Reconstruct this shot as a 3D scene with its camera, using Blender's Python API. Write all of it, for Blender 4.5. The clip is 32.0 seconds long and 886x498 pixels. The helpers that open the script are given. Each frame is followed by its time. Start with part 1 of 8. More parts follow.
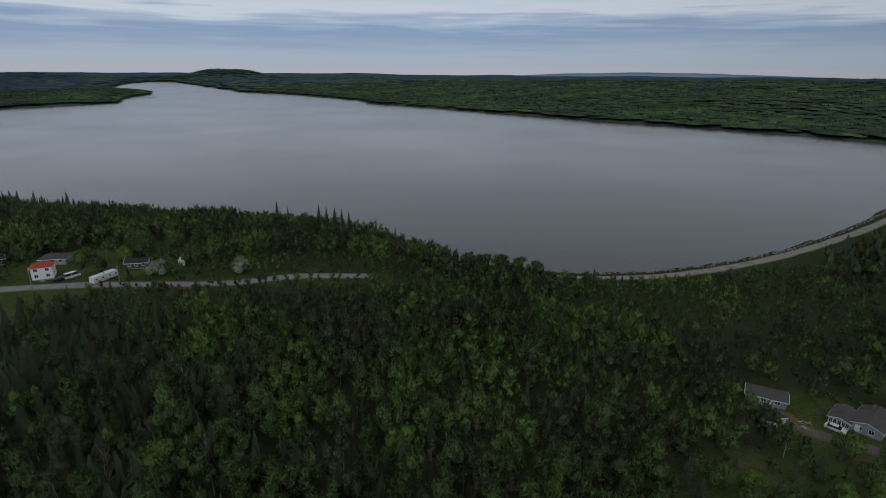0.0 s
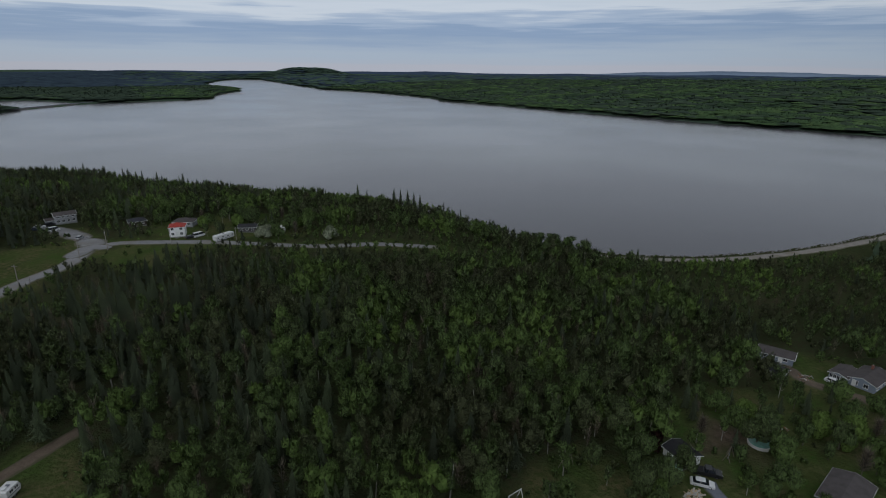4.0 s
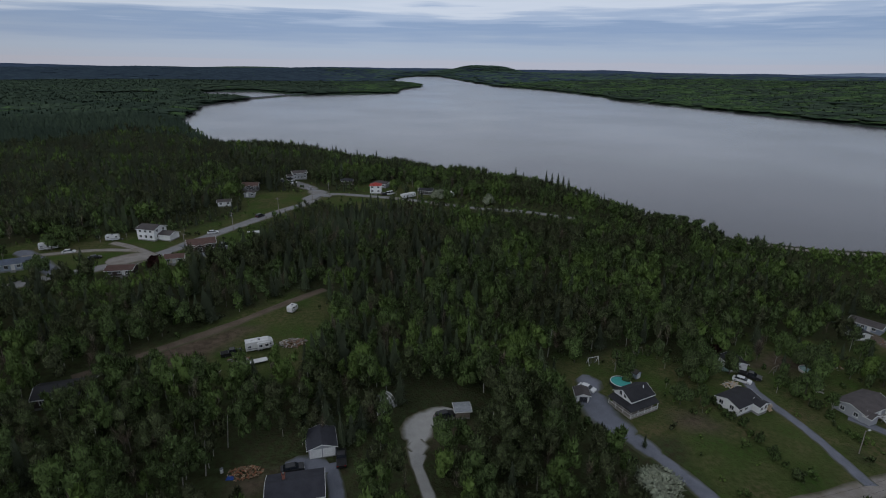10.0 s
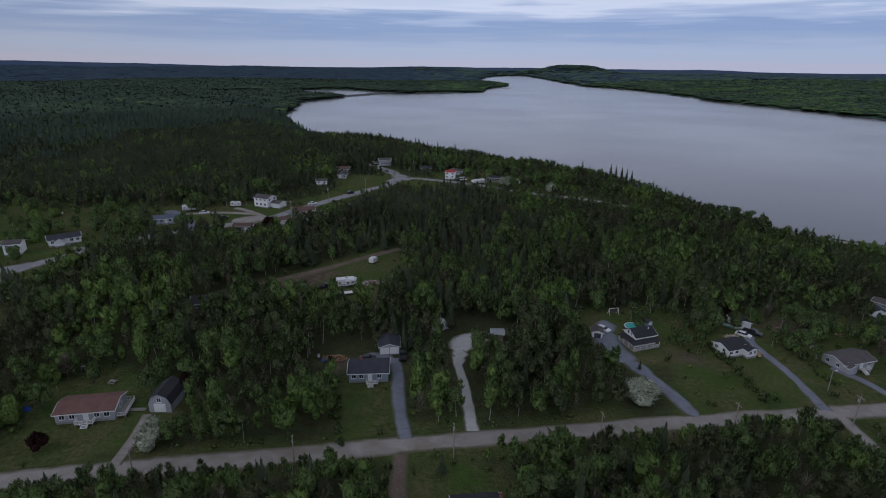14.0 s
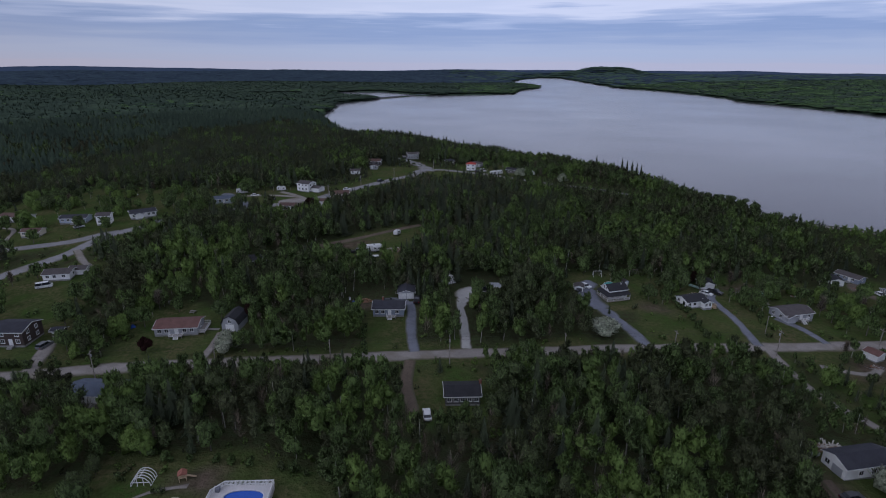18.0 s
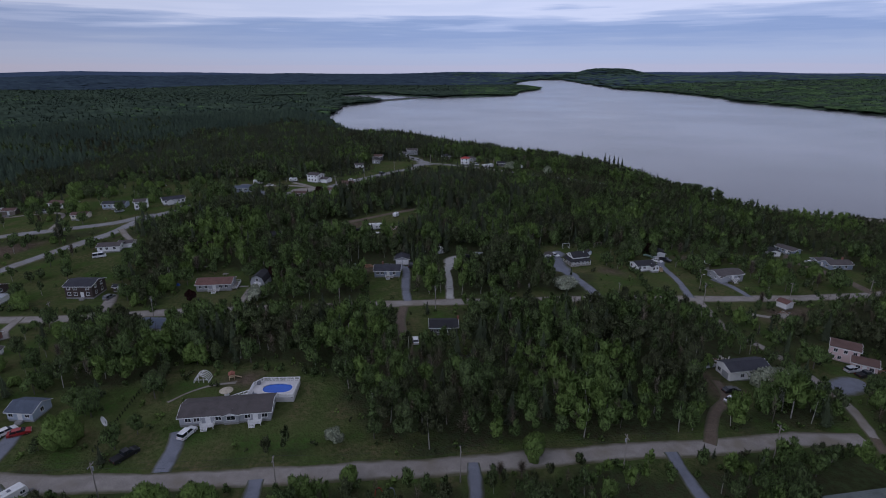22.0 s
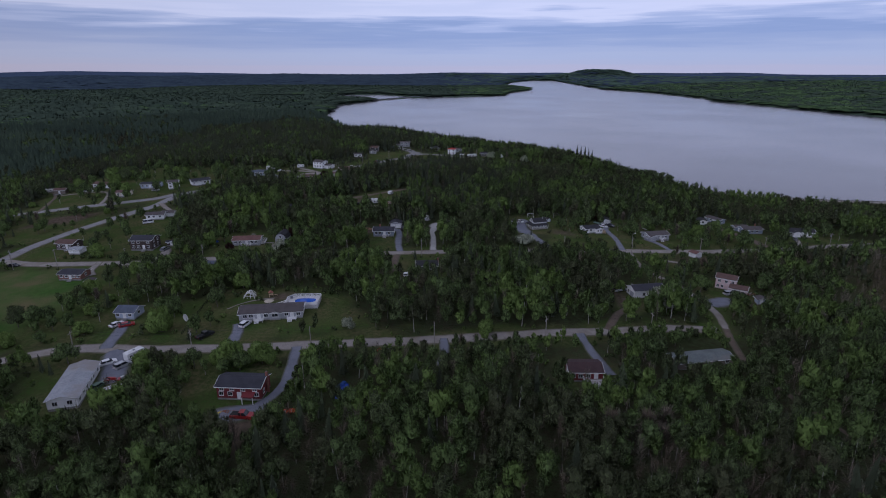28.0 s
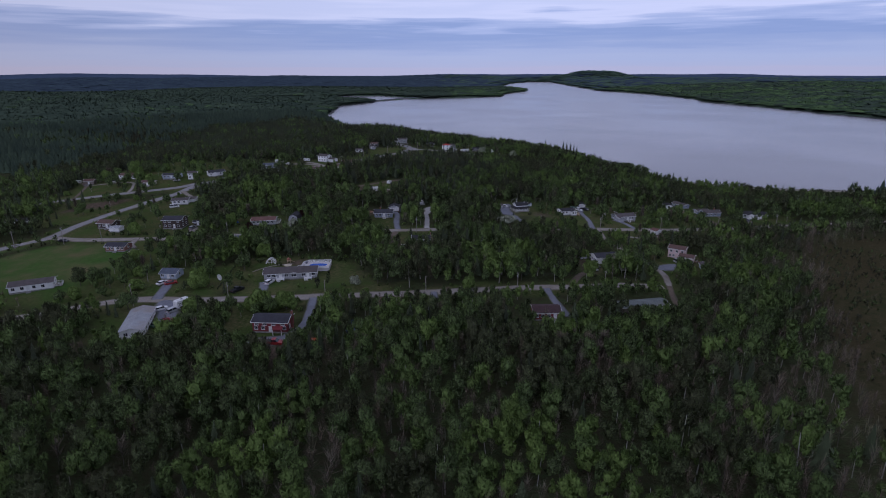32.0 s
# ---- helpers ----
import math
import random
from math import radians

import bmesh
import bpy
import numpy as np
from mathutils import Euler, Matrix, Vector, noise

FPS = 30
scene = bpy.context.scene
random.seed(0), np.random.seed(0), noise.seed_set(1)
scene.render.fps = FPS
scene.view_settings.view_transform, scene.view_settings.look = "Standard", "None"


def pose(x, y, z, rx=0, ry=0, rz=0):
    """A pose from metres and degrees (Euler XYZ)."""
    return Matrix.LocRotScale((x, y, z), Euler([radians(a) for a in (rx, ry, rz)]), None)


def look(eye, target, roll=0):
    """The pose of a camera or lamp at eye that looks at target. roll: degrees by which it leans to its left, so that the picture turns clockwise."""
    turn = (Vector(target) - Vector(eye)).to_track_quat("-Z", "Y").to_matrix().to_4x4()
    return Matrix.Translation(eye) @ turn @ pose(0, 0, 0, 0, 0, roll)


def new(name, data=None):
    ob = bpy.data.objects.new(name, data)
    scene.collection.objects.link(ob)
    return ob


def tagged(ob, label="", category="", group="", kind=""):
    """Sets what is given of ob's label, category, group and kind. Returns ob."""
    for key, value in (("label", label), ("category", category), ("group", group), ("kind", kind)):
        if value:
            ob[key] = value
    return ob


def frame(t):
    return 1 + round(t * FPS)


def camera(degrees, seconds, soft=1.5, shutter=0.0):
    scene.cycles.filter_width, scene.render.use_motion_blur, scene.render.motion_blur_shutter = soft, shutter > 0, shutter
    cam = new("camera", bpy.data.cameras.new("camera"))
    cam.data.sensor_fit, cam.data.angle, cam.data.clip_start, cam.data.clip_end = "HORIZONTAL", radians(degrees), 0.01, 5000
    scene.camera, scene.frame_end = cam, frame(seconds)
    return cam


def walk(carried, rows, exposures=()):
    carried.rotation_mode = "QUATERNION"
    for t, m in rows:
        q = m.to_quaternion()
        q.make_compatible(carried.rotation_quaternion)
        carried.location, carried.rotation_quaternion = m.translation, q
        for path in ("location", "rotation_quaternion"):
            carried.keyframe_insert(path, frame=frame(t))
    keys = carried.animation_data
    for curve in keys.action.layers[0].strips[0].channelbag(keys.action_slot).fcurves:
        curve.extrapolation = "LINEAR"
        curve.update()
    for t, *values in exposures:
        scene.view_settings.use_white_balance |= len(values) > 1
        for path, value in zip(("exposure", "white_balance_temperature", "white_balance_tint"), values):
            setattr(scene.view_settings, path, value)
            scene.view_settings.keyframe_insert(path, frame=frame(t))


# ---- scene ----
cam = camera(77.4, 32.0, soft=1.0)
EXPOSURES = [(0, -0.12, 6160, 7), (9, -0.03, 6060, 9), (17, 0.04, 5580, 20), (24, 0.06, 5560, 22), (32, 0.05, 5430, 28)]
PATH = [
    (0, (26.14, -14.141, 76.19), (27.287, -12.624, 75.568), 0.5),
    (1, (22.569, -21.232, 76.237), (23.697, -19.701, 75.615), 0.4),
    (2, (17.754, -28.258, 76.405), (18.831, -26.694, 75.778), 0.5),
    (3, (13.325, -35.625, 76.416), (14.347, -34.024, 75.789), 0.5),
    (3.5, (11.13, -39.616, 76.474), (12.117, -37.994, 75.847), 0.5),
    (5.5, (2.311, -56.968, 76.776), (3.135, -55.257, 76.146), 0.6),
    (6, (0.516, -61.47, 76.533), (1.308, -59.745, 75.905), 0.6),
    (7, (-2.934, -70.682, 76.517), (-2.211, -68.927, 75.886), 0.7),
    (8, (-5.427, -79.859, 76.503), (-4.796, -78.07, 75.869), 0.8),
    (9, (-7.004, -89.915, 76.506), (-6.484, -88.091, 75.871), 0.8),
    (10, (-7.659, -99.633, 76.989), (-7.238, -97.785, 76.349), 0.8),
    (11, (-7.969, -109.851, 77.105), (-7.634, -107.987, 76.463), 0.8),
    (12, (-7.793, -119.86, 77.238), (-7.564, -117.98, 76.594), 0.9),
    (13, (-6.605, -130.132, 77.395), (-6.439, -128.245, 76.751), 0.7),
    (14, (-5.394, -140.006, 77.531), (-5.261, -138.117, 76.886), 0.7),
    (14.5, (-4.639, -145.009, 77.487), (-4.519, -143.119, 76.844), 0.7),
    (16.5, (-1.388, -164.982, 77.433), (-1.306, -163.088, 76.795), 0.5),
    (17, (-0.738, -169.937, 77.568), (-0.676, -168.043, 76.93), 0.4),
    (18, (1.02, -179.239, 77.45), (1.034, -177.343, 76.813), 0.3),
    (19, (2.358, -188.869, 77.577), (2.359, -186.973, 76.942), 0.4),
    (20, (4.056, -198.513, 77.726), (4.055, -196.616, 77.091), 0.2),
    (21, (5.729, -208.623, 77.867), (5.726, -206.726, 77.235), 0.0),
    (22, (6.652, -218.213, 78.021), (6.651, -216.314, 77.392), -0.1),
    (23, (7.103, -227.745, 78.188), (7.106, -225.847, 77.556), 0.1),
    (24, (8.679, -237.949, 78.113), (8.682, -236.049, 77.487), -0.3),
    (24.5, (8.963, -242.516, 78.044), (8.972, -240.617, 77.417), -0.2),
    (25, (9.353, -247.225, 78.212), (9.363, -245.326, 77.586), -0.2),
    (25.5, (9.628, -251.933, 77.951), (9.641, -250.033, 77.327), -0.1),
    (27.5, (11.059, -271.135, 78.246), (11.075, -269.234, 77.623), -0.2),
    (28, (11.116, -275.466, 78.554), (11.135, -273.567, 77.927), -0.0),
    (29, (11.924, -285.186, 78.238), (11.944, -283.285, 77.617), -0.2),
    (30, (12.115, -294.637, 78.394), (12.141, -292.737, 77.77), -0.1),
    (31, (13.126, -304.512, 78.323), (13.15, -302.611, 77.702), -0.1),
    (32, (13.782, -314.236, 78.549), (13.807, -312.335, 77.927), -0.1),
]
walk(cam, [(t, look(eye, target, roll)) for t, eye, target, roll in PATH], EXPOSURES)

# ---- world and light ----
world = bpy.data.worlds.new("overcast_evening")
scene.world = world
world.use_nodes = True


def sky_nodes():
    nt = world.node_tree
    nt.nodes.clear()
    n = nt.nodes.new
    out, bg = n("ShaderNodeOutputWorld"), n("ShaderNodeBackground")
    sky = n("ShaderNodeTexSky")
    sky.sky_type, sky.sun_disc = "NISHITA", False
    sky.sun_elevation, sky.sun_rotation = radians(24), radians(-60)
    tc, sep = n("ShaderNodeTexCoord"), n("ShaderNodeSeparateXYZ")
    nt.links.new(tc.outputs["Generated"], sep.inputs[0])
    # long flat cloud streaks: the direction squeezed in height
    squeeze = n("ShaderNodeMapping")
    squeeze.inputs["Scale"].default_value = (1.0, 1.0, 19.0)
    nt.links.new(tc.outputs["Generated"], squeeze.inputs[0])
    wide, fine = n("ShaderNodeTexNoise"), n("ShaderNodeTexNoise")
    wide.inputs["Scale"].default_value, wide.inputs["Detail"].default_value = 1.7, 5
    fine.inputs["Scale"].default_value, fine.inputs["Detail"].default_value = 6.5, 6
    fine.inputs["Roughness"].default_value = 0.5
    for tex in (wide, fine):
        nt.links.new(squeeze.outputs[0], tex.inputs["Vector"])
    # height over the horizon, pushed up and down by the streaks
    a = n("ShaderNodeMath"); a.operation = "MULTIPLY_ADD"
    a.inputs[1].default_value, a.inputs[2].default_value = 0.075, -0.0375
    nt.links.new(wide.outputs[0], a.inputs[0])
    b = n("ShaderNodeMath"); b.operation = "MULTIPLY_ADD"
    b.inputs[1].default_value, b.inputs[2].default_value = 0.060, -0.03
    nt.links.new(fine.outputs[0], b.inputs[0])
    s1, s2 = n("ShaderNodeMath"), n("ShaderNodeMath")
    nt.links.new(a.outputs[0], s1.inputs[0]); nt.links.new(b.outputs[0], s1.inputs[1])
    # streaks fade out towards the clear strip on the horizon
    calm, keep = n("ShaderNodeMapRange"), n("ShaderNodeMath")
    calm.inputs[1].default_value, calm.inputs[2].default_value, calm.inputs[3].default_value = 0.0, 0.07, 0.12
    keep.operation = "MULTIPLY"
    nt.links.new(sep.outputs["Z"], calm.inputs[0])
    nt.links.new(calm.outputs[0], keep.inputs[0]); nt.links.new(s1.outputs[0], keep.inputs[1])
    nt.links.new(keep.outputs[0], s2.inputs[0]); nt.links.new(sep.outputs["Z"], s2.inputs[1])
    ramp = n("ShaderNodeValToRGB")
    cr = ramp.color_ramp
    cr.interpolation = "EASE"
    stops = [(0.0, (0.405, 0.41, 0.465)), (0.0035, (0.375, 0.41, 0.48)), (0.018, (0.355, 0.41, 0.495)), (0.030, (0.33, 0.39, 0.49)), (0.043, (0.27, 0.34, 0.465)), (0.056, (0.235, 0.31, 0.45)), (0.068, (0.34, 0.405, 0.525)),
             (0.084, (0.555, 0.585, 0.645)), (0.105, (0.51, 0.55, 0.62)), (0.13, (0.60, 0.62, 0.665)), (0.22, (0.45, 0.47, 0.525)), (0.5, (0.44, 0.455, 0.485)), (1.0, (0.43, 0.44, 0.465))]
    cr.elements[0].position, cr.elements[0].color = stops[0][0], (*stops[0][1], 1)
    cr.elements[1].position, cr.elements[1].color = stops[-1][0], (*stops[-1][1], 1)
    for pos, col in stops[1:-1]:
        cr.elements.new(pos).color = (*col, 1)
    nt.links.new(s2.outputs[0], ramp.inputs[0])
    dim = n("ShaderNodeMixRGB"); dim.blend_type = "MULTIPLY"
    dim.inputs[0].default_value, dim.inputs[2].default_value = 1.0, (0.09, 0.09, 0.09, 1)
    nt.links.new(sky.outputs[0], dim.inputs[1])
    mix = n("ShaderNodeMixRGB")
    mix.inputs[0].default_value = 0.93
    nt.links.new(dim.outputs[0], mix.inputs[1]); nt.links.new(ramp.outputs[0], mix.inputs[2])
    # the evening side of the sky is the brighter one
    glow, fall, shade = n("ShaderNodeVectorMath"), n("ShaderNodeMapRange"), n("ShaderNodeMixRGB")
    glow.operation = "DOT_PRODUCT"
    glow.inputs[1].default_value = (0.38, 0.92, 0.0)
    nt.links.new(tc.outputs["Generated"], glow.inputs[0])
    nt.links.new(glow.outputs["Value"], fall.inputs[0])
    fall.inputs[1].default_value, fall.inputs[2].default_value, fall.inputs[3].default_value, fall.inputs[4].default_value = 0.40, 0.95, 0.72, 1.06
    shade.blend_type = "MULTIPLY"
    shade.inputs[0].default_value = 1.0
    # thinner cloud behind lets more light through
    behind, both = n("ShaderNodeMapRange"), n("ShaderNodeMath")
    nt.links.new(glow.outputs["Value"], behind.inputs[0])
    behind.inputs[1].default_value, behind.inputs[2].default_value, behind.inputs[3].default_value, behind.inputs[4].default_value = -0.05, -0.75, 0.0, 0.75
    nt.links.new(fall.outputs[0], both.inputs[0]); nt.links.new(behind.outputs[0], both.inputs[1])
    nt.links.new(mix.outputs[0], shade.inputs[1]); nt.links.new(both.outputs[0], shade.inputs[2])
    nt.links.new(shade.outputs[0], bg.inputs[0])
    bg.inputs[1].default_value = SKY
    nt.links.new(bg.outputs[0], out.inputs[0])


SKY = 1.06
sky_nodes()
sun = new("sun", bpy.data.lights.new("sun", "SUN"))
sun.data.energy, sun.data.angle, sun.data.color = 0.35, radians(25), (1.0, 0.95, 0.9)
sun.matrix_world = look((0, 0, 300), (170, 100, 160))

# ---- materials ----


def material(name, base, rough=0.8, metal=0.0, dark=None, scale=1.0, amount=1.0, fine=8.0, bump=0.0, bump_scale=20.0, island=0.0,
             wave=0.0, wave_axis="Z", wave_scale=1.0, stains=None, coords="Object", spec=0.3):
    """A surface in two scales of variation: broad patches (scale, per metre) and grain (fine times that), with relief."""
    m = bpy.data.materials.new(name)
    m.use_nodes = True
    nt = m.node_tree
    p = nt.nodes["Principled BSDF"]
    p.inputs["Roughness"].default_value, p.inputs["Metallic"].default_value = rough, metal
    p.inputs["Specular IOR Level"].default_value = spec
    tc = nt.nodes.new("ShaderNodeTexCoord")
    dark = dark or tuple(c * 0.6 for c in base)
    n1, n2 = nt.nodes.new("ShaderNodeTexNoise"), nt.nodes.new("ShaderNodeTexNoise")
    n1.inputs["Scale"].default_value, n1.inputs["Detail"].default_value = scale, 4
    n2.inputs["Scale"].default_value, n2.inputs["Detail"].default_value = scale * fine, 5
    for k in (n1, n2):
        nt.links.new(tc.outputs[coords], k.inputs["Vector"])
    add = nt.nodes.new("ShaderNodeMath"); add.operation = "ADD"
    nt.links.new(n1.outputs[0], add.inputs[0]); nt.links.new(n2.outputs[0], add.inputs[1])
    rng = nt.nodes.new("ShaderNodeMapRange")
    rng.inputs[1].default_value, rng.inputs[2].default_value = 0.72, 1.28
    nt.links.new(add.outputs[0], rng.inputs[0])
    mix = nt.nodes.new("ShaderNodeMixRGB")
    mix.inputs[1].default_value, mix.inputs[2].default_value = (*dark, 1), (*base, 1)
    nt.links.new(rng.outputs[0], mix.inputs[0])
    col = mix.outputs[0]
    if stains:
        n3 = nt.nodes.new("ShaderNodeTexNoise")
        n3.inputs["Scale"].default_value, n3.inputs["Detail"].default_value = scale * 0.45, 6
        nt.links.new(tc.outputs[coords], n3.inputs["Vector"])
        r3 = nt.nodes.new("ShaderNodeMapRange")
        r3.inputs[1].default_value, r3.inputs[2].default_value = 0.52, 0.68
        nt.links.new(n3.outputs[0], r3.inputs[0])
        m3 = nt.nodes.new("ShaderNodeMixRGB")
        m3.inputs[2].default_value = (*stains, 1)
        nt.links.new(r3.outputs[0], m3.inputs[0]); nt.links.new(col, m3.inputs[1])
        col = m3.outputs[0]
    if island:
        info = nt.nodes.new("ShaderNodeObjectInfo")
        hs = nt.nodes.new("ShaderNodeHueSaturation")
        mr = nt.nodes.new("ShaderNodeMapRange")
        mr.inputs[3].default_value, mr.inputs[4].default_value = 1 - island, 1 + island
        nt.links.new(info.outputs["Random"], mr.inputs[0]); nt.links.new(mr.outputs[0], hs.inputs["Value"])
        nt.links.new(col, hs.inputs["Color"])
        col = hs.outputs[0]
    nt.links.new(col, p.inputs["Base Color"])
    height = None
    if wave:
        w = nt.nodes.new("ShaderNodeTexWave")
        w.bands_direction, w.wave_profile = wave_axis, "SAW"
        w.inputs["Scale"].default_value = wave_scale
        nt.links.new(tc.outputs[coords], w.inputs["Vector"])
        height = w.outputs["Fac"]
        bw = nt.nodes.new("ShaderNodeBump")
        bw.inputs["Strength"].default_value, bw.inputs["Distance"].default_value = wave, 0.03
        nt.links.new(height, bw.inputs["Height"])
        nt.links.new(bw.outputs[0], p.inputs["Normal"])
    elif bump:
        n4 = nt.nodes.new("ShaderNodeTexNoise")
        n4.inputs["Scale"].default_value, n4.inputs["Detail"].default_value = bump_scale, 5
        nt.links.new(tc.outputs[coords], n4.inputs["Vector"])
        bb = nt.nodes.new("ShaderNodeBump")
        bb.inputs["Strength"].default_value, bb.inputs["Distance"].default_value = bump, 0.05
        nt.links.new(n4.outputs[0], bb.inputs["Height"])
        nt.links.new(bb.outputs[0], p.inputs["Normal"])
    return m


def foliage(name, stops, patch=0.05, spread=0.45, rough=0.75, through_leaf=0.3, grain=0.0, gaps=0.0):
    """Leaves: the tree's own tint picks the hue, each leaf clump varies in value, broad patches over the wood."""
    m = bpy.data.materials.new(name)
    m.use_nodes = True
    nt = m.node_tree
    p = nt.nodes["Principled BSDF"]
    p.inputs["Roughness"].default_value = rough
    p.inputs["Specular IOR Level"].default_value = 0.06 if gaps else 0.0
    at = nt.nodes.new("ShaderNodeAttribute"); at.attribute_name = "tint"
    geo, tc, noi = nt.nodes.new("ShaderNodeNewGeometry"), nt.nodes.new("ShaderNodeTexCoord"), nt.nodes.new("ShaderNodeTexNoise")
    noi.inputs["Scale"].default_value, noi.inputs["Detail"].default_value = patch, 3
    nt.links.new(geo.outputs["Position"], noi.inputs["Vector"])
    info = nt.nodes.new("ShaderNodeObjectInfo")
    s = nt.nodes.new("ShaderNodeMath"); s.operation = "MULTIPLY_ADD"
    s.inputs[1].default_value = 0.5
    nt.links.new(noi.outputs[0], s.inputs[0]); nt.links.new(at.outputs["Fac"], s.inputs[2])
    s2 = nt.nodes.new("ShaderNodeMath"); s2.operation = "MULTIPLY_ADD"
    s2.inputs[1].default_value = 0.3
    nt.links.new(info.outputs["Random"], s2.inputs[0]); nt.links.new(s.outputs[0], s2.inputs[2])
    s3 = nt.nodes.new("ShaderNodeMath"); s3.operation = "SUBTRACT"; s3.inputs[1].default_value = 0.28
    nt.links.new(s2.outputs[0], s3.inputs[0])
    ramp = nt.nodes.new("ShaderNodeValToRGB")
    cr = ramp.color_ramp
    cr.elements[0].color, cr.elements[1].color = (*stops[0], 1), (*stops[-1], 1)
    for k, c in enumerate(stops[1:-1], 1):
        cr.elements.new(k / (len(stops) - 1)).color = (*c, 1)
    nt.links.new(s3.outputs[0], ramp.inputs[0])
    hs, mr = nt.nodes.new("ShaderNodeHueSaturation"), nt.nodes.new("ShaderNodeMapRange")
    mr.inputs[3].default_value, mr.inputs[4].default_value = 1 - spread, 1 + spread
    nt.links.new(geo.outputs["Random Per Island"], mr.inputs[0]); nt.links.new(mr.outputs[0], hs.inputs["Value"])
    nt.links.new(ramp.outputs[0], hs.inputs["Color"])
    # leaf clusters, drawn out upwards along the shoots
    if grain:
        stretch, clus, lev, mul = nt.nodes.new("ShaderNodeMapping"), nt.nodes.new("ShaderNodeTexNoise"), nt.nodes.new("ShaderNodeMapRange"), nt.nodes.new("ShaderNodeMath")
        stretch.inputs["Scale"].default_value = (1.0, 1.0, 0.45)
        clus.inputs["Scale"].default_value, clus.inputs["Detail"].default_value, clus.inputs["Roughness"].default_value = grain, 4, 0.62
        nt.links.new(geo.outputs["Position"], stretch.inputs[0]); nt.links.new(stretch.outputs[0], clus.inputs["Vector"])
        nt.links.new(clus.outputs[0], lev.inputs[0])
        lev.inputs[1].default_value, lev.inputs[2].default_value, lev.inputs[3].default_value, lev.inputs[4].default_value = 0.33, 0.67, 0.55, 1.4
        mul.operation = "MULTIPLY"
        nt.links.new(mr.outputs[0], mul.inputs[0]); nt.links.new(lev.outputs[0], mul.inputs[1])
        nt.links.new(mul.outputs[0], hs.inputs["Value"])
        bump = nt.nodes.new("ShaderNodeBump")
        bump.inputs["Strength"].default_value, bump.inputs["Distance"].default_value = 0.35, 0.4 / grain
        nt.links.new(clus.outputs[0], bump.inputs["Height"]); nt.links.new(bump.outputs[0], p.inputs["Normal"])
    nt.links.new(hs.outputs[0], p.inputs["Base Color"])
    # light comes through thin leaves
    tr, both = nt.nodes.new("ShaderNodeBsdfTranslucent"), nt.nodes.new("ShaderNodeMixShader")
    nt.links.new(hs.outputs[0], tr.inputs["Color"])
    both.inputs[0].default_value = through_leaf
    nt.links.new(p.outputs[0], both.inputs[1]); nt.links.new(tr.outputs[0], both.inputs[2])
    out = both.outputs[0]
    # sparse sprays let the eye through between their leaves
    if gaps:
        clear, airy = nt.nodes.new("ShaderNodeBsdfTransparent"), nt.nodes.new("ShaderNodeMixShader")
        airy.inputs[0].default_value = gaps
        nt.links.new(out, airy.inputs[1]); nt.links.new(clear.outputs[0], airy.inputs[2])
        out = airy.outputs[0]
    nt.links.new(out, nt.nodes["Material Output"].inputs["Surface"])
    return m


LEAF = foliage("leaves", [(0.082, 0.079, 0.044), (0.094, 0.110, 0.053), (0.106, 0.150, 0.056), (0.134, 0.196, 0.060), (0.180, 0.262, 0.070)], spread=0.16, grain=1.9, through_leaf=0.4, gaps=0.24)
# far leaf copy, darker and bluer: distance haze put into its colour
FAR_LEAF = foliage("hazed_mixed_wood", [(0.038, 0.058, 0.040), (0.058, 0.092, 0.052), (0.086, 0.140, 0.060), (0.118, 0.178, 0.074)], patch=0.006, spread=0.16, through_leaf=0.2, grain=0.35)
NEEDLE = foliage("needles", [(0.040, 0.050, 0.031), (0.053, 0.066, 0.038), (0.066, 0.086, 0.045), (0.080, 0.104, 0.052)], spread=0.14, through_leaf=0.2, grain=2.6, gaps=0.26)
# the next three: the blue in these woods is air haze mixed into the colour
HORIZON_NEEDLE = foliage("hazed_horizon_spruce", [(0.036, 0.052, 0.072), (0.048, 0.068, 0.088), (0.062, 0.088, 0.104)], patch=0.003, spread=0.10, through_leaf=0.1)
HORIZON_LEAF = foliage("hazed_horizon_wood", [(0.050, 0.080, 0.064), (0.068, 0.106, 0.078), (0.088, 0.132, 0.092)], patch=0.003, spread=0.10, through_leaf=0.1)
FAR_NEEDLE = foliage("hazed_far_spruce", [(0.038, 0.056, 0.042), (0.054, 0.076, 0.054), (0.074, 0.104, 0.066)], patch=0.005, spread=0.12, through_leaf=0.1)
TWIG = foliage("bare_twigs", [(0.105, 0.082, 0.058), (0.138, 0.110, 0.078), (0.175, 0.150, 0.115), (0.138, 0.136, 0.080)], spread=0.35, gaps=0.3)
BLOSSOM = foliage("blossom", [(0.24, 0.28, 0.17), (0.36, 0.39, 0.28), (0.48, 0.49, 0.41)], spread=0.4, grain=2.4, gaps=0.2)
MAROON = foliage("maroon_leaves", [(0.030, 0.014, 0.014), (0.042, 0.020, 0.018)], spread=0.3, grain=2.0)
BARK = material("bark", (0.14, 0.125, 0.105), 0.9, scale=3, bump=0.5)
PALE_BARK = material("pale_bark", (0.42, 0.40, 0.36), 0.8, dark=(0.16, 0.15, 0.13), scale=3)
ASPHALT = material("worn_asphalt", (0.27, 0.265, 0.27), 0.9, dark=(0.17, 0.168, 0.17), scale=0.25, fine=14, bump=0.3, bump_scale=12, stains=(0.20, 0.185, 0.165))
GRAVEL = material("pale_gravel", (0.295, 0.27, 0.245), 0.95, dark=(0.19, 0.17, 0.15), scale=0.35, fine=16, bump=0.5, bump_scale=9, stains=(0.19, 0.165, 0.13))
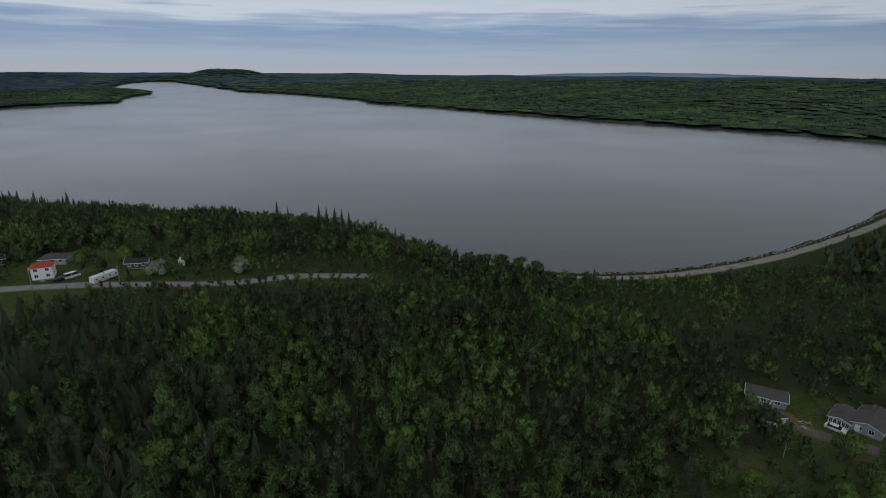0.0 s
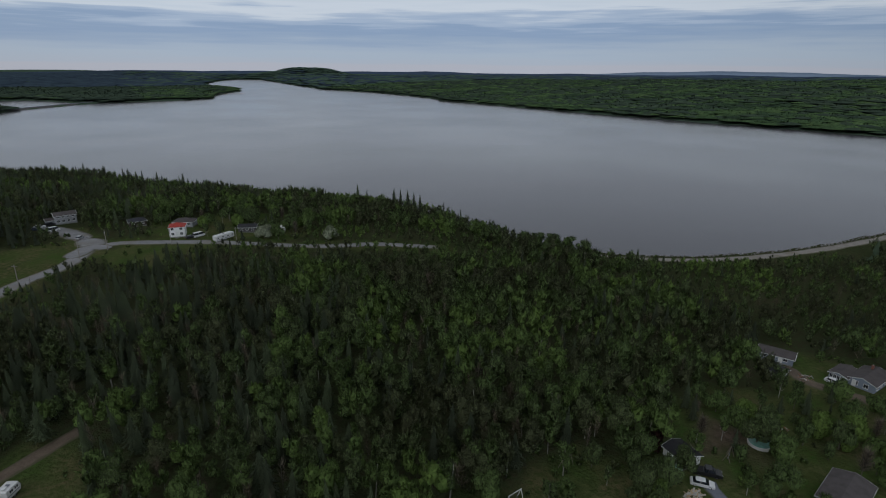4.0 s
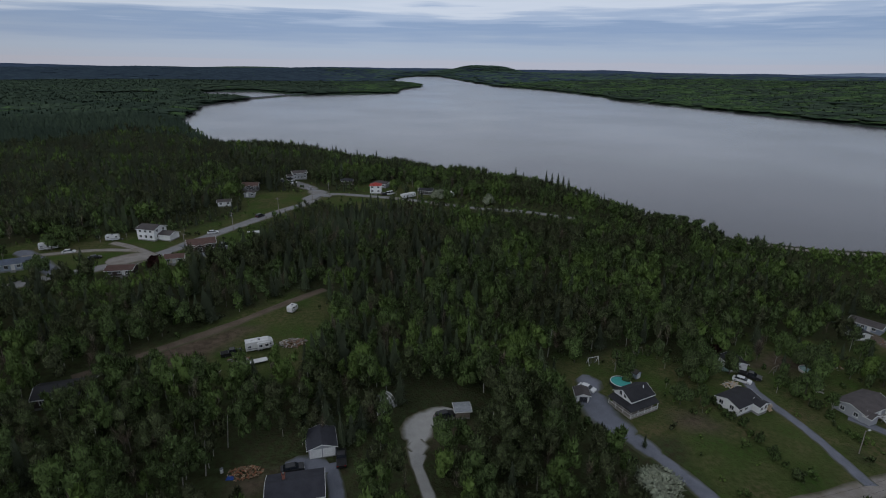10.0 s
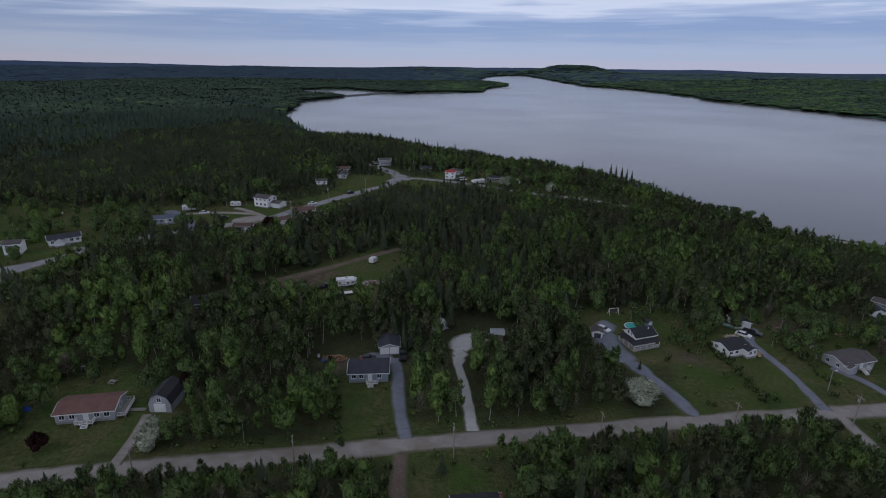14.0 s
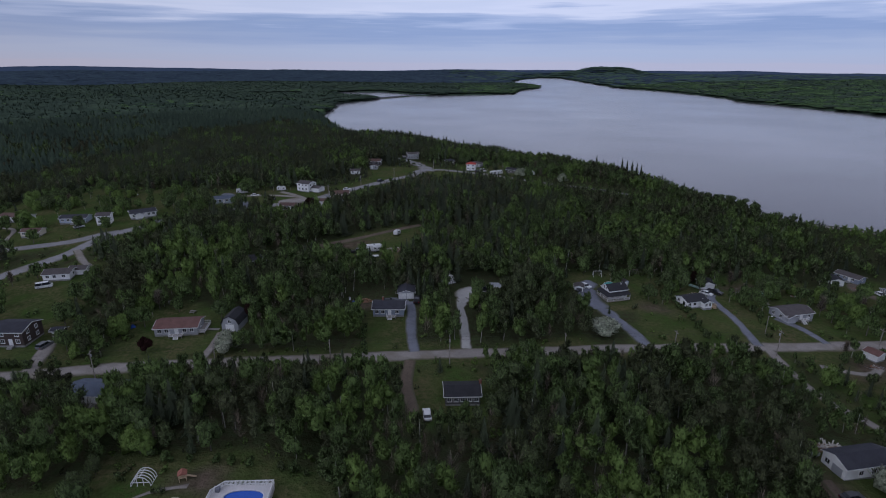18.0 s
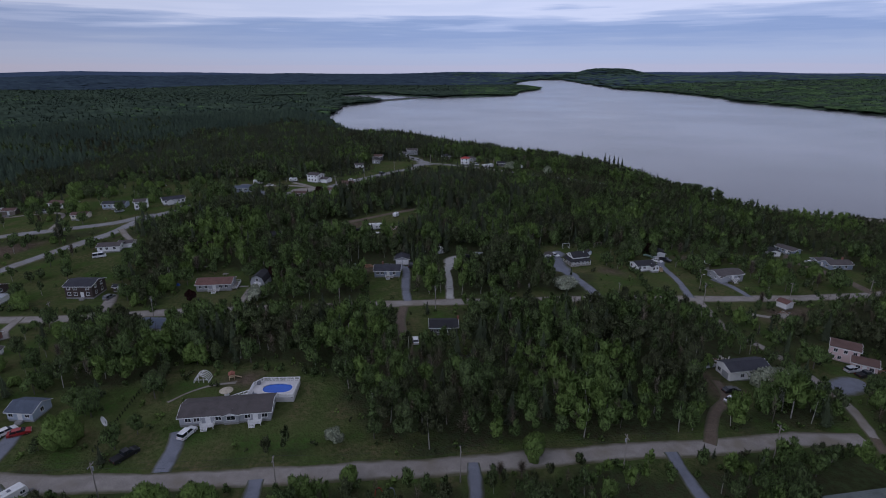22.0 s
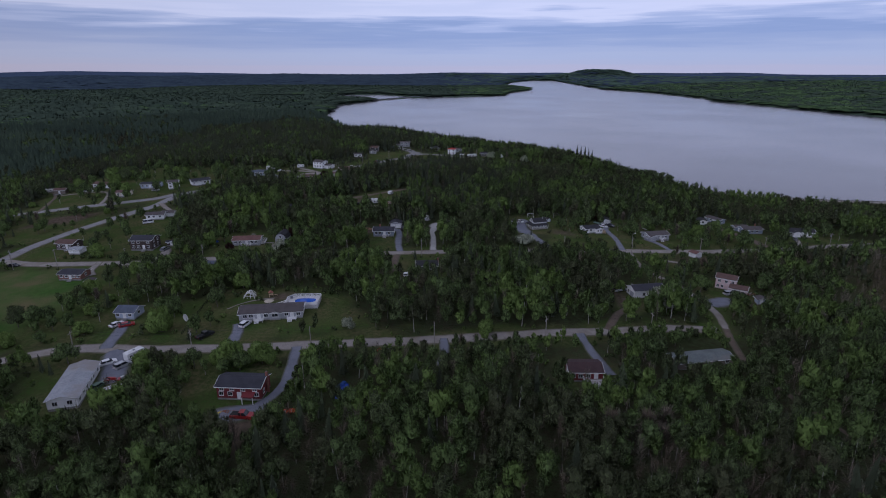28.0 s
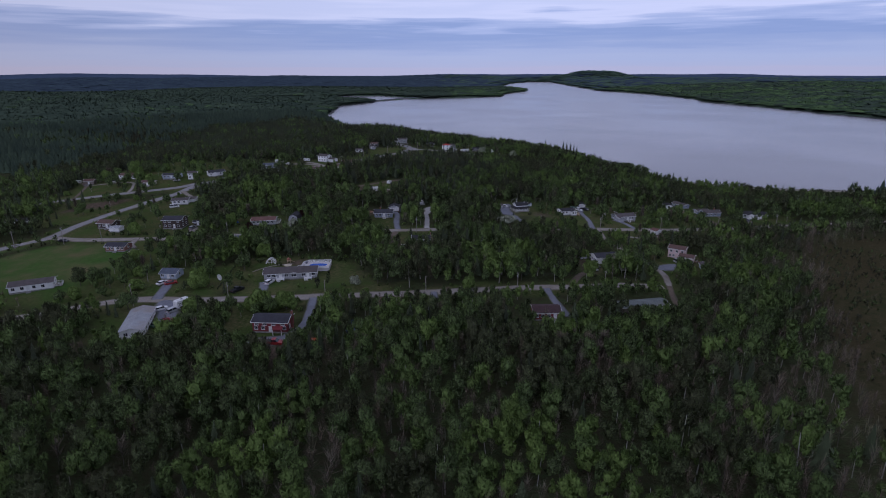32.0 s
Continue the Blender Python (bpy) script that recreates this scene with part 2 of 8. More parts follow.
TARMAC = material("bluish_driveway_tarmac", (0.185, 0.195, 0.23), 0.85, dark=(0.12, 0.127, 0.15), scale=0.4, fine=14, bump=0.3, bump_scale=12)
CRUSHED = material("crushed_pale_stone", (0.44, 0.43, 0.41), 0.95, dark=(0.33, 0.32, 0.30), scale=0.35, fine=16, bump=0.5, bump_scale=9)
DIRT = material("packed_dirt", (0.15, 0.115, 0.085), 0.95, dark=(0.085, 0.064, 0.046), scale=0.3, fine=10, bump=0.5, bump_scale=5)
STONE = material("shore_stone", (0.24, 0.23, 0.22), 0.9, dark=(0.11, 0.105, 0.10), scale=0.5, fine=6, bump=0.6, bump_scale=3, island=0.35)



def worn_edges(m, edge):
    """Lets the verge creep over the edge of a road surface: earth and thin grass, in ragged patches."""
    nt = m.node_tree
    p = nt.nodes["Principled BSDF"]
    old = p.inputs["Base Color"].links[0].from_socket
    at, geo, noi = nt.nodes.new("ShaderNodeAttribute"), nt.nodes.new("ShaderNodeNewGeometry"), nt.nodes.new("ShaderNodeTexNoise")
    at.attribute_name = "shoulder"
    noi.inputs["Scale"].default_value, noi.inputs["Detail"].default_value = 0.35, 6
    nt.links.new(geo.outputs["Position"], noi.inputs["Vector"])
    a, r, k = nt.nodes.new("ShaderNodeMath"), nt.nodes.new("ShaderNodeMapRange"), nt.nodes.new("ShaderNodeMixRGB")
    nt.links.new(at.outputs["Fac"], a.inputs[0]); nt.links.new(noi.outputs[0], a.inputs[1])
    nt.links.new(a.outputs[0], r.inputs[0])
    r.inputs[1].default_value, r.inputs[2].default_value = 0.85, 1.35
    nt.links.new(r.outputs[0], k.inputs[0]); nt.links.new(old, k.inputs[1])
    k.inputs[2].default_value = (*edge, 1)
    nt.links.new(k.outputs[0], p.inputs["Base Color"])


for m in (ASPHALT, GRAVEL, CRUSHED, DIRT):
    worn_edges(m, (0.085, 0.082, 0.045))
worn_edges(TARMAC, (0.07, 0.075, 0.04))

# ---- the lie of the land ----
LAKE = -11.25
ROLL = (-0.063, -3.455, 2.99, -1.144, -0.76, 0.088, 0.472, -0.362, 0.055, -0.244)
KNOLLS = [(-200, 100, 3.13), (180, 30, -2.77), (-70, -20, -2.03), (70, 210, 2.49), (50, -140, 1.48), (-150, 250, -2.15),
          (200, 0, 1.5), (90, 0, 1.15), (-30, -90, 1.51), (80, -90, 1.98), (120, -80, -0.87)]
SHORE = [(600, 60), (481, 95), (407, 92), (336, 95), (290, 102), (243, 117), (212, 138), (196, 158), (182, 178), (176, 205), (176, 245),
         (146, 284), (90, 348), (34, 402), (-6, 470), (-78, 486), (-118, 545), (-172, 700), (-217, 840), (-217, 945), (-236, 1135),
         (-150, 1328), (-40, 1485), (35, 1517), (160, 1557), (226, 1588), (243, 1660), (262, 1770), (290, 1850), (345, 1960), (392, 2050), (405, 2110), (388, 2190), (330, 2280), (340, 2650), (455, 3150),
         (640, 3600), (800, 3600), (780, 3380), (735, 2700), (700, 2080), (785, 1800), (800, 1560), (808, 1415), (768, 1300), (800, 1100),
         (830, 850), (870, 620), (905, 460), (930, 330), (930, 220), (900, 120), (780, 60)]
PONDS = [[(-330, 1640), (-185, 1680), (-62, 1530), (-150, 1352), (-262, 1330)], [(130, 3520), (300, 3560), (330, 3900), (150, 3900)]]


def edges(poly):
    a = np.array(poly, float)
    return a, np.roll(a, -1, 0)


def inside(x, y, poly):
    a, b = edges(poly)
    hit = np.zeros(x.shape, bool)
    for (x0, y0), (x1, y1) in zip(a, b):
        if y0 != y1:
            hit ^= ((y0 > y) != (y1 > y)) & (x < (x1 - x0) * (y - y0) / (y1 - y0) + x0)
    return hit


def away(x, y, line, closed=False):
    """How far points lie from a line of points."""
    pts = list(line) + ([line[0]] if closed else [])
    far = np.full(x.shape, 1e9)
    for (x0, y0), (x1, y1) in zip(pts[:-1], pts[1:]):
        dx, dy = x1 - x0, y1 - y0
        k = np.clip(((x - x0) * dx + (y - y0) * dy) / max(dx * dx + dy * dy, 1e-9), 0, 1)
        far = np.minimum(far, np.hypot(x - x0 - k * dx, y - y0 - k * dy))
    return far


def waves(x, y, size, seed):
    """Soft uneven bumps between -1 and 1."""
    r = np.random.RandomState(seed)
    out = np.zeros(x.shape)
    for _ in range(9):
        ang, s, ph = r.rand() * 6.283, size * (0.6 + r.rand()), r.rand() * 6.283
        out += np.sin((x * math.cos(ang) + y * math.sin(ang)) * 6.283 / s + ph)
    return out / 4.0


def shore_gap(x, y):
    """Metres inland from the water, below zero on the lake."""
    d = away(x, y, SHORE, True)
    d = np.where(inside(x, y, SHORE), -d, d)
    for pond in PONDS:
        e = away(x, y, pond, True)
        d = np.minimum(d, np.where(inside(x, y, pond), -e, e))
    return d


def lie(x, y):
    x, y = np.asarray(x, float), np.asarray(y, float)
    cx, cy = np.clip(x, -270, 270), np.clip(y, -270, 300)
    u, v = cx / 100, cy / 100
    c = ROLL
    z = c[0] + c[1] * u + c[2] * v + c[3] * u * u + c[4] * u * v + c[5] * v * v + c[6] * u**3 + c[7] * u * u * v + c[8] * u * v * v + c[9] * v**3
    for a, b, h in KNOLLS:
        z = z + h * np.exp(-((cx - a) ** 2 + (cy - b) ** 2) / 4050)
    d = shore_gap(x, y)
    r = np.hypot(x, y + 100)
    far = np.clip((r - 450) / 700, 0, 1)
    wide = -2 + 4 * waves(x, y, 900, 3) + 13 * np.clip((r - 2200) / 2200, 0, 1) * (1 + 0.8 * waves(x, y, 1300, 5))
    east = np.clip((x - 700) / 150, 0, 1) * np.clip((x - 0.12 * y - 500) / 200, 0, 1)
    bank = -9 + 0.078 * np.minimum(np.clip(d, 0, 640), np.clip(760 - 0.2 * y, 200, 640)) + 5.0 * waves(x, y, 420, 8) * np.clip(d / 150, 0, 1)
    wide = wide * (1 - east) + bank * east
    knob = 56 * np.exp(-((np.abs(x - 1212) / 165) ** 2.8 + ((y - 3920) / 260) ** 2)) + 12 * np.exp(-(((x - 1010) / 220) ** 2 + ((y - 3850) / 240) ** 2))
    z = z * (1 - far) + wide * far + knob
    rise = 0.5 + 0.16 * np.clip(d, 0, 400)
    land = LAKE + np.minimum(np.maximum(z - LAKE, 0.9), rise)
    bed = LAKE - 0.3 - np.minimum(0.06 * np.abs(d), 4)
    return np.where(d > 0, land, np.minimum(bed, land))


def lift(x, y):
    return float(lie(np.array([x]), np.array([y]))[0])


# ---- roads, drives and clearings in plan ----
ROADS = [
    ("main_road", 6.4, "GRAVEL", [(-187, -56), (-178, -48), (-160, -53), (-120, -53), (-90, -48), (-60, -45), (-34, -43.5), (-8, -41), (28, -38), (60, -35), (97, -31), (132, -26), (165, -20), (206, -12), (250, -6), (300, 0)]),
    ("south_road", 6.0, "GRAVEL", [(-230, -176), (-185, -161), (-150, -148), (-125, -138), (-108, -130), (-96, -127), (-71, -128), (-43, -127), (-16, -125), (12, -122.5), (46, -118), (65, -116), (88, -112), (104, -111)]),
    ("cross_lane", 3.3, "GRAVEL", [(100, -31), (99, -46), (100, -58), (105, -68), (109, -82), (110, -96), (107, -110)]),
    ("west_road", 7.4, "ASPHALT", [(-260, -140), (-215, -85), (-187, -56), (-179, -46), (-177, -28), (-171, -7), (-162, 14), (-152, 34), (-148, 52), (-144, 61), (-136, 69), (-128, 79), (-106, 98), (-88, 108), (-73, 117), (-62, 131), (-53, 144), (-36, 167), (-26, 181), (-16, 193), (-9, 212)]),
    ("upper_road", 7.0, "ASPHALT", [(-330, 27), (-258, 32), (-223, 34), (-190, 39), (-162, 48), (-151, 57), (-144, 62)]),
    ("north_road", 6.4, "ASPHALT", [(-16, 240), (-12, 226), (-8, 214), (2, 214), (18, 208), (38, 199), (60, 187), (80, 180), (104, 177), (128, 168)]),
    ("shore_road", 6.5, "GRAVEL", [(186, 152), (207, 128), (237, 110), (284, 96), (326, 89), (392, 84), (450, 82), (520, 72), (620, 45)]),
]
DRIVES = [
    ("driveway", 3.6, "TARMAC", [(-6, -39), (-7.5, -26), (-7.8, -13), (-8.5, -5)]), ("driveway", 9, "TARMAC", [(-18, -4), (-9, -6.5)]),
    ("driveway", 3.4, "CRUSHED", [(9, -37), (9.2, -20), (8.2, -8), (9, -1)]), ("driveway", 4.6, "CRUSHED", [(8.9, -9), (9, -4)]), ("driveway", 6.2, "CRUSHED", [(9, -6), (9.6, -1)]), ("parking_lot", 8.0, "CRUSHED", [(9.2, -2.5), (11.5, 4), (20, 7.5)]),
    ("driveway", 4.6, "TARMAC", [(63, -33), (60, -19), (56, -8)]), ("driveway", 6.6, "TARMAC", [(59, -16), (56, -7)]), ("driveway", 9, "TARMAC", [(56, -9), (54, 2), (56, 10)]), ("driveway", 8, "TARMAC", [(56, 9), (58, 17)]),
    ("driveway", 3.4, "TARMAC", [(98, -30), (99.5, -18), (100, -7), (100, 4), (102, 9)]), ("driveway", 3.6, "TARMAC", [(122, -26), (120, -16), (115.5, -9)]),
    ("driveway", 3.2, "GRAVEL", [(-65, -44), (-65, -34), (-65.5, -27)]), ("driveway", 3.2, "DIRT", [(-7, -44), (-7.3, -56), (-5, -68)]),
    ("driveway", 4.5, "GRAVEL", [(-108, -50), (-110, -43), (-113, -34)]), ("driveway", 4.2, "TARMAC", [(-51.5, -125), (-52, -118), (-53.5, -112)]),
    ("driveway", 3.8, "TARMAC", [(-31, -127), (-30, -140), (-31, -150), (-36, -159)]), ("driveway", 8, "TARMAC", [(-31, -158), (-45, -160)]),
    ("driveway", 3.4, "TARMAC", [(56, -118), (57, -132), (59, -142)]), ("driveway", 9, "TARMAC", [(-85, -128), (-80, -136), (-76.5, -146)]), ("driveway", 4, "TARMAC", [(-91, -110), (-88, -127)]),
    ("driveway", 5, "DIRT", [(176, -18), (175, 0), (172, 12), (168, 24), (172, 32)]), ("driveway", 3, "TARMAC", [(13, -122), (13, -130), (12, -138)]),
    ("driveway", 3.4, "GRAVEL", [(-133, -52), (-131, -62), (-127, -67)]), ("driveway", 3.2, "GRAVEL", [(193, -14), (200, 0)]), ("driveway", 9, "TARMAC", [(110, -90), (123, -84)]),
    ("driveway", 2.8, "DIRT", [(66, -115), (72, -104), (79, -96), (80, -88)]), ("driveway", 4, "GRAVEL", [(-71, 119), (-80, 126), (-98, 128), (-118, 124)]), ("parking_lot", 13, "GRAVEL", [(-72, 121), (-86, 113)]), ("driveway", 4.5, "GRAVEL", [(-76, 124), (-84, 132), (-91, 137)]), ("parking_lot", 7, "TARMAC", [(-97, 103), (-106, 113), (-114, 124), (-122, 132)]), ("driveway", 4.5, "TARMAC", [(-63, 131), (-52, 118), (-44, 112), (-40, 113)]),
    ("parking_lot", 13, "ASPHALT", [(-7, 213), (-11, 226)]), ("parking_lot", 11, "ASPHALT", [(-11, 226), (-19, 241), (-28, 254)]), ("parking_lot", 9, "ASPHALT", [(-16, 200), (-9, 212), (-2, 208)]), ("driveway", 2.4, "DIRT", [(-252, 96), (-232, 72), (-221, 44), (-218, 34)]), ("driveway", 2.4, "GRAVEL", [(-186, 41), (-190, 55), (-200, 70), (-232, 72)]),
    ("driveway", 3.4, "DIRT", [(-70, 36), (-52, 47), (-36, 58), (-20, 71), (-8, 80)]), ("driveway", 4, "TARMAC", [(-128, 79), (-138, 78)]), ("driveway", 3.2, "GRAVEL", [(-150, 40), (-138, 26), (-130, 20)]),
    ("driveway", 2.4, "DIRT", [(107, -110), (103, -124), (102, -137), (105, -150), (112, -175)]),
    ("driveway", 3, "GRAVEL", [(110, -41), (122, -44), (128, -40)]),
]
LAWNS = [
    [(-58, 44), (-42, 60), (-18, 79), (-8, 78), (-5, 60), (-9, 40), (-14, 29), (-26, 26), (-40, 29), (-56, 38)],
    [(44, 22), (60, 26), (84, 28), (90, 16), (84, -4), (72, -34), (60, -34), (66, -10), (56, -10), (48, 0)],
    [(74, 2), (84, 20), (112, 20), (108, 0), (104, -26), (70, -31), (74, -12)],
    [(106, 8), (112, 30), (139, 34), (150, 26), (146, 8), (132, -2), (134, -20), (104, -24)],
    [(106, -27), (106, -12), (140, 6), (150, 24), (168, 20), (190, 6), (192, -14), (153, -22)], [(150, 14), (160, 32), (185, 38), (192, 20), (186, 4), (163, 0)],
    [(-24, -10), (-8, -10), (-7, -39), (-22, -40)], [(-98, -14), (-84, -6), (-68, -9), (-58, -14), (-58, -34), (-64, -43), (-92, -46)], [(-135, -49), (-134, -20), (-104, -18), (-98, -46)],
    [(-172, -60), (-138, -57), (-108, -58), (-98, -72), (-92, -96), (-70, -92), (-66, -124), (-92, -124), (-110, -126), (-126, -134), (-150, -128), (-200, -96)],
    [(-222, 22), (-254, 106), (-211, 167), (-144, 120), (-134, 70), (-152, 60), (-163, 48), (-189, 32)], [(-215, 22), (-172, 28), (-167, 8), (-180, -24), (-210, -30)], [(-182, -44), (-173, -18), (-140, 30), (-124, 20), (-117, -12), (-104, -47), (-160, -49)],
    [(-62, 144), (-63, 156), (-50, 168), (-46, 186), (-50, 212), (-40, 222), (-18, 222), (-11, 238), (-8, 205), (-24, 188), (-39, 166), (-53, 146)], [(-8, 208), (14, 208), (37, 196), (30, 186), (18, 176), (8, 173), (-6, 187)], [(-52, 142), (-34, 154), (-30, 148), (-44, 132), (-50, 130)], [(-150, 58), (-132, 74), (-120, 58), (-130, 40), (-148, 44)], [(14, 246), (60, 252), (80, 244), (80, 204), (66, 190), (46, 200), (14, 213)],
    [(-192, 133), (-141, 150), (-125, 126), (-129, 82), (-150, 64)], [(-142, 128), (-111, 148), (-62, 152), (-62, 126), (-84, 104), (-116, 96), (-129, 106)], [(-66, 128), (-42, 130), (-38, 112), (-70, 96)],
    [(-68, -110), (-60, -82), (-45, -80), (-24, -88), (-14, -106), (-2, -119), (-66, -124)], [(-73, -116), (-75, -92), (-62, -80), (-52, -92), (-58, -112)],
    [(-62, -130), (-36, -130), (-30, -162), (-48, -166), (-58, -150)], [(-8, -48), (14, -47), (17, -66), (14, -74), (-6, -74)], [(187, -4), (206, 20), (234, 18), (222, -8)],
    [(111, -67), (131, -60), (140, -72), (138, -90), (122, -98), (111, -92)], [(104, -32), (143, -34), (136, -52), (108, -62)],
    [(73, -88), (80, -79), (97, -81), (94, -97), (81, -103), (74, -103)], [(44, -136), (60, -134), (62, -150), (44, -150)], [(-104, -130), (-72, -132), (-66, -152), (-84, -162), (-98, -158)],
]
SOIL = [[(-59, 44.5), (-49, 49), (-34.6, 55.5), (-27.5, 55), (-37, 46), (-41, 35.7), (-49.6, 38), (-55.7, 43)], [(12, -5), (14, 2), (25, -1), (23, -6)], [(71, -4), (79, -2), (79, -9), (70, -9)], [(110, 16), (124, 24), (128, 16), (118, 8)], [(75, -85), (80, -81), (82, -98), (77, -101)],
        [(-43, -160), (-32, -160), (-34, -176), (-42, -174)], [(118, -36), (138, -34), (136, -44), (120, -46)], [(-53, -92), (-44, -86), (-42, -95)], [(-200, 22), (-176, 26), (-178, 8), (-205, 2)], [(-26, -12), (-18, -9), (-18, -4), (-26, -6)]]
RED_DRIVE = [k for k, d in enumerate(DRIVES) if d[3][0] == (-31, -127)][0]
SWAMP = [(220, -34), (300, -38), (330, -200), (262, -330), (126, -330), (112, -222), (121, -190), (138, -156), (160, -116), (188, -62)]

# open fields in the far country, along their middle lines
FIELDS = [[(-470, 1340), (-410, 1390)], [(-395, 1070), (-370, 1090)], [(-1500, 2900), (-1200, 3000)]]

# ---- ground sheet ----


def steps(lo, hi, near, grow, reach):
    inner = list(np.arange(lo, hi + 0.1, near))
    up, down, s = [inner[-1]], [inner[0]], near
    while up[-1] < reach or down[-1] > -reach:
        s *= grow
        up.append(up[-1] + s)
        down.append(down[-1] - s)
    return np.array(down[:0:-1] + inner + up[1:])


def mesh_of(name, verts, faces, smooth=False):
    """A mesh from an array of places and an array of corner numbers, all faces with equally many corners."""
    me = bpy.data.meshes.new(name)
    verts, faces = np.asarray(verts, np.float32), np.asarray(faces, np.int32)
    me.vertices.add(len(verts))
    me.vertices.foreach_set("co", verts.ravel())
    n, k = faces.shape
    me.loops.add(n * k)
    me.loops.foreach_set("vertex_index", faces.ravel())
    me.polygons.add(n)
    me.polygons.foreach_set("loop_start", np.arange(0, n * k, k, dtype=np.int32))
    me.update(calc_edges=True)
    if smooth:
        me.polygons.foreach_set("use_smooth", np.ones(n, bool))
    return me


def paint(me, name, values):
    me.attributes.new(name, "FLOAT", "POINT").data.foreach_set("value", np.asarray(values, np.float32))


gx, gy = steps(-270, 260, 3.0, 1.06, 5300), steps(-320, 310, 3.0, 1.06, 5300)
X, Y = np.meshgrid(gx, gy)
Z = lie(X, Y)
nx, ny = len(gx), len(gy)
idx = np.arange(nx * ny).reshape(ny, nx)
quads = np.stack([idx[:-1, :-1], idx[:-1, 1:], idx[1:, 1:], idx[1:, :-1]], -1).reshape(-1, 4)
ground_mesh = mesh_of("ground", np.stack([X, Y, Z], -1).reshape(-1, 3), quads, True)
fx, fy = X.ravel(), Y.ravel()
near = (np.abs(fx) < 300) & (np.abs(fy) < 340)
wob = 2.0 * waves(fx, fy, 16, 11)


def cover(polys, soft):
    out = np.zeros(fx.shape)
    px, py = fx[near], fy[near]
    for poly in polys:
        d = away(px, py, poly, True)
        d = np.where(inside(px, py, poly), d, -d) + wob[near]
        out[near] = np.maximum(out[near], np.clip(0.5 + d / soft, 0, 1))
    return out


grassy = cover(LAWNS, 3.0)
for _, wide, _, line in ROADS[:6]:
    grassy[near] = np.maximum(grassy[near], np.clip((wide / 2 + 5.0 - away(fx[near], fy[near], line) + 2 * wob[near]) / 4, 0, 1))
for line, half in zip(FIELDS, (55, 22, 90)):
    grassy = np.maximum(grassy, np.clip((half - away(fx, fy, line)) / (half * 0.3), 0, 1))
paint(ground_mesh, "lawn", grassy)
paint(ground_mesh, "soil", cover(SOIL, 5.0))
# grows with distance: where the floor is lightened against the shade between crowns
paint(ground_mesh, "far_fill", np.clip((np.hypot(fx, fy + 100) - 500) / 400, 0, 1))
paint(ground_mesh, "wet", cover([SWAMP], 14.0))
paint(ground_mesh, "pasture", cover([[(-200, -60), (-135, -60), (-118, -92), (-128, -120), (-170, -116), (-215, -90)]], 10.0))


def ground_material():
    m = bpy.data.materials.new("ground_cover")
    m.use_nodes = True
    nt = m.node_tree
    p = nt.nodes["Principled BSDF"]
    p.inputs["Roughness"].default_value = 0.95
    p.inputs["Specular IOR Level"].default_value = 0.0
    geo = nt.nodes.new("ShaderNodeNewGeometry")

    def noise_of(scale, detail=5):
        t = nt.nodes.new("ShaderNodeTexNoise")
        t.inputs["Scale"].default_value, t.inputs["Detail"].default_value = scale, detail
        nt.links.new(geo.outputs["Position"], t.inputs["Vector"])
        r = nt.nodes.new("ShaderNodeMapRange")
        r.inputs[1].default_value, r.inputs[2].default_value = 0.36, 0.64
        nt.links.new(t.outputs[0], r.inputs[0])
        return r.outputs[0]

    def mixed(f, a, b):
        k = nt.nodes.new("ShaderNodeMixRGB")
        nt.links.new(f, k.inputs[0])
        for s, v in ((1, a), (2, b)):
            if isinstance(v, tuple):
                k.inputs[s].default_value = (*v, 1)
            else:
                nt.links.new(v, k.inputs[s])
        return k.outputs[0]

    floor_col = mixed(noise_of(0.7), mixed(noise_of(0.05), (0.034, 0.037, 0.017), (0.054, 0.048, 0.028)), mixed(noise_of(0.012, 3), (0.042, 0.056, 0.025), (0.058, 0.074, 0.032)))
    grass = mixed(noise_of(0.9), mixed(noise_of(0.06), (0.044, 0.062, 0.020), (0.064, 0.077, 0.027)), mixed(noise_of(0.10), (0.052, 0.094, 0.022), (0.112, 0.100, 0.050)))
    soil = mixed(noise_of(0.6), (0.075, 0.058, 0.042), (0.13, 0.10, 0.075))
    lawn, dug = nt.nodes.new("ShaderNodeAttribute"), nt.nodes.new("ShaderNodeAttribute")
    lawn.attribute_name, dug.attribute_name = "lawn", "soil"
    wet, fresh = nt.nodes.new("ShaderNodeAttribute"), nt.nodes.new("ShaderNodeAttribute")
    wet.attribute_name, fresh.attribute_name = "wet", "pasture"
    sedge = mixed(noise_of(0.5), mixed(noise_of(0.03), (0.046, 0.040, 0.020), (0.036, 0.044, 0.018)), (0.066, 0.056, 0.030))
    # far floor takes the hazy canopy colour, painting out dark shade between crowns
    far_fill = nt.nodes.new("ShaderNodeAttribute")
    far_fill.attribute_name = "far_fill"
    floor_col = mixed(wet.outputs["Fac"], mixed(far_fill.outputs["Fac"], floor_col, mixed(noise_of(0.012, 4), (0.055, 0.082, 0.058), (0.075, 0.110, 0.070))), sedge)
    grass = mixed(fresh.outputs["Fac"], grass, mixed(noise_of(0.05), mixed(noise_of(0.5), (0.040, 0.090, 0.020), (0.056, 0.120, 0.026)), mixed(noise_of(0.09), (0.062, 0.106, 0.030), (0.124, 0.112, 0.056))))
    col = mixed(dug.outputs["Fac"], mixed(lawn.outputs["Fac"], floor_col, grass), soil)
    nt.links.new(col, p.inputs["Base Color"])
    b = nt.nodes.new("ShaderNodeBump")
    b.inputs["Strength"].default_value, b.inputs["Distance"].default_value = 0.7, 0.25
    nt.links.new(noise_of(1.6), b.inputs["Height"])
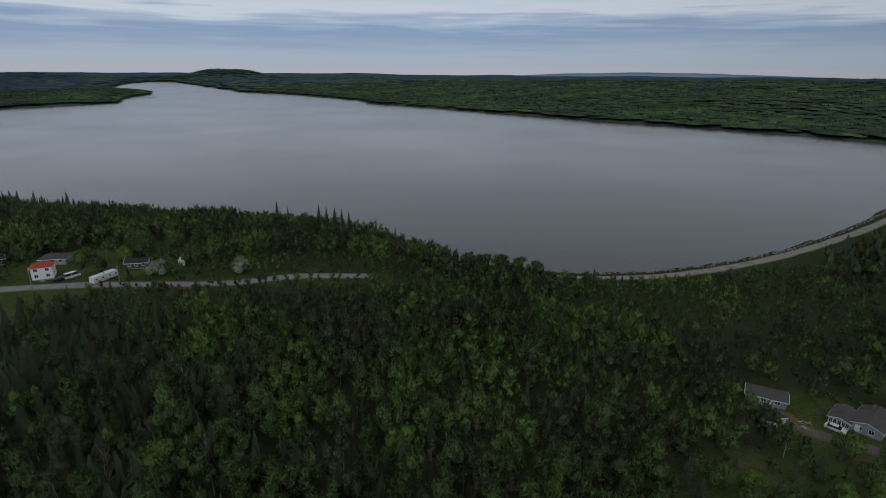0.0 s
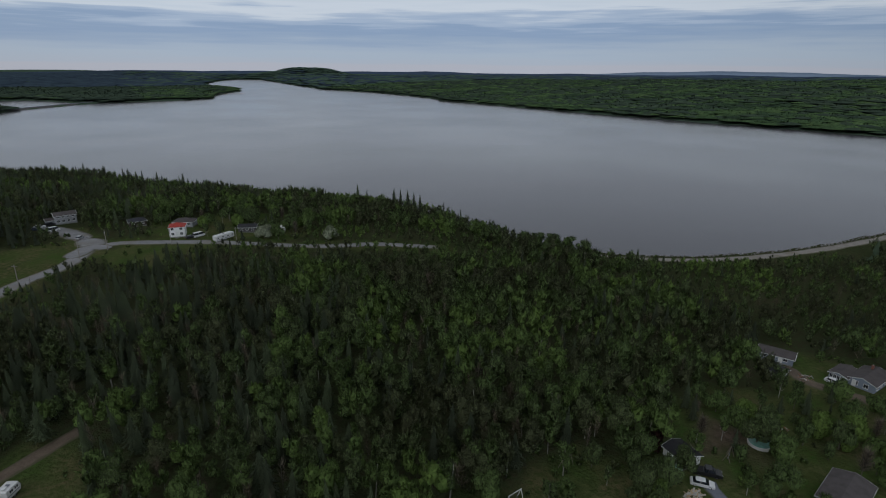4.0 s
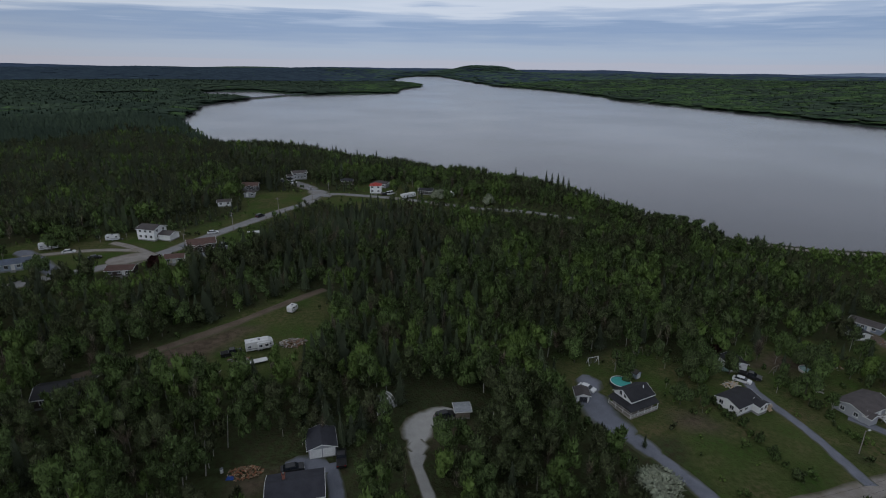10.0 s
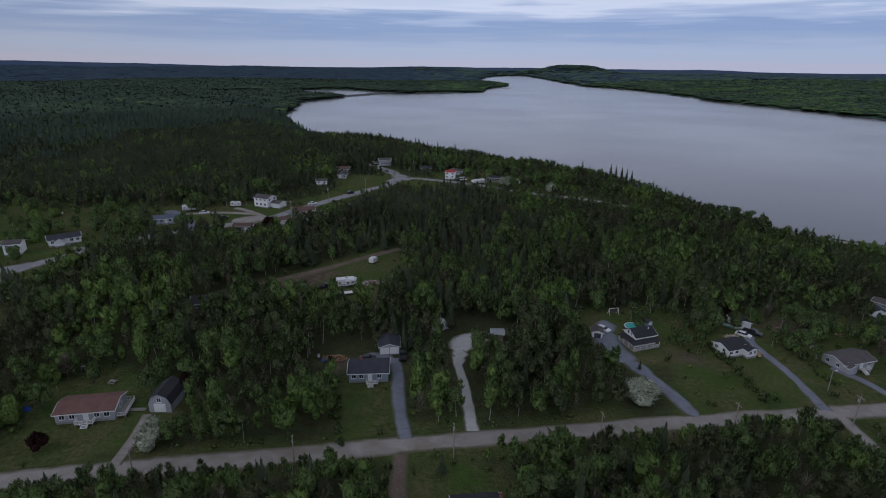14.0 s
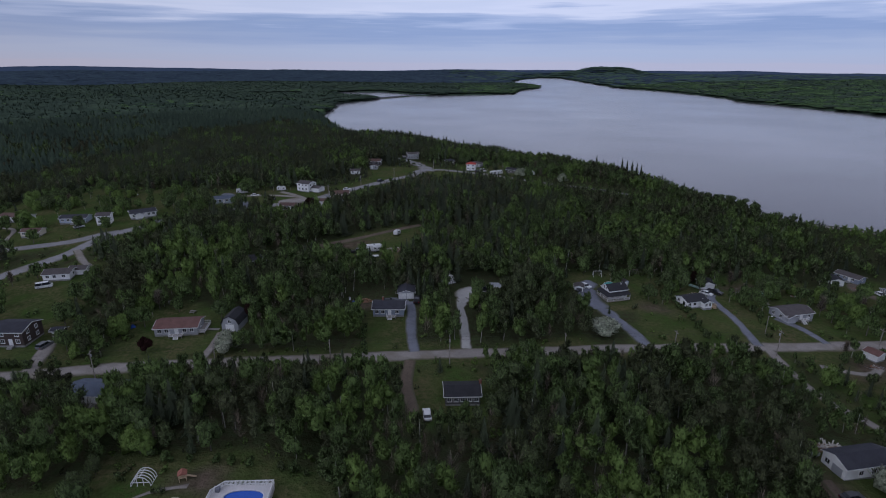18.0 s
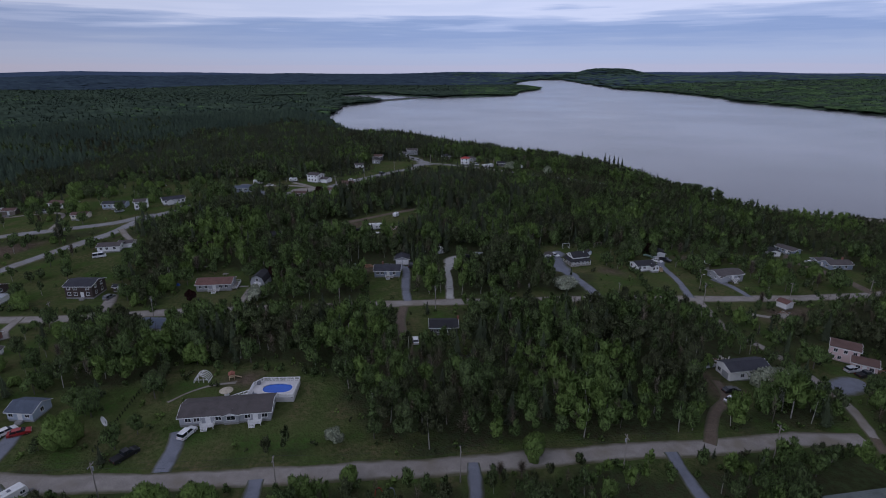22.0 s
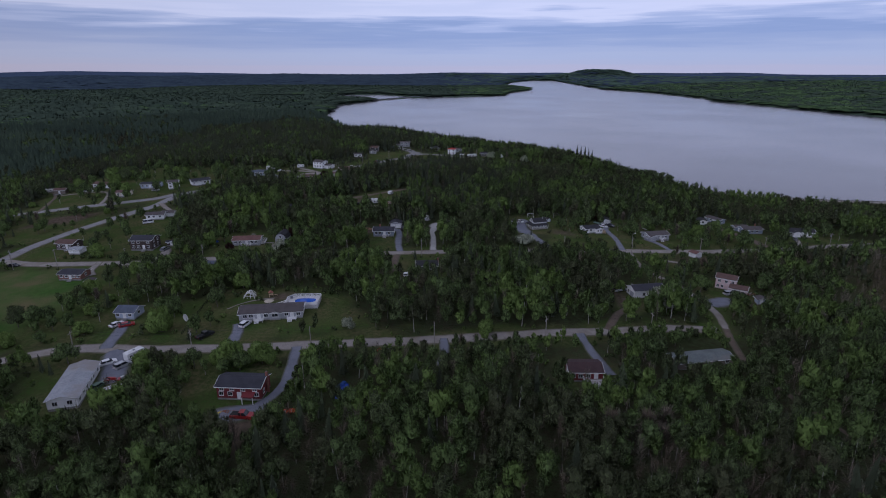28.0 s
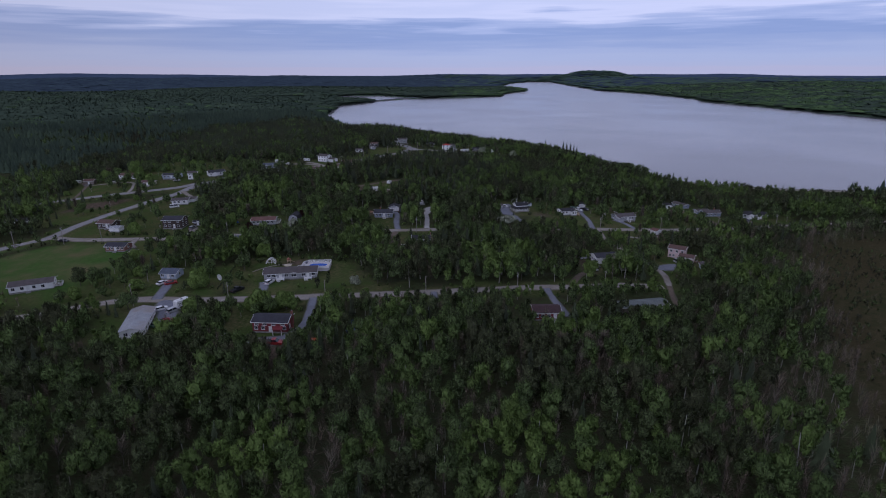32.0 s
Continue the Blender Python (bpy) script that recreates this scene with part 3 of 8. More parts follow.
    nt.links.new(b.outputs[0], p.inputs["Normal"])
    return m


def bed(x, y):
    """Height of the ground sheet itself, which is coarser than the land far off."""
    i, j = np.clip(np.searchsorted(gx, x) - 1, 0, nx - 2), np.clip(np.searchsorted(gy, y) - 1, 0, ny - 2)
    u, v = (x - gx[i]) / (gx[i + 1] - gx[i]), (y - gy[j]) / (gy[j + 1] - gy[j])
    return (Z[j, i] * (1 - u) + Z[j, i + 1] * u) * (1 - v) + (Z[j + 1, i] * (1 - u) + Z[j + 1, i + 1] * u) * v


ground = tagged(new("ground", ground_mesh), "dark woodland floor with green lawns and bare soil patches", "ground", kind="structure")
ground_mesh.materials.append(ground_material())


def water_material():
    m = bpy.data.materials.new("lake_water")
    m.use_nodes = True
    nt = m.node_tree
    p = nt.nodes["Principled BSDF"]
    p.inputs["Base Color"].default_value = (0.064, 0.060, 0.064, 1)
    p.inputs["Roughness"].default_value, p.inputs["IOR"].default_value = 0.12, 1.333
    geo = nt.nodes.new("ShaderNodeNewGeometry")
    last = None
    for scale, strength, dist in ((0.08, 0.15, 0.3), (0.35, 0.25, 0.2), (1.6, 0.25, 0.06)):
        t, b = nt.nodes.new("ShaderNodeTexNoise"), nt.nodes.new("ShaderNodeBump")
        t.inputs["Scale"].default_value, t.inputs["Detail"].default_value = scale, 3
        nt.links.new(geo.outputs["Position"], t.inputs["Vector"])
        b.inputs["Strength"].default_value, b.inputs["Distance"].default_value = strength, dist
        nt.links.new(t.outputs[0], b.inputs["Height"])
        if last:
            nt.links.new(last, b.inputs["Normal"])
        last = b.outputs[0]
    nt.links.new(last, p.inputs["Normal"])
    # wind-roughened lanes
    t, r = nt.nodes.new("ShaderNodeTexNoise"), nt.nodes.new("ShaderNodeMapRange")
    t.inputs["Scale"].default_value, t.inputs["Detail"].default_value = 0.006, 4
    nt.links.new(geo.outputs["Position"], t.inputs["Vector"])
    nt.links.new(t.outputs[0], r.inputs[0])
    r.inputs[1].default_value, r.inputs[2].default_value, r.inputs[3].default_value, r.inputs[4].default_value = 0.35, 0.65, 0.16, 0.20
    nt.links.new(r.outputs[0], p.inputs["Roughness"])
    return m


wx, wy = np.meshgrid(np.linspace(-420, 1100, 39), np.linspace(40, 4100, 102))
wi = np.arange(wx.size).reshape(wx.shape)
water = new("water", mesh_of("water", np.stack([wx, wy, wx * 0 + LAKE], -1).reshape(-1, 3), np.stack([wi[:-1, :-1], wi[:-1, 1:], wi[1:, 1:], wi[1:, :-1]], -1).reshape(-1, 4)))
water.data.materials.append(water_material())
tagged(water, "wide grey lake with a faintly rippled surface", "lake", kind="structure")


def ridge(name, radius, lo, hi, heights, mat, seed, label):
    """A far line of hills on the horizon."""
    ang = np.radians(np.linspace(lo, hi, 260))
    px, py = radius * np.sin(ang), -160 + radius * np.cos(ang)
    top = np.interp(np.degrees(ang), [-45, -25, -5], [heights[3], 0.5 * (heights[0] + heights[3]), heights[0]]) + heights[1] * (waves(px, py, 2600, seed) + 0.35 * waves(px, py, 700, seed + 1) + 0.1 * waves(px, py, 120, seed + 2))
    top *= np.clip(np.minimum(np.arange(260), 259 - np.arange(260)) / 110, 0, 1) ** 0.5 if heights[2] else 1
    rows = [np.stack([px * k, (py + 160) * k - 160, -30 + (top + 30) * f], -1) for k, f in ((0.96, 0.0), (0.985, 0.75), (1.0, 1.0), (1.01, 0.0))]
    v = np.concatenate(rows)
    i = np.arange(260 * 4).reshape(4, 260)
    f = np.stack([i[:-1, :-1], i[:-1, 1:], i[1:, 1:], i[1:, :-1]], -1).reshape(-1, 4)
    ob = new(name, mesh_of(name, v, f, True))
    ob.data.materials.append(mat)
    return tagged(ob, label, "hills", kind="structure")


# backdrop ridges: the blue of distant air is put into the base colours
HAZED_HILLS = material("hazed_wooded_hills", (0.068, 0.092, 0.140), 1.0, dark=(0.052, 0.074, 0.115), scale=0.006, fine=7, coords="Object", spec=0.0)
HAZED_PEAKS = material("hazed_distant_hills", (0.22, 0.28, 0.37), 1.0, dark=(0.19, 0.25, 0.33), scale=0.003, spec=0.0)
ridge("backdrop_hills", 4560, -75, 95, (30, 12, 0, 50), HAZED_HILLS, 21, "low dark wooded hills along the horizon, painted haze blue")
ridge("backdrop_mountains", 4640, 40, 76, (60, 8, 1, 58), HAZED_PEAKS, 33, "mountains far beyond the lake, painted pale blue with haze")


def curve_through(pts, step=2.2):
    p = np.array([pts[0]] + list(pts) + [pts[-1]], float)
    out = []
    for i in range(1, len(p) - 2):
        n = max(2, int(np.hypot(*(p[i + 1] - p[i])) / step))
        for k in np.arange(n) / n:
            a, b, c, d = p[i - 1], p[i], p[i + 1], p[i + 2]
            out.append(0.5 * (2 * b + (c - a) * k + (2 * a - 5 * b + 4 * c - d) * k**2 + (3 * b - a - 3 * c + d) * k**3))
    out.append(p[-2])
    return np.array(out)


def ribbon(name, width, mat, pts, rise, seed, label):
    c = curve_through(pts)
    t = np.gradient(c, axis=0)
    t /= np.hypot(t[:, 0], t[:, 1])[:, None] + 1e-9
    side = np.stack([-t[:, 1], t[:, 0]], -1)
    r = np.random.RandomState(seed)
    wob_l, wob_r = (np.convolve(r.randn(len(c) + 4), np.ones(5) / 5, "valid")[: len(c)] * 0.5 for _ in range(2))
    # yards and lots end round, roads run on
    run = np.r_[0, np.cumsum(np.hypot(*np.diff(c, axis=0).T))]
    near_end = np.clip(np.minimum(run, run[-1] - run) / (width * 0.6), 0.0, 1)
    full = np.ones(len(c)) if width < 4.55 or "road" in name or "lane" in name else 0.3 + 0.7 * np.sqrt(1 - (1 - near_end) ** 2)
    rows = []
    for k in (-0.5, -0.44, -0.2, 0.0, 0.2, 0.44, 0.5):
        off = k * width * full + (wob_l if k < -0.3 else wob_r if k > 0.3 else 0)
        q = c + side * np.reshape(off, (-1, 1))
        z = lie(q[:, 0], q[:, 1]) + (rise if abs(k) < 0.47 else -0.08) + 0.05 * (1 - abs(k) * 2)
        rows.append(np.c_[q, z])
    v = np.concatenate(rows)
    i = np.arange(len(v)).reshape(7, len(c))
    f = np.stack([i[:-1, :-1], i[:-1, 1:], i[1:, 1:], i[1:, :-1]], -1).reshape(-1, 4)[:, ::-1]
    ob = new(name, mesh_of(name, v, f, True))
    paint(ob.data, "shoulder", np.repeat([1.0, 0.85, 0.0, 0.12, 0.0, 0.85, 1.0], len(c)))
    ob.data.materials.append(mat)
    return tagged(ob, label, "road" if "road" in name or "lane" in name else "parking lot" if "lot" in name else "driveway", kind="structure")


SURFACE = {"GRAVEL": GRAVEL, "ASPHALT": ASPHALT, "TARMAC": TARMAC, "DIRT": DIRT, "CRUSHED": CRUSHED}
SAYS = {"GRAVEL": "pale dusty", "ASPHALT": "worn grey asphalt", "TARMAC": "bluish-grey tarmac", "DIRT": "brown packed-dirt", "CRUSHED": "pale crushed-stone"}
for k, (name, w, s, pts) in enumerate(ROADS):
    ribbon(name, w, SURFACE[s], pts, 0.10, k, SAYS[s] + " road through the woods")
for k, (name, w, s, pts) in enumerate(DRIVES):
    ribbon(name, w, SURFACE[s], pts, 0.14 + 0.012 * (k % 5), 50 + k, SAYS[s] + (" driveway" if name == "driveway" else " parking lot beside houses"))

# ---- woods ----


def shaded(t, centres, radii, mid, r, rough=0.13, lobe_share=0.75, sky=0.5):
    """Adds to each corner the direction in which the crown faces there, so that leaf clumps shade as one soft mass."""
    near = np.argmin(np.linalg.norm(t[:, None] - centres[None], axis=2) / radii[None], axis=1)
    lobe = (t - centres[near]) / radii[near][:, None]
    whole = (t - (0, 0, mid)) / (0.28, 0.28, 0.4)
    d = lobe_share * lobe + 0.7 * whole + (0, 0, sky) + rough * np.repeat(r.randn(len(t) // 3, 3), 3, 0)
    return np.hstack([t, d / (np.linalg.norm(d, axis=1)[:, None] + 1e-9)])


def face_along(me, normals):
    me.polygons.foreach_set("use_smooth", np.ones(len(me.polygons), bool))
    me.attributes.new("custom_normal", "FLOAT_VECTOR", "POINT").data.foreach_set("vector", np.asarray(normals, np.float32).ravel())


def lump(r, rings=3, around=6):
    """A rough closed lump of about unit radius, as loose triangles."""
    v = [[(0, 0, 1)] * around]
    for i in range(1, rings):
        t = math.pi * i / rings
        v.append([(math.sin(t) * math.cos(6.283 * (j + 0.5 * i) / around), math.sin(t) * math.sin(6.283 * (j + 0.5 * i) / around), math.cos(t)) for j in range(around)])
    v.append([(0, 0, -1)] * around)
    v = np.array(v, float)
    v[1:-1] *= (0.8 + 0.4 * r.rand(rings - 1, around))[:, :, None]
    tri = []
    for i in range(rings):
        for j in range(around):
            a, b, c, d = v[i, j], v[i, (j + 1) % around], v[i + 1, j], v[i + 1, (j + 1) % around]
            if i:
                tri += [a, c, b]
            if i < rings - 1:
                tri += [b, c, d]
    return np.array(tri)


def broadleaf(seed, n, size, lobes=6, rings=3, around=6, slim=1.0, low=0.2, sky=0.5):
    """A crown for a tree one unit high: a dark inner mass, wrapped in slender upswept leaf sprays that give it a feathery, uneven outline."""
    r = np.random.RandomState(seed)
    c, q = [], []
    mid, half_up = 0.5 + low * 0.5, 0.5 - low * 0.5
    for i in range(lobes):
        u = -0.75 + 1.5 * (i + 0.6 * r.rand()) / lobes
        w = 0.12 * slim * math.sqrt(max(0.03, 1 - 0.9 * u * abs(u)))
        a = 2.4 * i + 1.5 * r.rand()
        k = 0.3 + 0.8 * r.rand()
        c.append((math.cos(a) * w * k, math.sin(a) * w * k, mid + half_up * 0.72 * u))
        q.append((0.095 + 0.06 * r.rand()) * slim**0.8 * (1.0 - 0.35 * max(u, 0)))
    c, q = np.array(c), np.array(q)
    mass = np.concatenate([lump(r, rings, around) * (q[i] * 0.86, q[i] * 0.86, q[i] * 1.05) + c[i] for i in range(lobes)])
    k = r.randint(lobes, size=n)
    d = r.randn(n, 3)
    d /= np.linalg.norm(d, axis=1)[:, None]
    d[:, 2] = np.where(d[:, 2] < -0.3, -d[:, 2], d[:, 2])
    p = c[k] + d * (q[k] * (0.82 + 0.24 * r.rand(n)))[:, None] * (1, 1, 1.2)
    up = d * 0.45 + np.array([0, 0, 0.75]) + 0.25 * r.randn(n, 3)
    up /= np.linalg.norm(up, axis=1)[:, None]
    side = np.cross(up, d + 0.35 * r.randn(n, 3))
    side /= np.linalg.norm(side, axis=1)[:, None]
    s = size * (0.55 + 0.9 * r.rand(n))[:, None]
    t = np.stack([p + up * s * 1.7, p - up * s * 0.7 + side * s * 0.62, p - up * s * 0.7 - side * s * 0.62], 1).reshape(-1, 3)
    return np.concatenate([shaded(mass, c, q, mid, r, 0.05, 0.35, sky), shaded(t, c, q, mid, r, 0.1, 0.35, sky)])


def conifer(seed, tiers, arms, slim=0.17, core=True):
    """A spire one unit high: a ragged dense cone under many small drooping boughs."""
    r = np.random.RandomState(seed)
    t = []
    if core:
        n, zs = 6, (0.08, 0.3, 0.55, 0.8, 0.99)
        ring = [[(math.cos(6.283 * (j + 0.5 * (i % 2)) / n) * w, math.sin(6.283 * (j + 0.5 * (i % 2)) / n) * w, z)
                 for j in range(n) for w in [(slim * 0.6 * (1 - z) ** 0.9 + 0.004) * (0.6 + 0.7 * r.rand())]] for i, z in enumerate(zs)]
        for lo, hi in zip(ring[:-1], ring[1:]):
            for j in range(n):
                k = (j + 1) % n
                t += [lo[j], lo[k], hi[j], lo[k], hi[k], hi[j]]
        t = [np.array(p) for p in t]
    for i in range(tiers):
        z = 0.10 + 0.86 * i / tiers
        w = slim * (1 - i / tiers) ** 0.85 + 0.012
        k = max(4, int(arms * (1 - 0.6 * i / tiers)))
        for j in range(k):
            a = 6.283 * (j + r.rand() * 0.7 + 0.5 * i) / k
            ww, da, dz = w * (0.5 + 0.75 * r.rand()), 1.7 / k, 0.04 + 0.05 * r.rand()
            top = np.array([math.cos(a) * ww * 0.3, math.sin(a) * ww * 0.3, z + dz * 1.25])
            tip1 = np.array([math.cos(a - da) * ww, math.sin(a - da) * ww, z - 0.03 * r.rand()])
            tip2 = np.array([math.cos(a + da) * ww * 0.85, math.sin(a + da) * ww * 0.85, z + 0.02 * r.rand()])
            t += [top, tip1, tip2]
    t = np.array(t)
    d = np.c_[t[:, :2] / slim, 0.25 + 0.35 * t[:, 2]] + (0, 0, 0.3) + 0.1 * np.repeat(r.randn(len(t) // 3, 3), 3, 0)
    return np.hstack([t, d / np.linalg.norm(d, axis=1)[:, None]])


def bare(seed, n):
    """Leafless limbs and fine twigs, one unit high."""
    r = np.random.RandomState(seed)
    t = []
    for i in range(n):
        a, h = r.rand() * 6.283, 0.25 + 0.55 * r.rand()
        w = 0.05 + 0.17 * r.rand() * (1.2 - h)
        p = np.array([math.cos(a) * 0.3 * w, math.sin(a) * 0.3 * w, h])
        e = p + np.array([math.cos(a) * w * 1.3, math.sin(a) * w * 1.3, 0.12 + 0.16 * r.rand()])
        s = np.array([-math.sin(a), math.cos(a), 0.3 * r.randn()]) * (0.005 + 0.007 * r.rand())
        t += [p - s, p + s, e]
    return np.array(t)


def stem(sides=5, top=0.62, wide=0.018):
    t = []
    for j in range(sides):
        a, b = 6.283 * j / sides, 6.283 * (j + 1) / sides
        p, q = (np.array([math.cos(k) * wide, math.sin(k) * wide, -0.06]) for k in (a, b))
        u, w = (np.array([math.cos(k) * wide * 0.35, math.sin(k) * wide * 0.35, top]) for k in (a, b))
        t += [p, q, w, p, w, u]
    return np.array(t)


def scatter_mesh(name, template, places, sizes, tints, spread, seed):
    """Many turned and scaled copies of loose triangles in one mesh."""
    r = np.random.RandomState(seed)
    n, k = len(places), len(template)
    a = r.rand(n) * 6.283
    c, s = np.cos(a), np.sin(a)
    wide = sizes * (1 + spread * (r.rand(n) - 0.5))
    lean = 0.05 * r.randn(n, 2)
    x = template[None, :, 0] * wide[:, None]
    y = template[None, :, 1] * wide[:, None]
    z = template[None, :, 2] * sizes[:, None]
    v = np.stack([c[:, None] * x - s[:, None] * y + lean[:, :1] * z, s[:, None] * x + c[:, None] * y + lean[:, 1:] * z, z], -1) + places[:, None]
    me = mesh_of(name, v.reshape(-1, 3), np.arange(n * k).reshape(-1, 3))
    paint(me, "tint", np.repeat(tints, k))
    if template.shape[1] == 6:
        n0 = template[None, :, 3:]
        turned = np.stack([c[:, None] * n0[..., 0] - s[:, None] * n0[..., 1], s[:, None] * n0[..., 0] + c[:, None] * n0[..., 1], n0[..., 2] + 0 * c[:, None]], -1)
        face_along(me, turned.reshape(-1, 3))
    return me


def joined(name, parts, mat, label):
    """One stuff object out of several scattered meshes."""
    vs, ts, ns = [], [], []
    for me in parts:
        co = np.empty(len(me.vertices) * 3, np.float32)
        me.vertices.foreach_get("co", co)
        ti = np.empty(len(me.vertices), np.float32)
        me.attributes["tint"].data.foreach_get("value", ti)
        vs.append(co.reshape(-1, 3)); ts.append(ti)
        if "custom_normal" in me.attributes:
            no = np.empty(len(me.vertices) * 3, np.float32)
            me.attributes["custom_normal"].data.foreach_get("vector", no)
            ns.append(no.reshape(-1, 3))
        bpy.data.meshes.remove(me)
    v = np.concatenate(vs)
    me = mesh_of(name, v, np.arange(len(v)).reshape(-1, 3))
    paint(me, "tint", np.concatenate(ts))
    if len(ns) == len(vs):
        face_along(me, np.concatenate(ns))
    me.materials.append(mat)
    return tagged(new(name, me), label, "trees", kind="stuff")


def jittered(x0, x1, y0, y1, step, seed):
    r = np.random.RandomState(seed)
    a, b = np.meshgrid(np.arange(x0, x1, step), np.arange(y0, y1, step * 0.9))
    b = b.astype(float); a = a + step * 0.5 * (np.arange(a.shape[0]) % 2)[:, None]
    return (a + step * 0.8 * (r.rand(*a.shape) - 0.5)).ravel(), (b + step * 0.8 * (r.rand(*b.shape) - 0.5)).ravel()


def open_ground(x, y, margin=1.0):
    """Where nothing tall grows: roads, drives, lawns, yards and water."""
    free = shore_gap(x, y) < 1.5
    for name, w, s, pts in ROADS + DRIVES:
        free |= away(x, y, pts) < w / 2 + margin + (0.4 if "road" in name else 0.2) + (5.0 if name == "shore_road" else 4.0 if name == "upper_road" else 0)
    for poly in LAWNS:
        free |= inside(x, y, poly)
    for cx, cy, rad in YARDS:
        free |= np.hypot(x - cx, y - cy) < rad
    return free


# houses and other spots that stand clear of trees: place and radius
YARDS = [(-15, -12, 9), (64, 3, 10), (91, 0, 9), (122, -5, 10), (174, 36, 9), (164, 31, 7), (181, 16, 12), (206, 11, 11), (-78, -25, 11), (-62, -22, 7), (-68, 27, 8),
         (-145, 86, 10), (-115, 112, 10), (-78, 141, 9), (-54, 126, 9), (-62, 112, 7), (-78, 102, 7), (-45, 221, 8), (-21, 259, 10), (-22, 246, 8), (-54, 114, 10), (-74, 122, 9), (-92, 128, 8), (23, 217, 7), (27, 236, 8), (52, 213, 7), (9, 244, 7),
         (-205, 84, 10), (-172, 78, 8), (-180, 60, 7), (-156, 74, 6), (-138, 12, 9), (-122, -32, 10), (-83, -61, 9), (7, -60, 8), (-44, -104, 14), (-92, -103, 8), (-134, -66, 10),
         (-140, -112, 11), (-40, -149, 10), (-38, -161, 7), (-84, -146, 10), (50, -138, 10), (88, -133, 11), (89, -84, 9), (128, -72, 11), (132, -85, 5), (131, -34, 6), (3, 11, 4), (20, 5, 9), (12, 5, 8), (23, 0, 6), (-36, -97, 9), (-70, -105, 5), (53, -29, 7), (-90, -160, 7), (-158, -30, 8), (-150, -40, 5), (55, 2, 8), (57, 12, 7), (60, -12, 6), (48.5, 1, 6), (-60, -36, 5),
         (-46, 224, 9), (-45, 206, 8), (-55, 187, 6), (-214, -22, 11), (-134, -122, 9), (-146, -124, 9), (-82, -156, 9), (-78, -160, 6), (-25, -6, 8), (-16, -28, 7), (-44, 128, 8), (-27, 252, 7), (51, -7, 6), (55, -13, 6), (16, 0, 5), (-14, -150, 6)]
rs = np.random.RandomState(7)
tx, ty = jittered(-300, 300, -345, 500, 3.9, 1)
keep = ~open_ground(tx, ty)
# wider verges on the south side of the two village roads, with lower growth behind them
verge = np.full(tx.shape, 1e9)
for name, w, s, pts in ROADS[:2]:
    mid = np.interp(tx, [p[0] for p in pts], [p[1] for p in pts])
    verge = np.minimum(verge, np.where(ty < mid, away(tx, ty, pts) - w / 2, 1e9))
hidden = ((tx > -78) & (tx < -18) | (tx > 14) & (tx < 92)) & (ty > -80)
deep_in = away(tx, ty, SWAMP, True) + 9 * waves(tx, ty, 30, 78)
keep &= ~inside(tx, ty, SWAMP) | (np.random.RandomState(77).rand(len(tx)) < np.clip(0.95 - deep_in / 26, 0.12, 1))
keep &= (away(tx, ty, ROADS[3][3]) > np.where((tx > -84) & (ty > 50), np.where(tx > -36, 5.5, 9.0), np.where(ty < 62, 11.0, 5.0))) & (away(tx, ty, ROADS[4][3]) > np.where(tx < -150, 13.0, 6.0)) & (away(tx, ty, ROADS[2][3]) > 3.4)
keep &= verge > np.where(hidden, 2.6, np.where(ty < -90, np.where(tx < -98, 1.2, 2.4), 4.0))
keep &= away(tx, ty, DRIVES[RED_DRIVE][3]) > 5
tx, ty, verge, hidden = tx[keep], ty[keep], verge[keep], hidden[keep]
# a close row of young trees along the main road where it runs behind the wood
rx = np.concatenate([np.arange(-76, -18, 2.3), np.arange(16, 92, 2.3)])
ry = np.interp(rx, [p[0] for p in ROADS[0][3]], [p[1] for p in ROADS[0][3]]) - 3.2 - 2.0 - 1.2 * rs.rand(len(rx))
ok = np.ones(rx.shape, bool)
for name, w, s, pts in DRIVES:
    ok &= away(rx, ry, pts) > w / 2 + 2
tx, ty, verge, hidden = np.r_[tx, rx[ok]], np.r_[ty, ry[ok]], np.r_[verge, np.full(ok.sum(), 2.0)], np.r_[hidden, np.ones(ok.sum(), bool)]
gap = shore_gap(tx, ty)
swamp = inside(tx, ty, SWAMP)
# what grows where: spruce in clumps, thick in the middle wood and on the shore; leafless scrub in the wet ground
pine = 0.06 + 0.24 * waves(tx, ty, 70, 41) + 0.15 * waves(tx, ty, 24, 42)
pine += 0.30 * np.exp(-(((tx - 20) / 55) ** 2 + ((ty - 65) / 55) ** 2)) + 0.30 * np.exp(-(((tx + 5) / 60) ** 2 + ((ty - 130) / 40) ** 2)) + 0.25 * np.exp(-(((tx - 40) / 40) ** 2 + ((ty + 75) / 25) ** 2))
pine += np.where(gap < 14, 0.14, 0) - 0.3 * np.exp(-(((tx - 120) / 45) ** 2 + ((ty - 190) / 70) ** 2)) + np.where(tx < -120, 0.12, 0) + 0.3 * np.clip((ty - 140) / 40, 0, 1) * np.clip((-10 - tx) / 50, 0, 1) + 0.34 * np.clip((ty - 250) / 60, 0, 1) * (tx < 90)
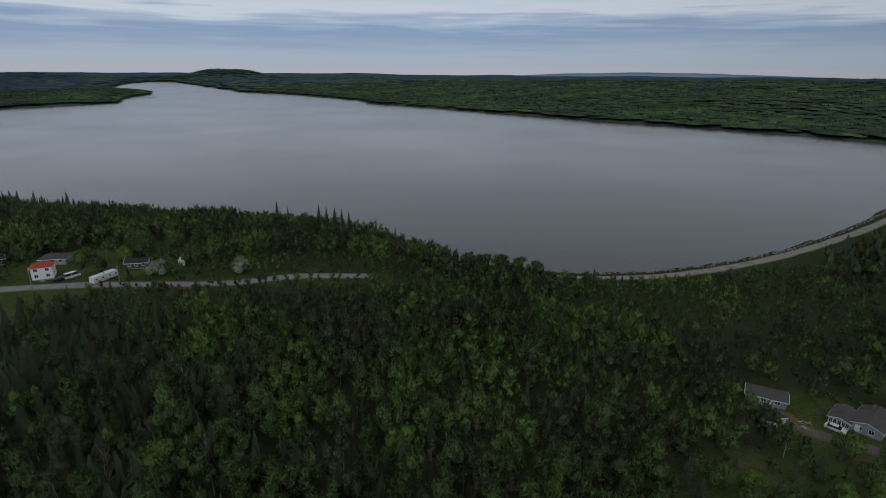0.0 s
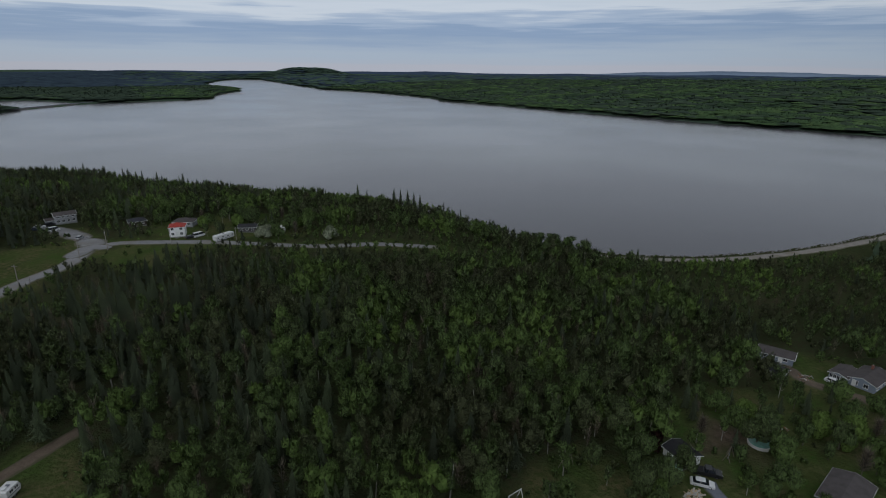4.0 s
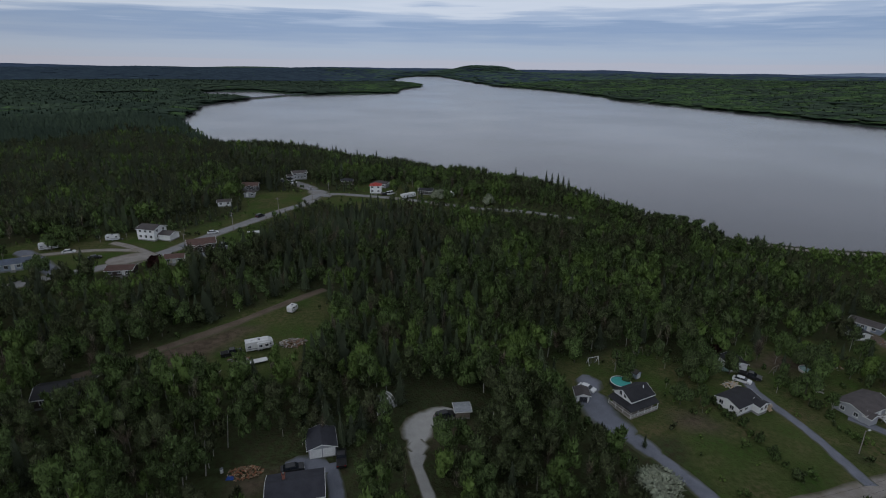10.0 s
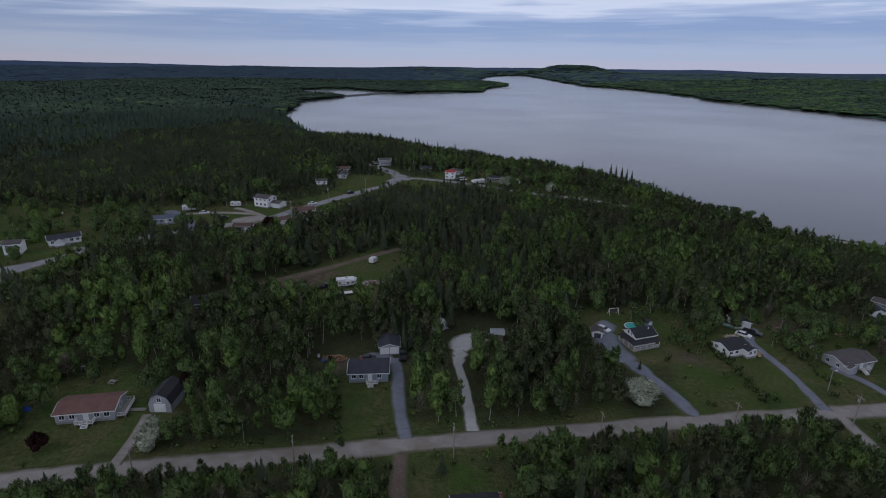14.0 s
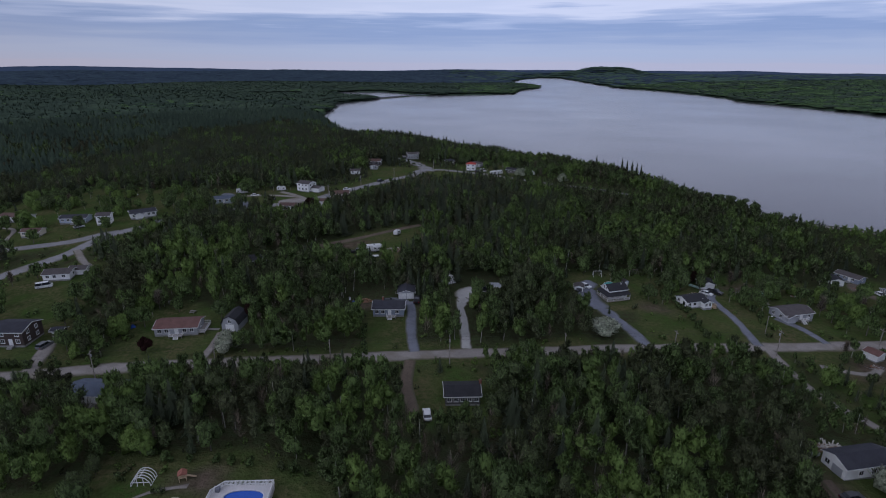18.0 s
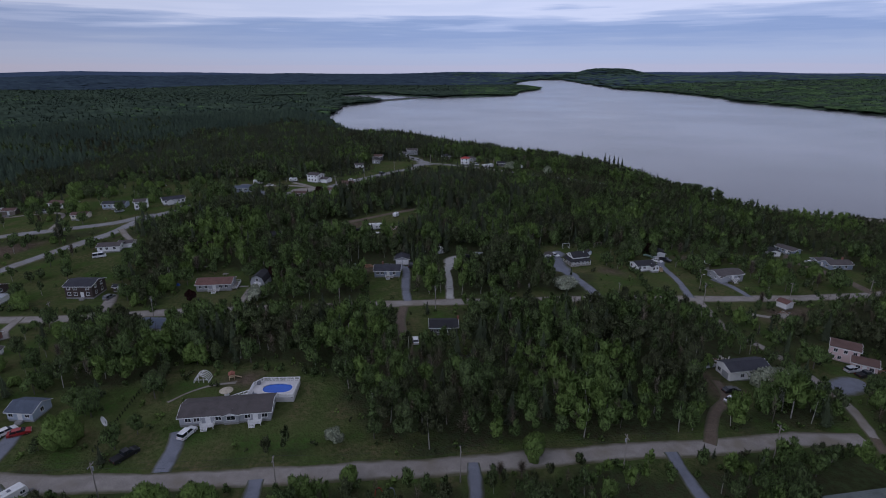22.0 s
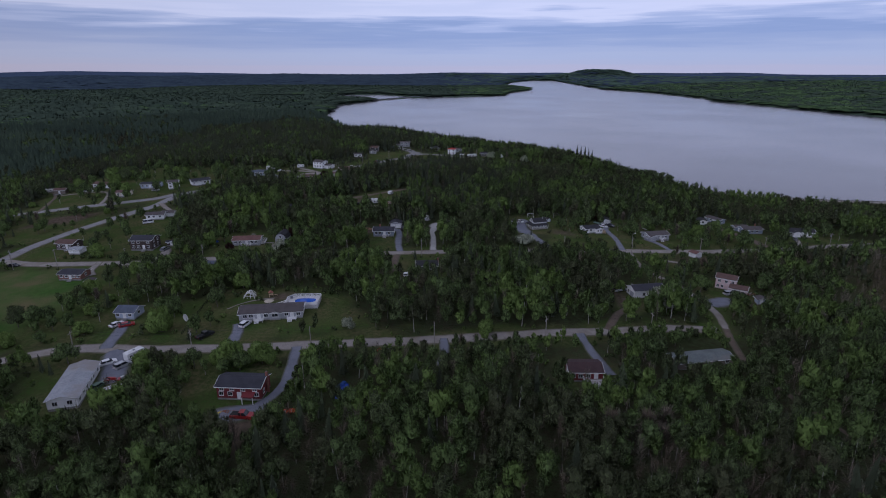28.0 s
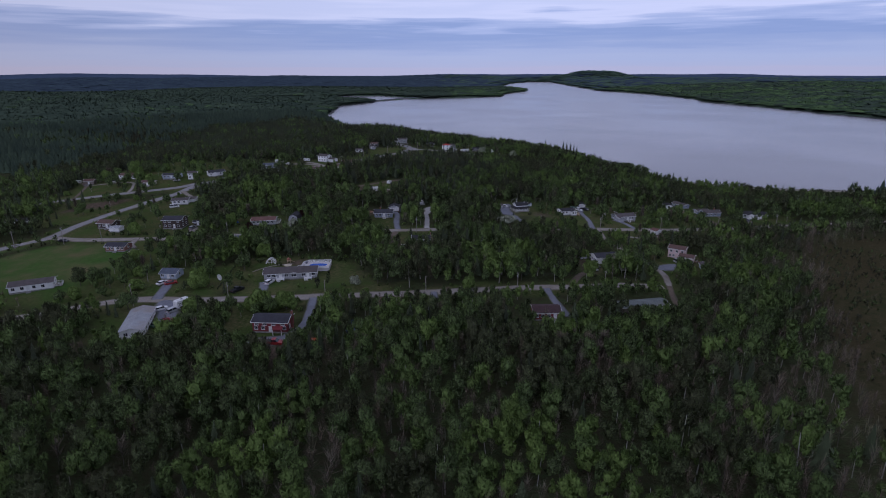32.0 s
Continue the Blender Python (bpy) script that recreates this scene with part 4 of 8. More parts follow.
leafless = 0.10 + 0.07 * np.clip((-50 - ty) / 30, 0, 1) + 0.10 * np.clip((ty - 270) / 60, 0, 1) * (tx < 60) + 0.12 * waves(tx, ty, 55, 43) + np.where(swamp, 0.75, 0) + 0.4 * np.exp(-((away(tx, ty, SWAMP, True) / 22) ** 2)) + np.where((ty < -170) & (tx > -20), 0.2, 0) + 0.7 * np.exp(-(((tx - 138) / 20) ** 2 + ((ty + 42) / 12) ** 2)) + 0.14 * np.exp(-(((tx - 14) / 42) ** 2 + ((ty - 152) / 24) ** 2))
pine *= 0.62
brown = np.exp(-(((tx - 14) / 42) ** 2 + ((ty - 152) / 24) ** 2))
pine += 0.45 * brown + 0.16 * np.clip((ty - 20) / 30, 0, 1) * np.clip((70 - tx) / 40, 0, 1) + 0.3 * np.exp(-(((tx + 2) / 30) ** 2 + ((ty - 105) / 35) ** 2))
roll1, roll2 = rs.rand(len(tx)), rs.rand(len(tx))
kind = np.where(roll1 < pine, 1, 0)
kind = np.where(roll2 < leafless, 2, kind)
height = np.where(kind == 1, 7.0 + 4.5 * rs.rand(len(tx)), np.where(kind == 2, 6.5 + 3.0 * rs.rand(len(tx)), 7.4 + 5.0 * rs.rand(len(tx))))
north = away(tx, ty, ROADS[5][3])
west = away(tx, ty, ROADS[3][3])
lane = away(tx, ty, ROADS[2][3])
height *= np.where((north < 26) & (ty < 208), 0.5, 1.0) * np.where((west < 30) & (ty > 50) & (tx > -84), 0.5, 1.0) * np.where(lane < 14, 0.72, 1.0)
height *= np.where(verge < 14, np.where(hidden, 0.92, 0.72), 1.0) * np.where(verge < 7, 0.75, 1.0) * np.where(verge < 2.5, 0.62, 1.0) * np.where(swamp, np.clip(1.0 - (away(tx, ty, SWAMP, True) + 6 * waves(tx, ty, 30, 78)) / 24, 0.32, 1), 1.0) * (1 + 0.15 * waves(tx, ty, 60, 44)) * np.where(gap < 26, np.where(kind == 1, 0.6 + 0.6 * rs.rand(len(tx)), 0.72), 1.0) * np.where((tx > 185) & (ty > 30), np.where(gap < 34, 0.72, 0.6), 1.0)
tint = np.clip(0.32 - 0.25 * brown - 0.08 * np.clip((ty - 20) / 30, 0, 1) + 0.36 * waves(tx, ty, 60, 45) + 0.28 * waves(tx, ty, 19, 46) + 0.17 * rs.randn(len(tx)) - 0.18 * np.clip((ty - 130) / 60, 0, 1) * np.clip((10 - tx) / 50, 0, 1), 0, 1)
tz = lie(tx, ty)
place = np.stack([tx, ty, tz], -1)
# the woods that the flight passes over are the most detailed, those off to the sides and behind the least
close = ((ty < 60) | (ty < 130) & (tx > -55) & (tx < 130)) & (ty > -236) & ((np.abs(tx) < 105) | (ty < -95) & (tx > -150) & (tx < 160))
aside = (ty < -190) & (np.abs(tx) > 135 + 0.4 * (ty + 190)) | (ty < -245) | (ty < -90) & (np.abs(tx) > 215)
tier = np.where(close, 2, np.where(aside, 0, 1))
groups = {0: [], 1: [], 2: []}
variant = rs.randint(0, 6, len(tx))
for v in range(6):
    slim, low = (0.8, 0.95, 1.1, 1.2, 0.7, 1.3)[v], (0.2, 0.14, 0.1, 0.06, 0.26, 0.12)[v]
    for detail in range(3):
        w = (variant == v) & (tier == detail)
        templates = (broadleaf(100 + v, (12, 36, 170)[detail], (0.085, 0.060, 0.034)[detail], (2, 3, 4)[detail] + v % 2, 2 if detail < 2 else 3, (4, 4, 6)[detail], slim, low, (0.4, 0.38, 0.5)[detail]),
                     conifer(200 + v, (3, 7, 15)[detail], (5, 6, 11)[detail], 0.17 + 0.02 * v, detail > 0), bare(300 + v, (16, 36, 66)[detail]))
        for kd in range(3):
            s = w & (kind == kd)
            if s.any():
                groups[kd].append(scatter_mesh("t", templates[kd], place[s], height[s], tint[s], 0.5, 10 * v + detail))
joined("broadleaf_woods", groups[0], LEAF, "dense spring broadleaf trees in mixed green")
joined("spruce_woods", groups[1], NEEDLE, "dark green spruce trees standing in clumps")
joined("leafless_woods", groups[2], TWIG, "grey-brown leafless trees and scrub")
edge = close & (rs.rand(len(tx)) < 0.26)
for mat, sel, name, says in ((BARK, kind != 0, "tree_stems", "grey-brown tree stems"), (PALE_BARK, kind == 0, "birch_stems", "pale birch stems")):
    s = edge & sel
    joined(name, [scatter_mesh("t", stem(4, 0.75, 0.013), place[s], height[s], tint[s], 0.3, 5)], mat, says)
# underbrush along the edges of the woods and on rough ground
ux, uy = jittered(-230, 230, -340, 260, 3.4, 5)
u_open = open_ground(ux, uy, 0.2)
near_edge = np.zeros(ux.shape, bool)
for poly in LAWNS:
    near_edge |= away(ux, uy, poly, True) < 4.5
for name, w, s, pts in ROADS:
    near_edge |= away(ux, uy, pts) < w / 2 + (5 if "cross" in name else 3)
on_road = np.zeros(ux.shape, bool)
for name, w, s, pts in ROADS + DRIVES:
    on_road |= away(ux, uy, pts) < w / 2 + 0.8
for cx, cy, rad in YARDS:
    on_road |= np.hypot(ux - cx, uy - cy) < rad - 2
s = near_edge & ~on_road & (shore_gap(ux, uy) > 1) & (rs.rand(len(ux)) < np.where(u_open, 0.22, 0.7))
up = np.stack([ux, uy, lie(ux, uy) - 0.5], -1)[s]
joined("underbrush", [scatter_mesh("t", broadleaf(400, 26, 0.10, 3, 2, 4, 2.0, 0.0), up, 1.3 + 1.7 * rs.rand(s.sum()), np.clip(0.5 + 0.3 * rs.randn(s.sum()), 0, 1), 0.8, 3)], LEAF, "low leafy bushes along clearings and verges")


def clump(seed, wide, sprays=0):
    """A low group of far crowns: one uneven dome, with a few ragged tops standing out of it."""
    r = np.random.RandomState(seed)
    t = lump(r, 2, 6) * (wide, wide, 0.25) + (0, 0, 0.42)
    if sprays:
        a, k = r.rand(sprays) * 6.283, wide * np.sqrt(r.rand(sprays)) * 0.95
        p = np.stack([np.cos(a) * k, np.sin(a) * k, 0.47 + 0.22 * r.rand(sprays) - 0.25 * (k / wide) ** 2], -1)
        side = np.stack([-np.sin(a), np.cos(a), 0 * a], -1) * (0.14 + 0.1 * r.rand(sprays))[:, None]
        up = np.stack([0.05 * r.randn(sprays), 0.05 * r.randn(sprays), 0.22 + 0.14 * r.rand(sprays)], -1)
        t = np.concatenate([t, np.stack([p - side - up * 0.6, p + side - up * 0.6, p + up], 1).reshape(-1, 3)])
    t = shaded(t, np.array([[0, 0, 0.3]]), np.array([wide]), 0.3, r, 0.1)
    t[:, 3:5] *= 0.5
    t[:, 5] = np.abs(t[:, 5]) + 0.8
    t[:, 3:] /= np.linalg.norm(t[:, 3:], axis=1)[:, None]
    return t


def far_woods(name, r0, r1, step, templates, tall, seed, label):
    """Wood beyond the near trees, thinning into coarser clumps with distance."""
    r = np.random.RandomState(seed)
    x, y = jittered(-min(r1, 2600), min(r1, 3300), -150, min(r1, 4600), step, seed)
    d = np.hypot(x, y + 100)
    bearing = np.degrees(np.arctan2(x, y + 100))
    ok = (d > r0) & (d < r1) & (bearing > -54) & (bearing < 84) & ~((np.abs(x) < 300) & (y < 500))
    x, y = x[ok], y[ok]
    g = shore_gap(x, y)
    ok = (g > 3) & (away(x, y, ROADS[6][3]) > 16) & (away(x, y, [(-150, 1335), (-45, 1495)]) > 24) & (away(x, y, FIELDS[0]) > 45) & (away(x, y, FIELDS[1]) > 16) & (away(x, y, FIELDS[2]) > 80)
    x, y = x[ok], y[ok]
    p = np.stack([x, y, bed(x, y) - 0.5], -1)
    dark = 0.55 + 0.35 * waves(x, y, 330, 63) + 0.25 * waves(x, y, 90, 64) + np.where(x < 60, 0.62, -0.2) + np.where((r0 > 2000) & (x < 300), 0.4, 0.0) - 0.5 * np.exp(-(((x - 1180) / 300) ** 2 + ((y - 3900) / 350) ** 2))
    pick = r.rand(len(x)) < dark * 0.8
    out = []
    # rings farther out take bluer leaf colours that stand in for haze
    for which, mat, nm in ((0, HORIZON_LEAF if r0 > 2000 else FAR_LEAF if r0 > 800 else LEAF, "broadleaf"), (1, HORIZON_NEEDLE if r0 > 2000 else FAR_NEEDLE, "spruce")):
        s = pick if which else ~pick
        parts = []
        var = r.randint(0, 3, len(x))
        for v in range(3):
            q = s & (var == v)
            h = tall * (0.75 + 0.5 * r.rand(q.sum())) * (1.1 if which else 0.95)
            parts.append(scatter_mesh("t", templates[which][v], p[q], h, np.clip((0.36 if r0 < 800 else 0.45) + 0.2 * waves(x[q], y[q], 120, 65) + (0.2 if r0 < 800 else 0.14) * r.randn(q.sum()), 0, 1), 0.6, v))
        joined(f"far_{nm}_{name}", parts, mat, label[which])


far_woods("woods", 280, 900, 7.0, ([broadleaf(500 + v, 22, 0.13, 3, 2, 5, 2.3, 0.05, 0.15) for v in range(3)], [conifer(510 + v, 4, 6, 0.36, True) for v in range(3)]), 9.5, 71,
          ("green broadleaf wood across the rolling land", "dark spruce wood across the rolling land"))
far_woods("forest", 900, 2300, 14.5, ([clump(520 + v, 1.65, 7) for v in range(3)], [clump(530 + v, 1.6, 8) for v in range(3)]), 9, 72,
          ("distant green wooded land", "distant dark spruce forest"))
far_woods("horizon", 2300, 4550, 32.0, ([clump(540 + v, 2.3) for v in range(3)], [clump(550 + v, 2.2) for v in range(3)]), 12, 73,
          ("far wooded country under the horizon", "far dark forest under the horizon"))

# scrub over the wet ground
sx, sy = jittered(94, 330, -330, -20, 3.2, 31)
s = inside(sx, sy, SWAMP) & (rs.rand(len(sx)) < 0.8)
sg = inside(sx, sy, SWAMP) & (waves(sx, sy, 60, 91) + 0.5 * waves(sx, sy, 17, 92) > np.clip(away(sx, sy, SWAMP, True) / 30 - 0.9, -0.9, 0.3)) & (rs.rand(len(sx)) < 0.75)
joined("wet_bushes", [scatter_mesh("t", broadleaf(420, 24, 0.10, 3, 2, 4, 2.0, 0.0), np.stack([sx, sy, lie(sx, sy) - 0.2], -1)[sg], 1.2 + 1.8 * rs.rand(sg.sum()), np.clip(0.2 + 0.25 * rs.randn(sg.sum()), 0, 1), 0.8, 4)], LEAF, "low green bushes in patches over wet ground")
sp = np.stack([sx, sy, lie(sx, sy) - 0.1], -1)[s]
joined("wet_scrub", [scatter_mesh("t", bare(410, 20), sp, 1.6 + 1.4 * rs.rand(s.sum()), np.clip(0.3 + 0.3 * rs.randn(s.sum()), 0, 1), 0.8, 8)], TWIG, "brown leafless scrub over wet ground")

# ---- building materials ----


def siding(name, base, dark=None):
    return material(name, base, 0.75, dark=dark or tuple(c * 0.88 for c in base), scale=0.35, fine=9, wave=0.4, wave_axis="Z", wave_scale=2.6, stains=tuple(c * 0.82 for c in base), island=0.04)


def shingle(name, base):
    return material(name, base, 0.9, dark=tuple(c * 0.6 for c in base), scale=0.5, fine=12, bump=0.7, bump_scale=6, stains=tuple(c * 0.75 + 0.01 for c in base), island=0.06)


WHITE_SIDING = siding("white_siding", (0.82, 0.82, 0.81))
CREAM_SIDING = siding("cream_siding", (0.62, 0.57, 0.46))
GREY_SIDING = siding("grey_siding", (0.36, 0.37, 0.39))
BLUE_SIDING = siding("blue_grey_siding", (0.25, 0.29, 0.36))
PALE_BLUE = siding("pale_blue_siding", (0.40, 0.46, 0.55))
BROWN_SIDING = siding("brown_siding", (0.060, 0.044, 0.038))
RED_SIDING = siding("barn_red_siding", (0.17, 0.030, 0.034))
DARK_SIDING = siding("dark_stained_siding", (0.075, 0.070, 0.072))
PINK_SIDING = siding("pale_pink_siding", (0.62, 0.48, 0.46))
BRICK = material("brick_facing", (0.26, 0.13, 0.10), 0.9, scale=0.6, fine=10, wave=0.4, wave_scale=4.5)
SLATE = shingle("dark_slate_shingles", (0.044, 0.045, 0.056))
BLACK_ROOF = shingle("black_shingles", (0.032, 0.032, 0.036))
GREY_ROOF = shingle("grey_shingles", (0.094, 0.082, 0.080))
BLUE_ROOF = shingle("blue_grey_shingles", (0.10, 0.12, 0.16))
MAROON_ROOF = shingle("maroon_shingles", (0.062, 0.036, 0.036))
BROWN_ROOF = shingle("brown_shingles", (0.125, 0.075, 0.062))
RUST_ROOF = shingle("rust_brown_shingles", (0.155, 0.082, 0.068))
RED_ROOF = shingle("red_metal_roofing", (0.42, 0.060, 0.045))
STEEL_ROOF = material("pale_steel_roofing", (0.36, 0.38, 0.40), 0.5, metal=0.2, scale=0.3, wave=0.6, wave_axis="X", wave_scale=1.2, stains=(0.26, 0.24, 0.22))
GREEN_STEEL = material("weathered_green_steel_roofing", (0.15, 0.175, 0.168), 0.6, metal=0.2, scale=0.3, wave=0.6, wave_axis="X", wave_scale=1.2, stains=(0.15, 0.14, 0.12))
TRIM = material("white_trim_paint", (0.76, 0.76, 0.75), 0.6, dark=(0.62, 0.62, 0.61), scale=1.5)
CONCRETE = material("grey_concrete", (0.30, 0.295, 0.285), 0.9, scale=1.0, bump=0.3)
DECKING = material("weathered_deck_boards", (0.34, 0.31, 0.28), 0.85, dark=(0.22, 0.20, 0.18), scale=1.2, wave=0.5, wave_axis="X", wave_scale=3.4)
NEW_WOOD = material("fresh_lumber", (0.52, 0.40, 0.26), 0.8, dark=(0.38, 0.28, 0.18), scale=2.0)
OLD_WOOD = material("grey_weathered_wood", (0.24, 0.20, 0.165), 0.9, dark=(0.13, 0.11, 0.09), scale=2.0)
GLASS = material("dark_window_glass", (0.020, 0.024, 0.030), 0.08, dark=(0.012, 0.015, 0.020), scale=0.8, spec=0.6)
DOOR_RED = material("dark_red_door", (0.20, 0.03, 0.03), 0.5)
BRICK_RED = material("chimney_brick", (0.28, 0.12, 0.09), 0.9, scale=2.0, fine=6)


class Geo:
    """Gathers solid pieces into one mesh."""

    def __init__(self):
        self.v, self.f = [], []

    def hull(self, low, high):
        """A closed prism between two rings of points."""
        n, o = len(low), len(self.v)
        self.v += [tuple(p) for p in low] + [tuple(p) for p in high]
        self.f.append(tuple(range(o + n - 1, o - 1, -1)))
        self.f.append(tuple(range(o + n, o + 2 * n)))
        for i in range(n):
            j = (i + 1) % n
            self.f.append((o + i, o + j, o + n + j, o + n + i))
        return self

    def loft(self, loops):
        """A solid skin over a row of closed loops, capped at both ends."""
        n, o = len(loops[0]), len(self.v)
        for lp in loops:
            self.v += [tuple(p) for p in lp]
        self.f.append(tuple(range(o + n - 1, o - 1, -1)))
        self.f.append(tuple(range(o + n * (len(loops) - 1), o + n * len(loops))))
        for k in range(len(loops) - 1):
            for i in range(n):
                j = (i + 1) % n
                self.f.append((o + k * n + i, o + k * n + j, o + (k + 1) * n + j, o + (k + 1) * n + i))
        return self

    def box(self, x0, x1, y0, y1, z0, z1):
        return self.hull([(x0, y0, z0), (x1, y0, z0), (x1, y1, z0), (x0, y1, z0)], [(x0, y0, z1), (x1, y0, z1), (x1, y1, z1), (x0, y1, z1)])

    def tube(self, x, y, z0, z1, r0, r1=None, n=8, axis="z"):
        r1 = r0 if r1 is None else r1
        ring = [(math.cos(6.28318 * i / n), math.sin(6.28318 * i / n)) for i in range(n)]
        if axis == "z":
            return self.hull([(x + a * r0, y + b * r0, z0) for a, b in ring], [(x + a * r1, y + b * r1, z1) for a, b in ring])
        if axis == "y":
            return self.hull([(x - a * r0, z0, y + b * r0) for a, b in ring], [(x - a * r1, z1, y + b * r1) for a, b in ring])
        return self.hull([(z0, x + a * r0, y + b * r0) for a, b in ring], [(z1, x + a * r1, y + b * r1) for a, b in ring])

    def bar(self, a, b, r=0.05):
        """A square bar from a to b."""
        a, b = Vector(a), Vector(b)
        d = (b - a).normalized()
        s = d.cross(Vector((0, 0, 1)) if abs(d.z) < 0.9 else Vector((1, 0, 0))).normalized() * r
        t = d.cross(s).normalized() * r
        return self.hull([a - s - t, a + s - t, a + s + t, a - s + t], [b - s - t, b + s - t, b + s + t, b - s + t])

    def ring(self, w, h, wide, y0, y1):
        """An upright rectangular frame in one piece round an opening w by h."""
        o = len(self.v)
        for y in (y0, y1):
            for k in (0.0, wide):
                self.v += [(-w / 2 - k, y, -h / 2 - k), (w / 2 + k, y, -h / 2 - k), (w / 2 + k, y, h / 2 + k), (-w / 2 - k, y, h / 2 + k)]
        for i in range(4):
            j = (i + 1) % 4
            for a, b, c, d in ((i, 4 + i, 4 + j, j), (8 + j, 12 + j, 12 + i, 8 + i), (4 + i, 12 + i, 12 + j, 4 + j), (j, 8 + j, 8 + i, i)):
                self.f.append((o + a, o + b, o + c, o + d))
        return self

    def band(self, r0, r1, z0, z1, n):
        """A closed round band in one piece."""
        o = len(self.v)
        for r, z in ((r0, z0), (r1, z0), (r1, z1), (r0, z1)):
            self.v += [(math.cos(6.28318 * i / n) * r, math.sin(6.28318 * i / n) * r, z) for i in range(n)]
        for k in range(4):
            for i in range(n):
                j, m = (i + 1) % n, (k + 1) % 4
                self.f.append((o + k * n + i, o + k * n + j, o + m * n + j, o + m * n + i))
        return self

    def mesh(self, name, mat, smooth=False):
        me = bpy.data.meshes.new(name)
        me.from_pydata(self.v, [], self.f)
        me.materials.append(mat)
        if smooth:
            me.polygons.foreach_set("use_smooth", [True] * len(me.polygons))
        me.update()
        return me


def part(name, geo, mat, parent, label="", at=(0, 0, 0), turn=0.0):
    """One mesh under a thing or a part; geo is a Geo or a mesh made before."""
    me = geo.mesh(name, mat) if isinstance(geo, Geo) else geo
    ob = new(name, me)
    ob.parent = parent
    ob.location, ob.rotation_euler = at, (0, 0, turn)
    return tagged(ob, label) if label else ob


def thing(name, x, y, turn, label, category, group="", z=None):
    ob = new(name)
    ob.empty_display_size = 0.5
    ob.matrix_world = pose(x, y, lift(x, y) if z is None else z, 0, 0, turn)
    return tagged(ob, label, category, group)


MESHES = {}


def window_on(parent, x, y, z, w, h, turn, trim=None, split=1):
    """A framed window on a wall that faces -y before the turn (degrees): frame and sill, panes set back in it."""
    trim = trim or TRIM
    key = ("window", w, h, trim.name)
    if key not in MESHES:
        MESHES[key] = Geo().ring(w, h, 0.1, -0.07, 0.03).mesh("window", trim)
        MESHES["sill", w, trim.name] = Geo().box(-w / 2 - 0.14, w / 2 + 0.14, -0.13, 0.0, -0.058, 0.0).mesh("sill", trim)
        MESHES["mullion", h, trim.name] = Geo().box(-0.03, 0.03, -0.07, 0.03, -h / 2, h / 2).mesh("mullion", trim)
        MESHES["pane", w, h] = Geo().box(0.03, w / 2, -0.025, 0.02, -h / 2, h / 2).mesh("pane", GLASS)
    ob = part("window", MESHES[key], None, parent, at=(x, y, z), turn=radians(turn))
    part("sill", MESHES["sill", w, trim.name], None, ob, at=(0, 0, -h / 2 - 0.102))
    part("mullion", MESHES["mullion", h, trim.name], None, ob)
    part("pane", MESHES["pane", w, h], None, ob)
    part("pane", MESHES["pane", w, h], None, ob, at=(-w / 2 - 0.03, 0, 0))
    return ob


def door_on(parent, x, y, z, turn, mat=None, w=0.95, h=2.05):
    key = ("door", w, h, (mat or TRIM).name)
    if key not in MESHES:
        g = Geo().box(-w / 2, w / 2, -0.04, 0.03, 0, h)
        MESHES[key] = g.mesh("door", mat or TRIM)
        f = Geo().box(-w / 2 - 0.12, -w / 2, -0.08, 0.03, 0, h + 0.12).box(w / 2, w / 2 + 0.12, -0.08, 0.03, 0, h + 0.12).box(-w / 2, w / 2, -0.08, 0.03, h, h + 0.12)
        MESHES["door_frame", w, h] = f.mesh("door_frame", TRIM)
        MESHES["knob"] = Geo().tube(w * 0.36, 1.0, -0.10, -0.04, 0.04, 0.04, 6, "y").mesh("door_handle", STEEL_ROOF)
    ob = part("door", MESHES[key], None, parent, at=(x, y, z), turn=radians(turn))
    part("door_frame", MESHES["door_frame", w, h], None, ob)
    part("door_handle", MESHES["knob"], None, ob)
    return ob


def garage_door_on(parent, x, y, z, turn, w=2.6, h=2.2, mat=None):
    g = Geo()
    for i in range(4):
        g.box(-w / 2, w / 2, -0.05, 0.03, i * h / 4 + 0.02, (i + 1) * h / 4 - 0.02)
    ob = part("garage_door", g, mat or TRIM, parent, at=(x, y, z), turn=radians(turn))
    part("door_frame", Geo().box(-w / 2 - 0.14, -w / 2, -0.07, 0.03, 0, h + 0.14).box(w / 2, w / 2 + 0.14, -0.07, 0.03, 0, h + 0.14).box(-w / 2, w / 2, -0.07, 0.03, h, h + 0.14), TRIM, ob)
    return ob


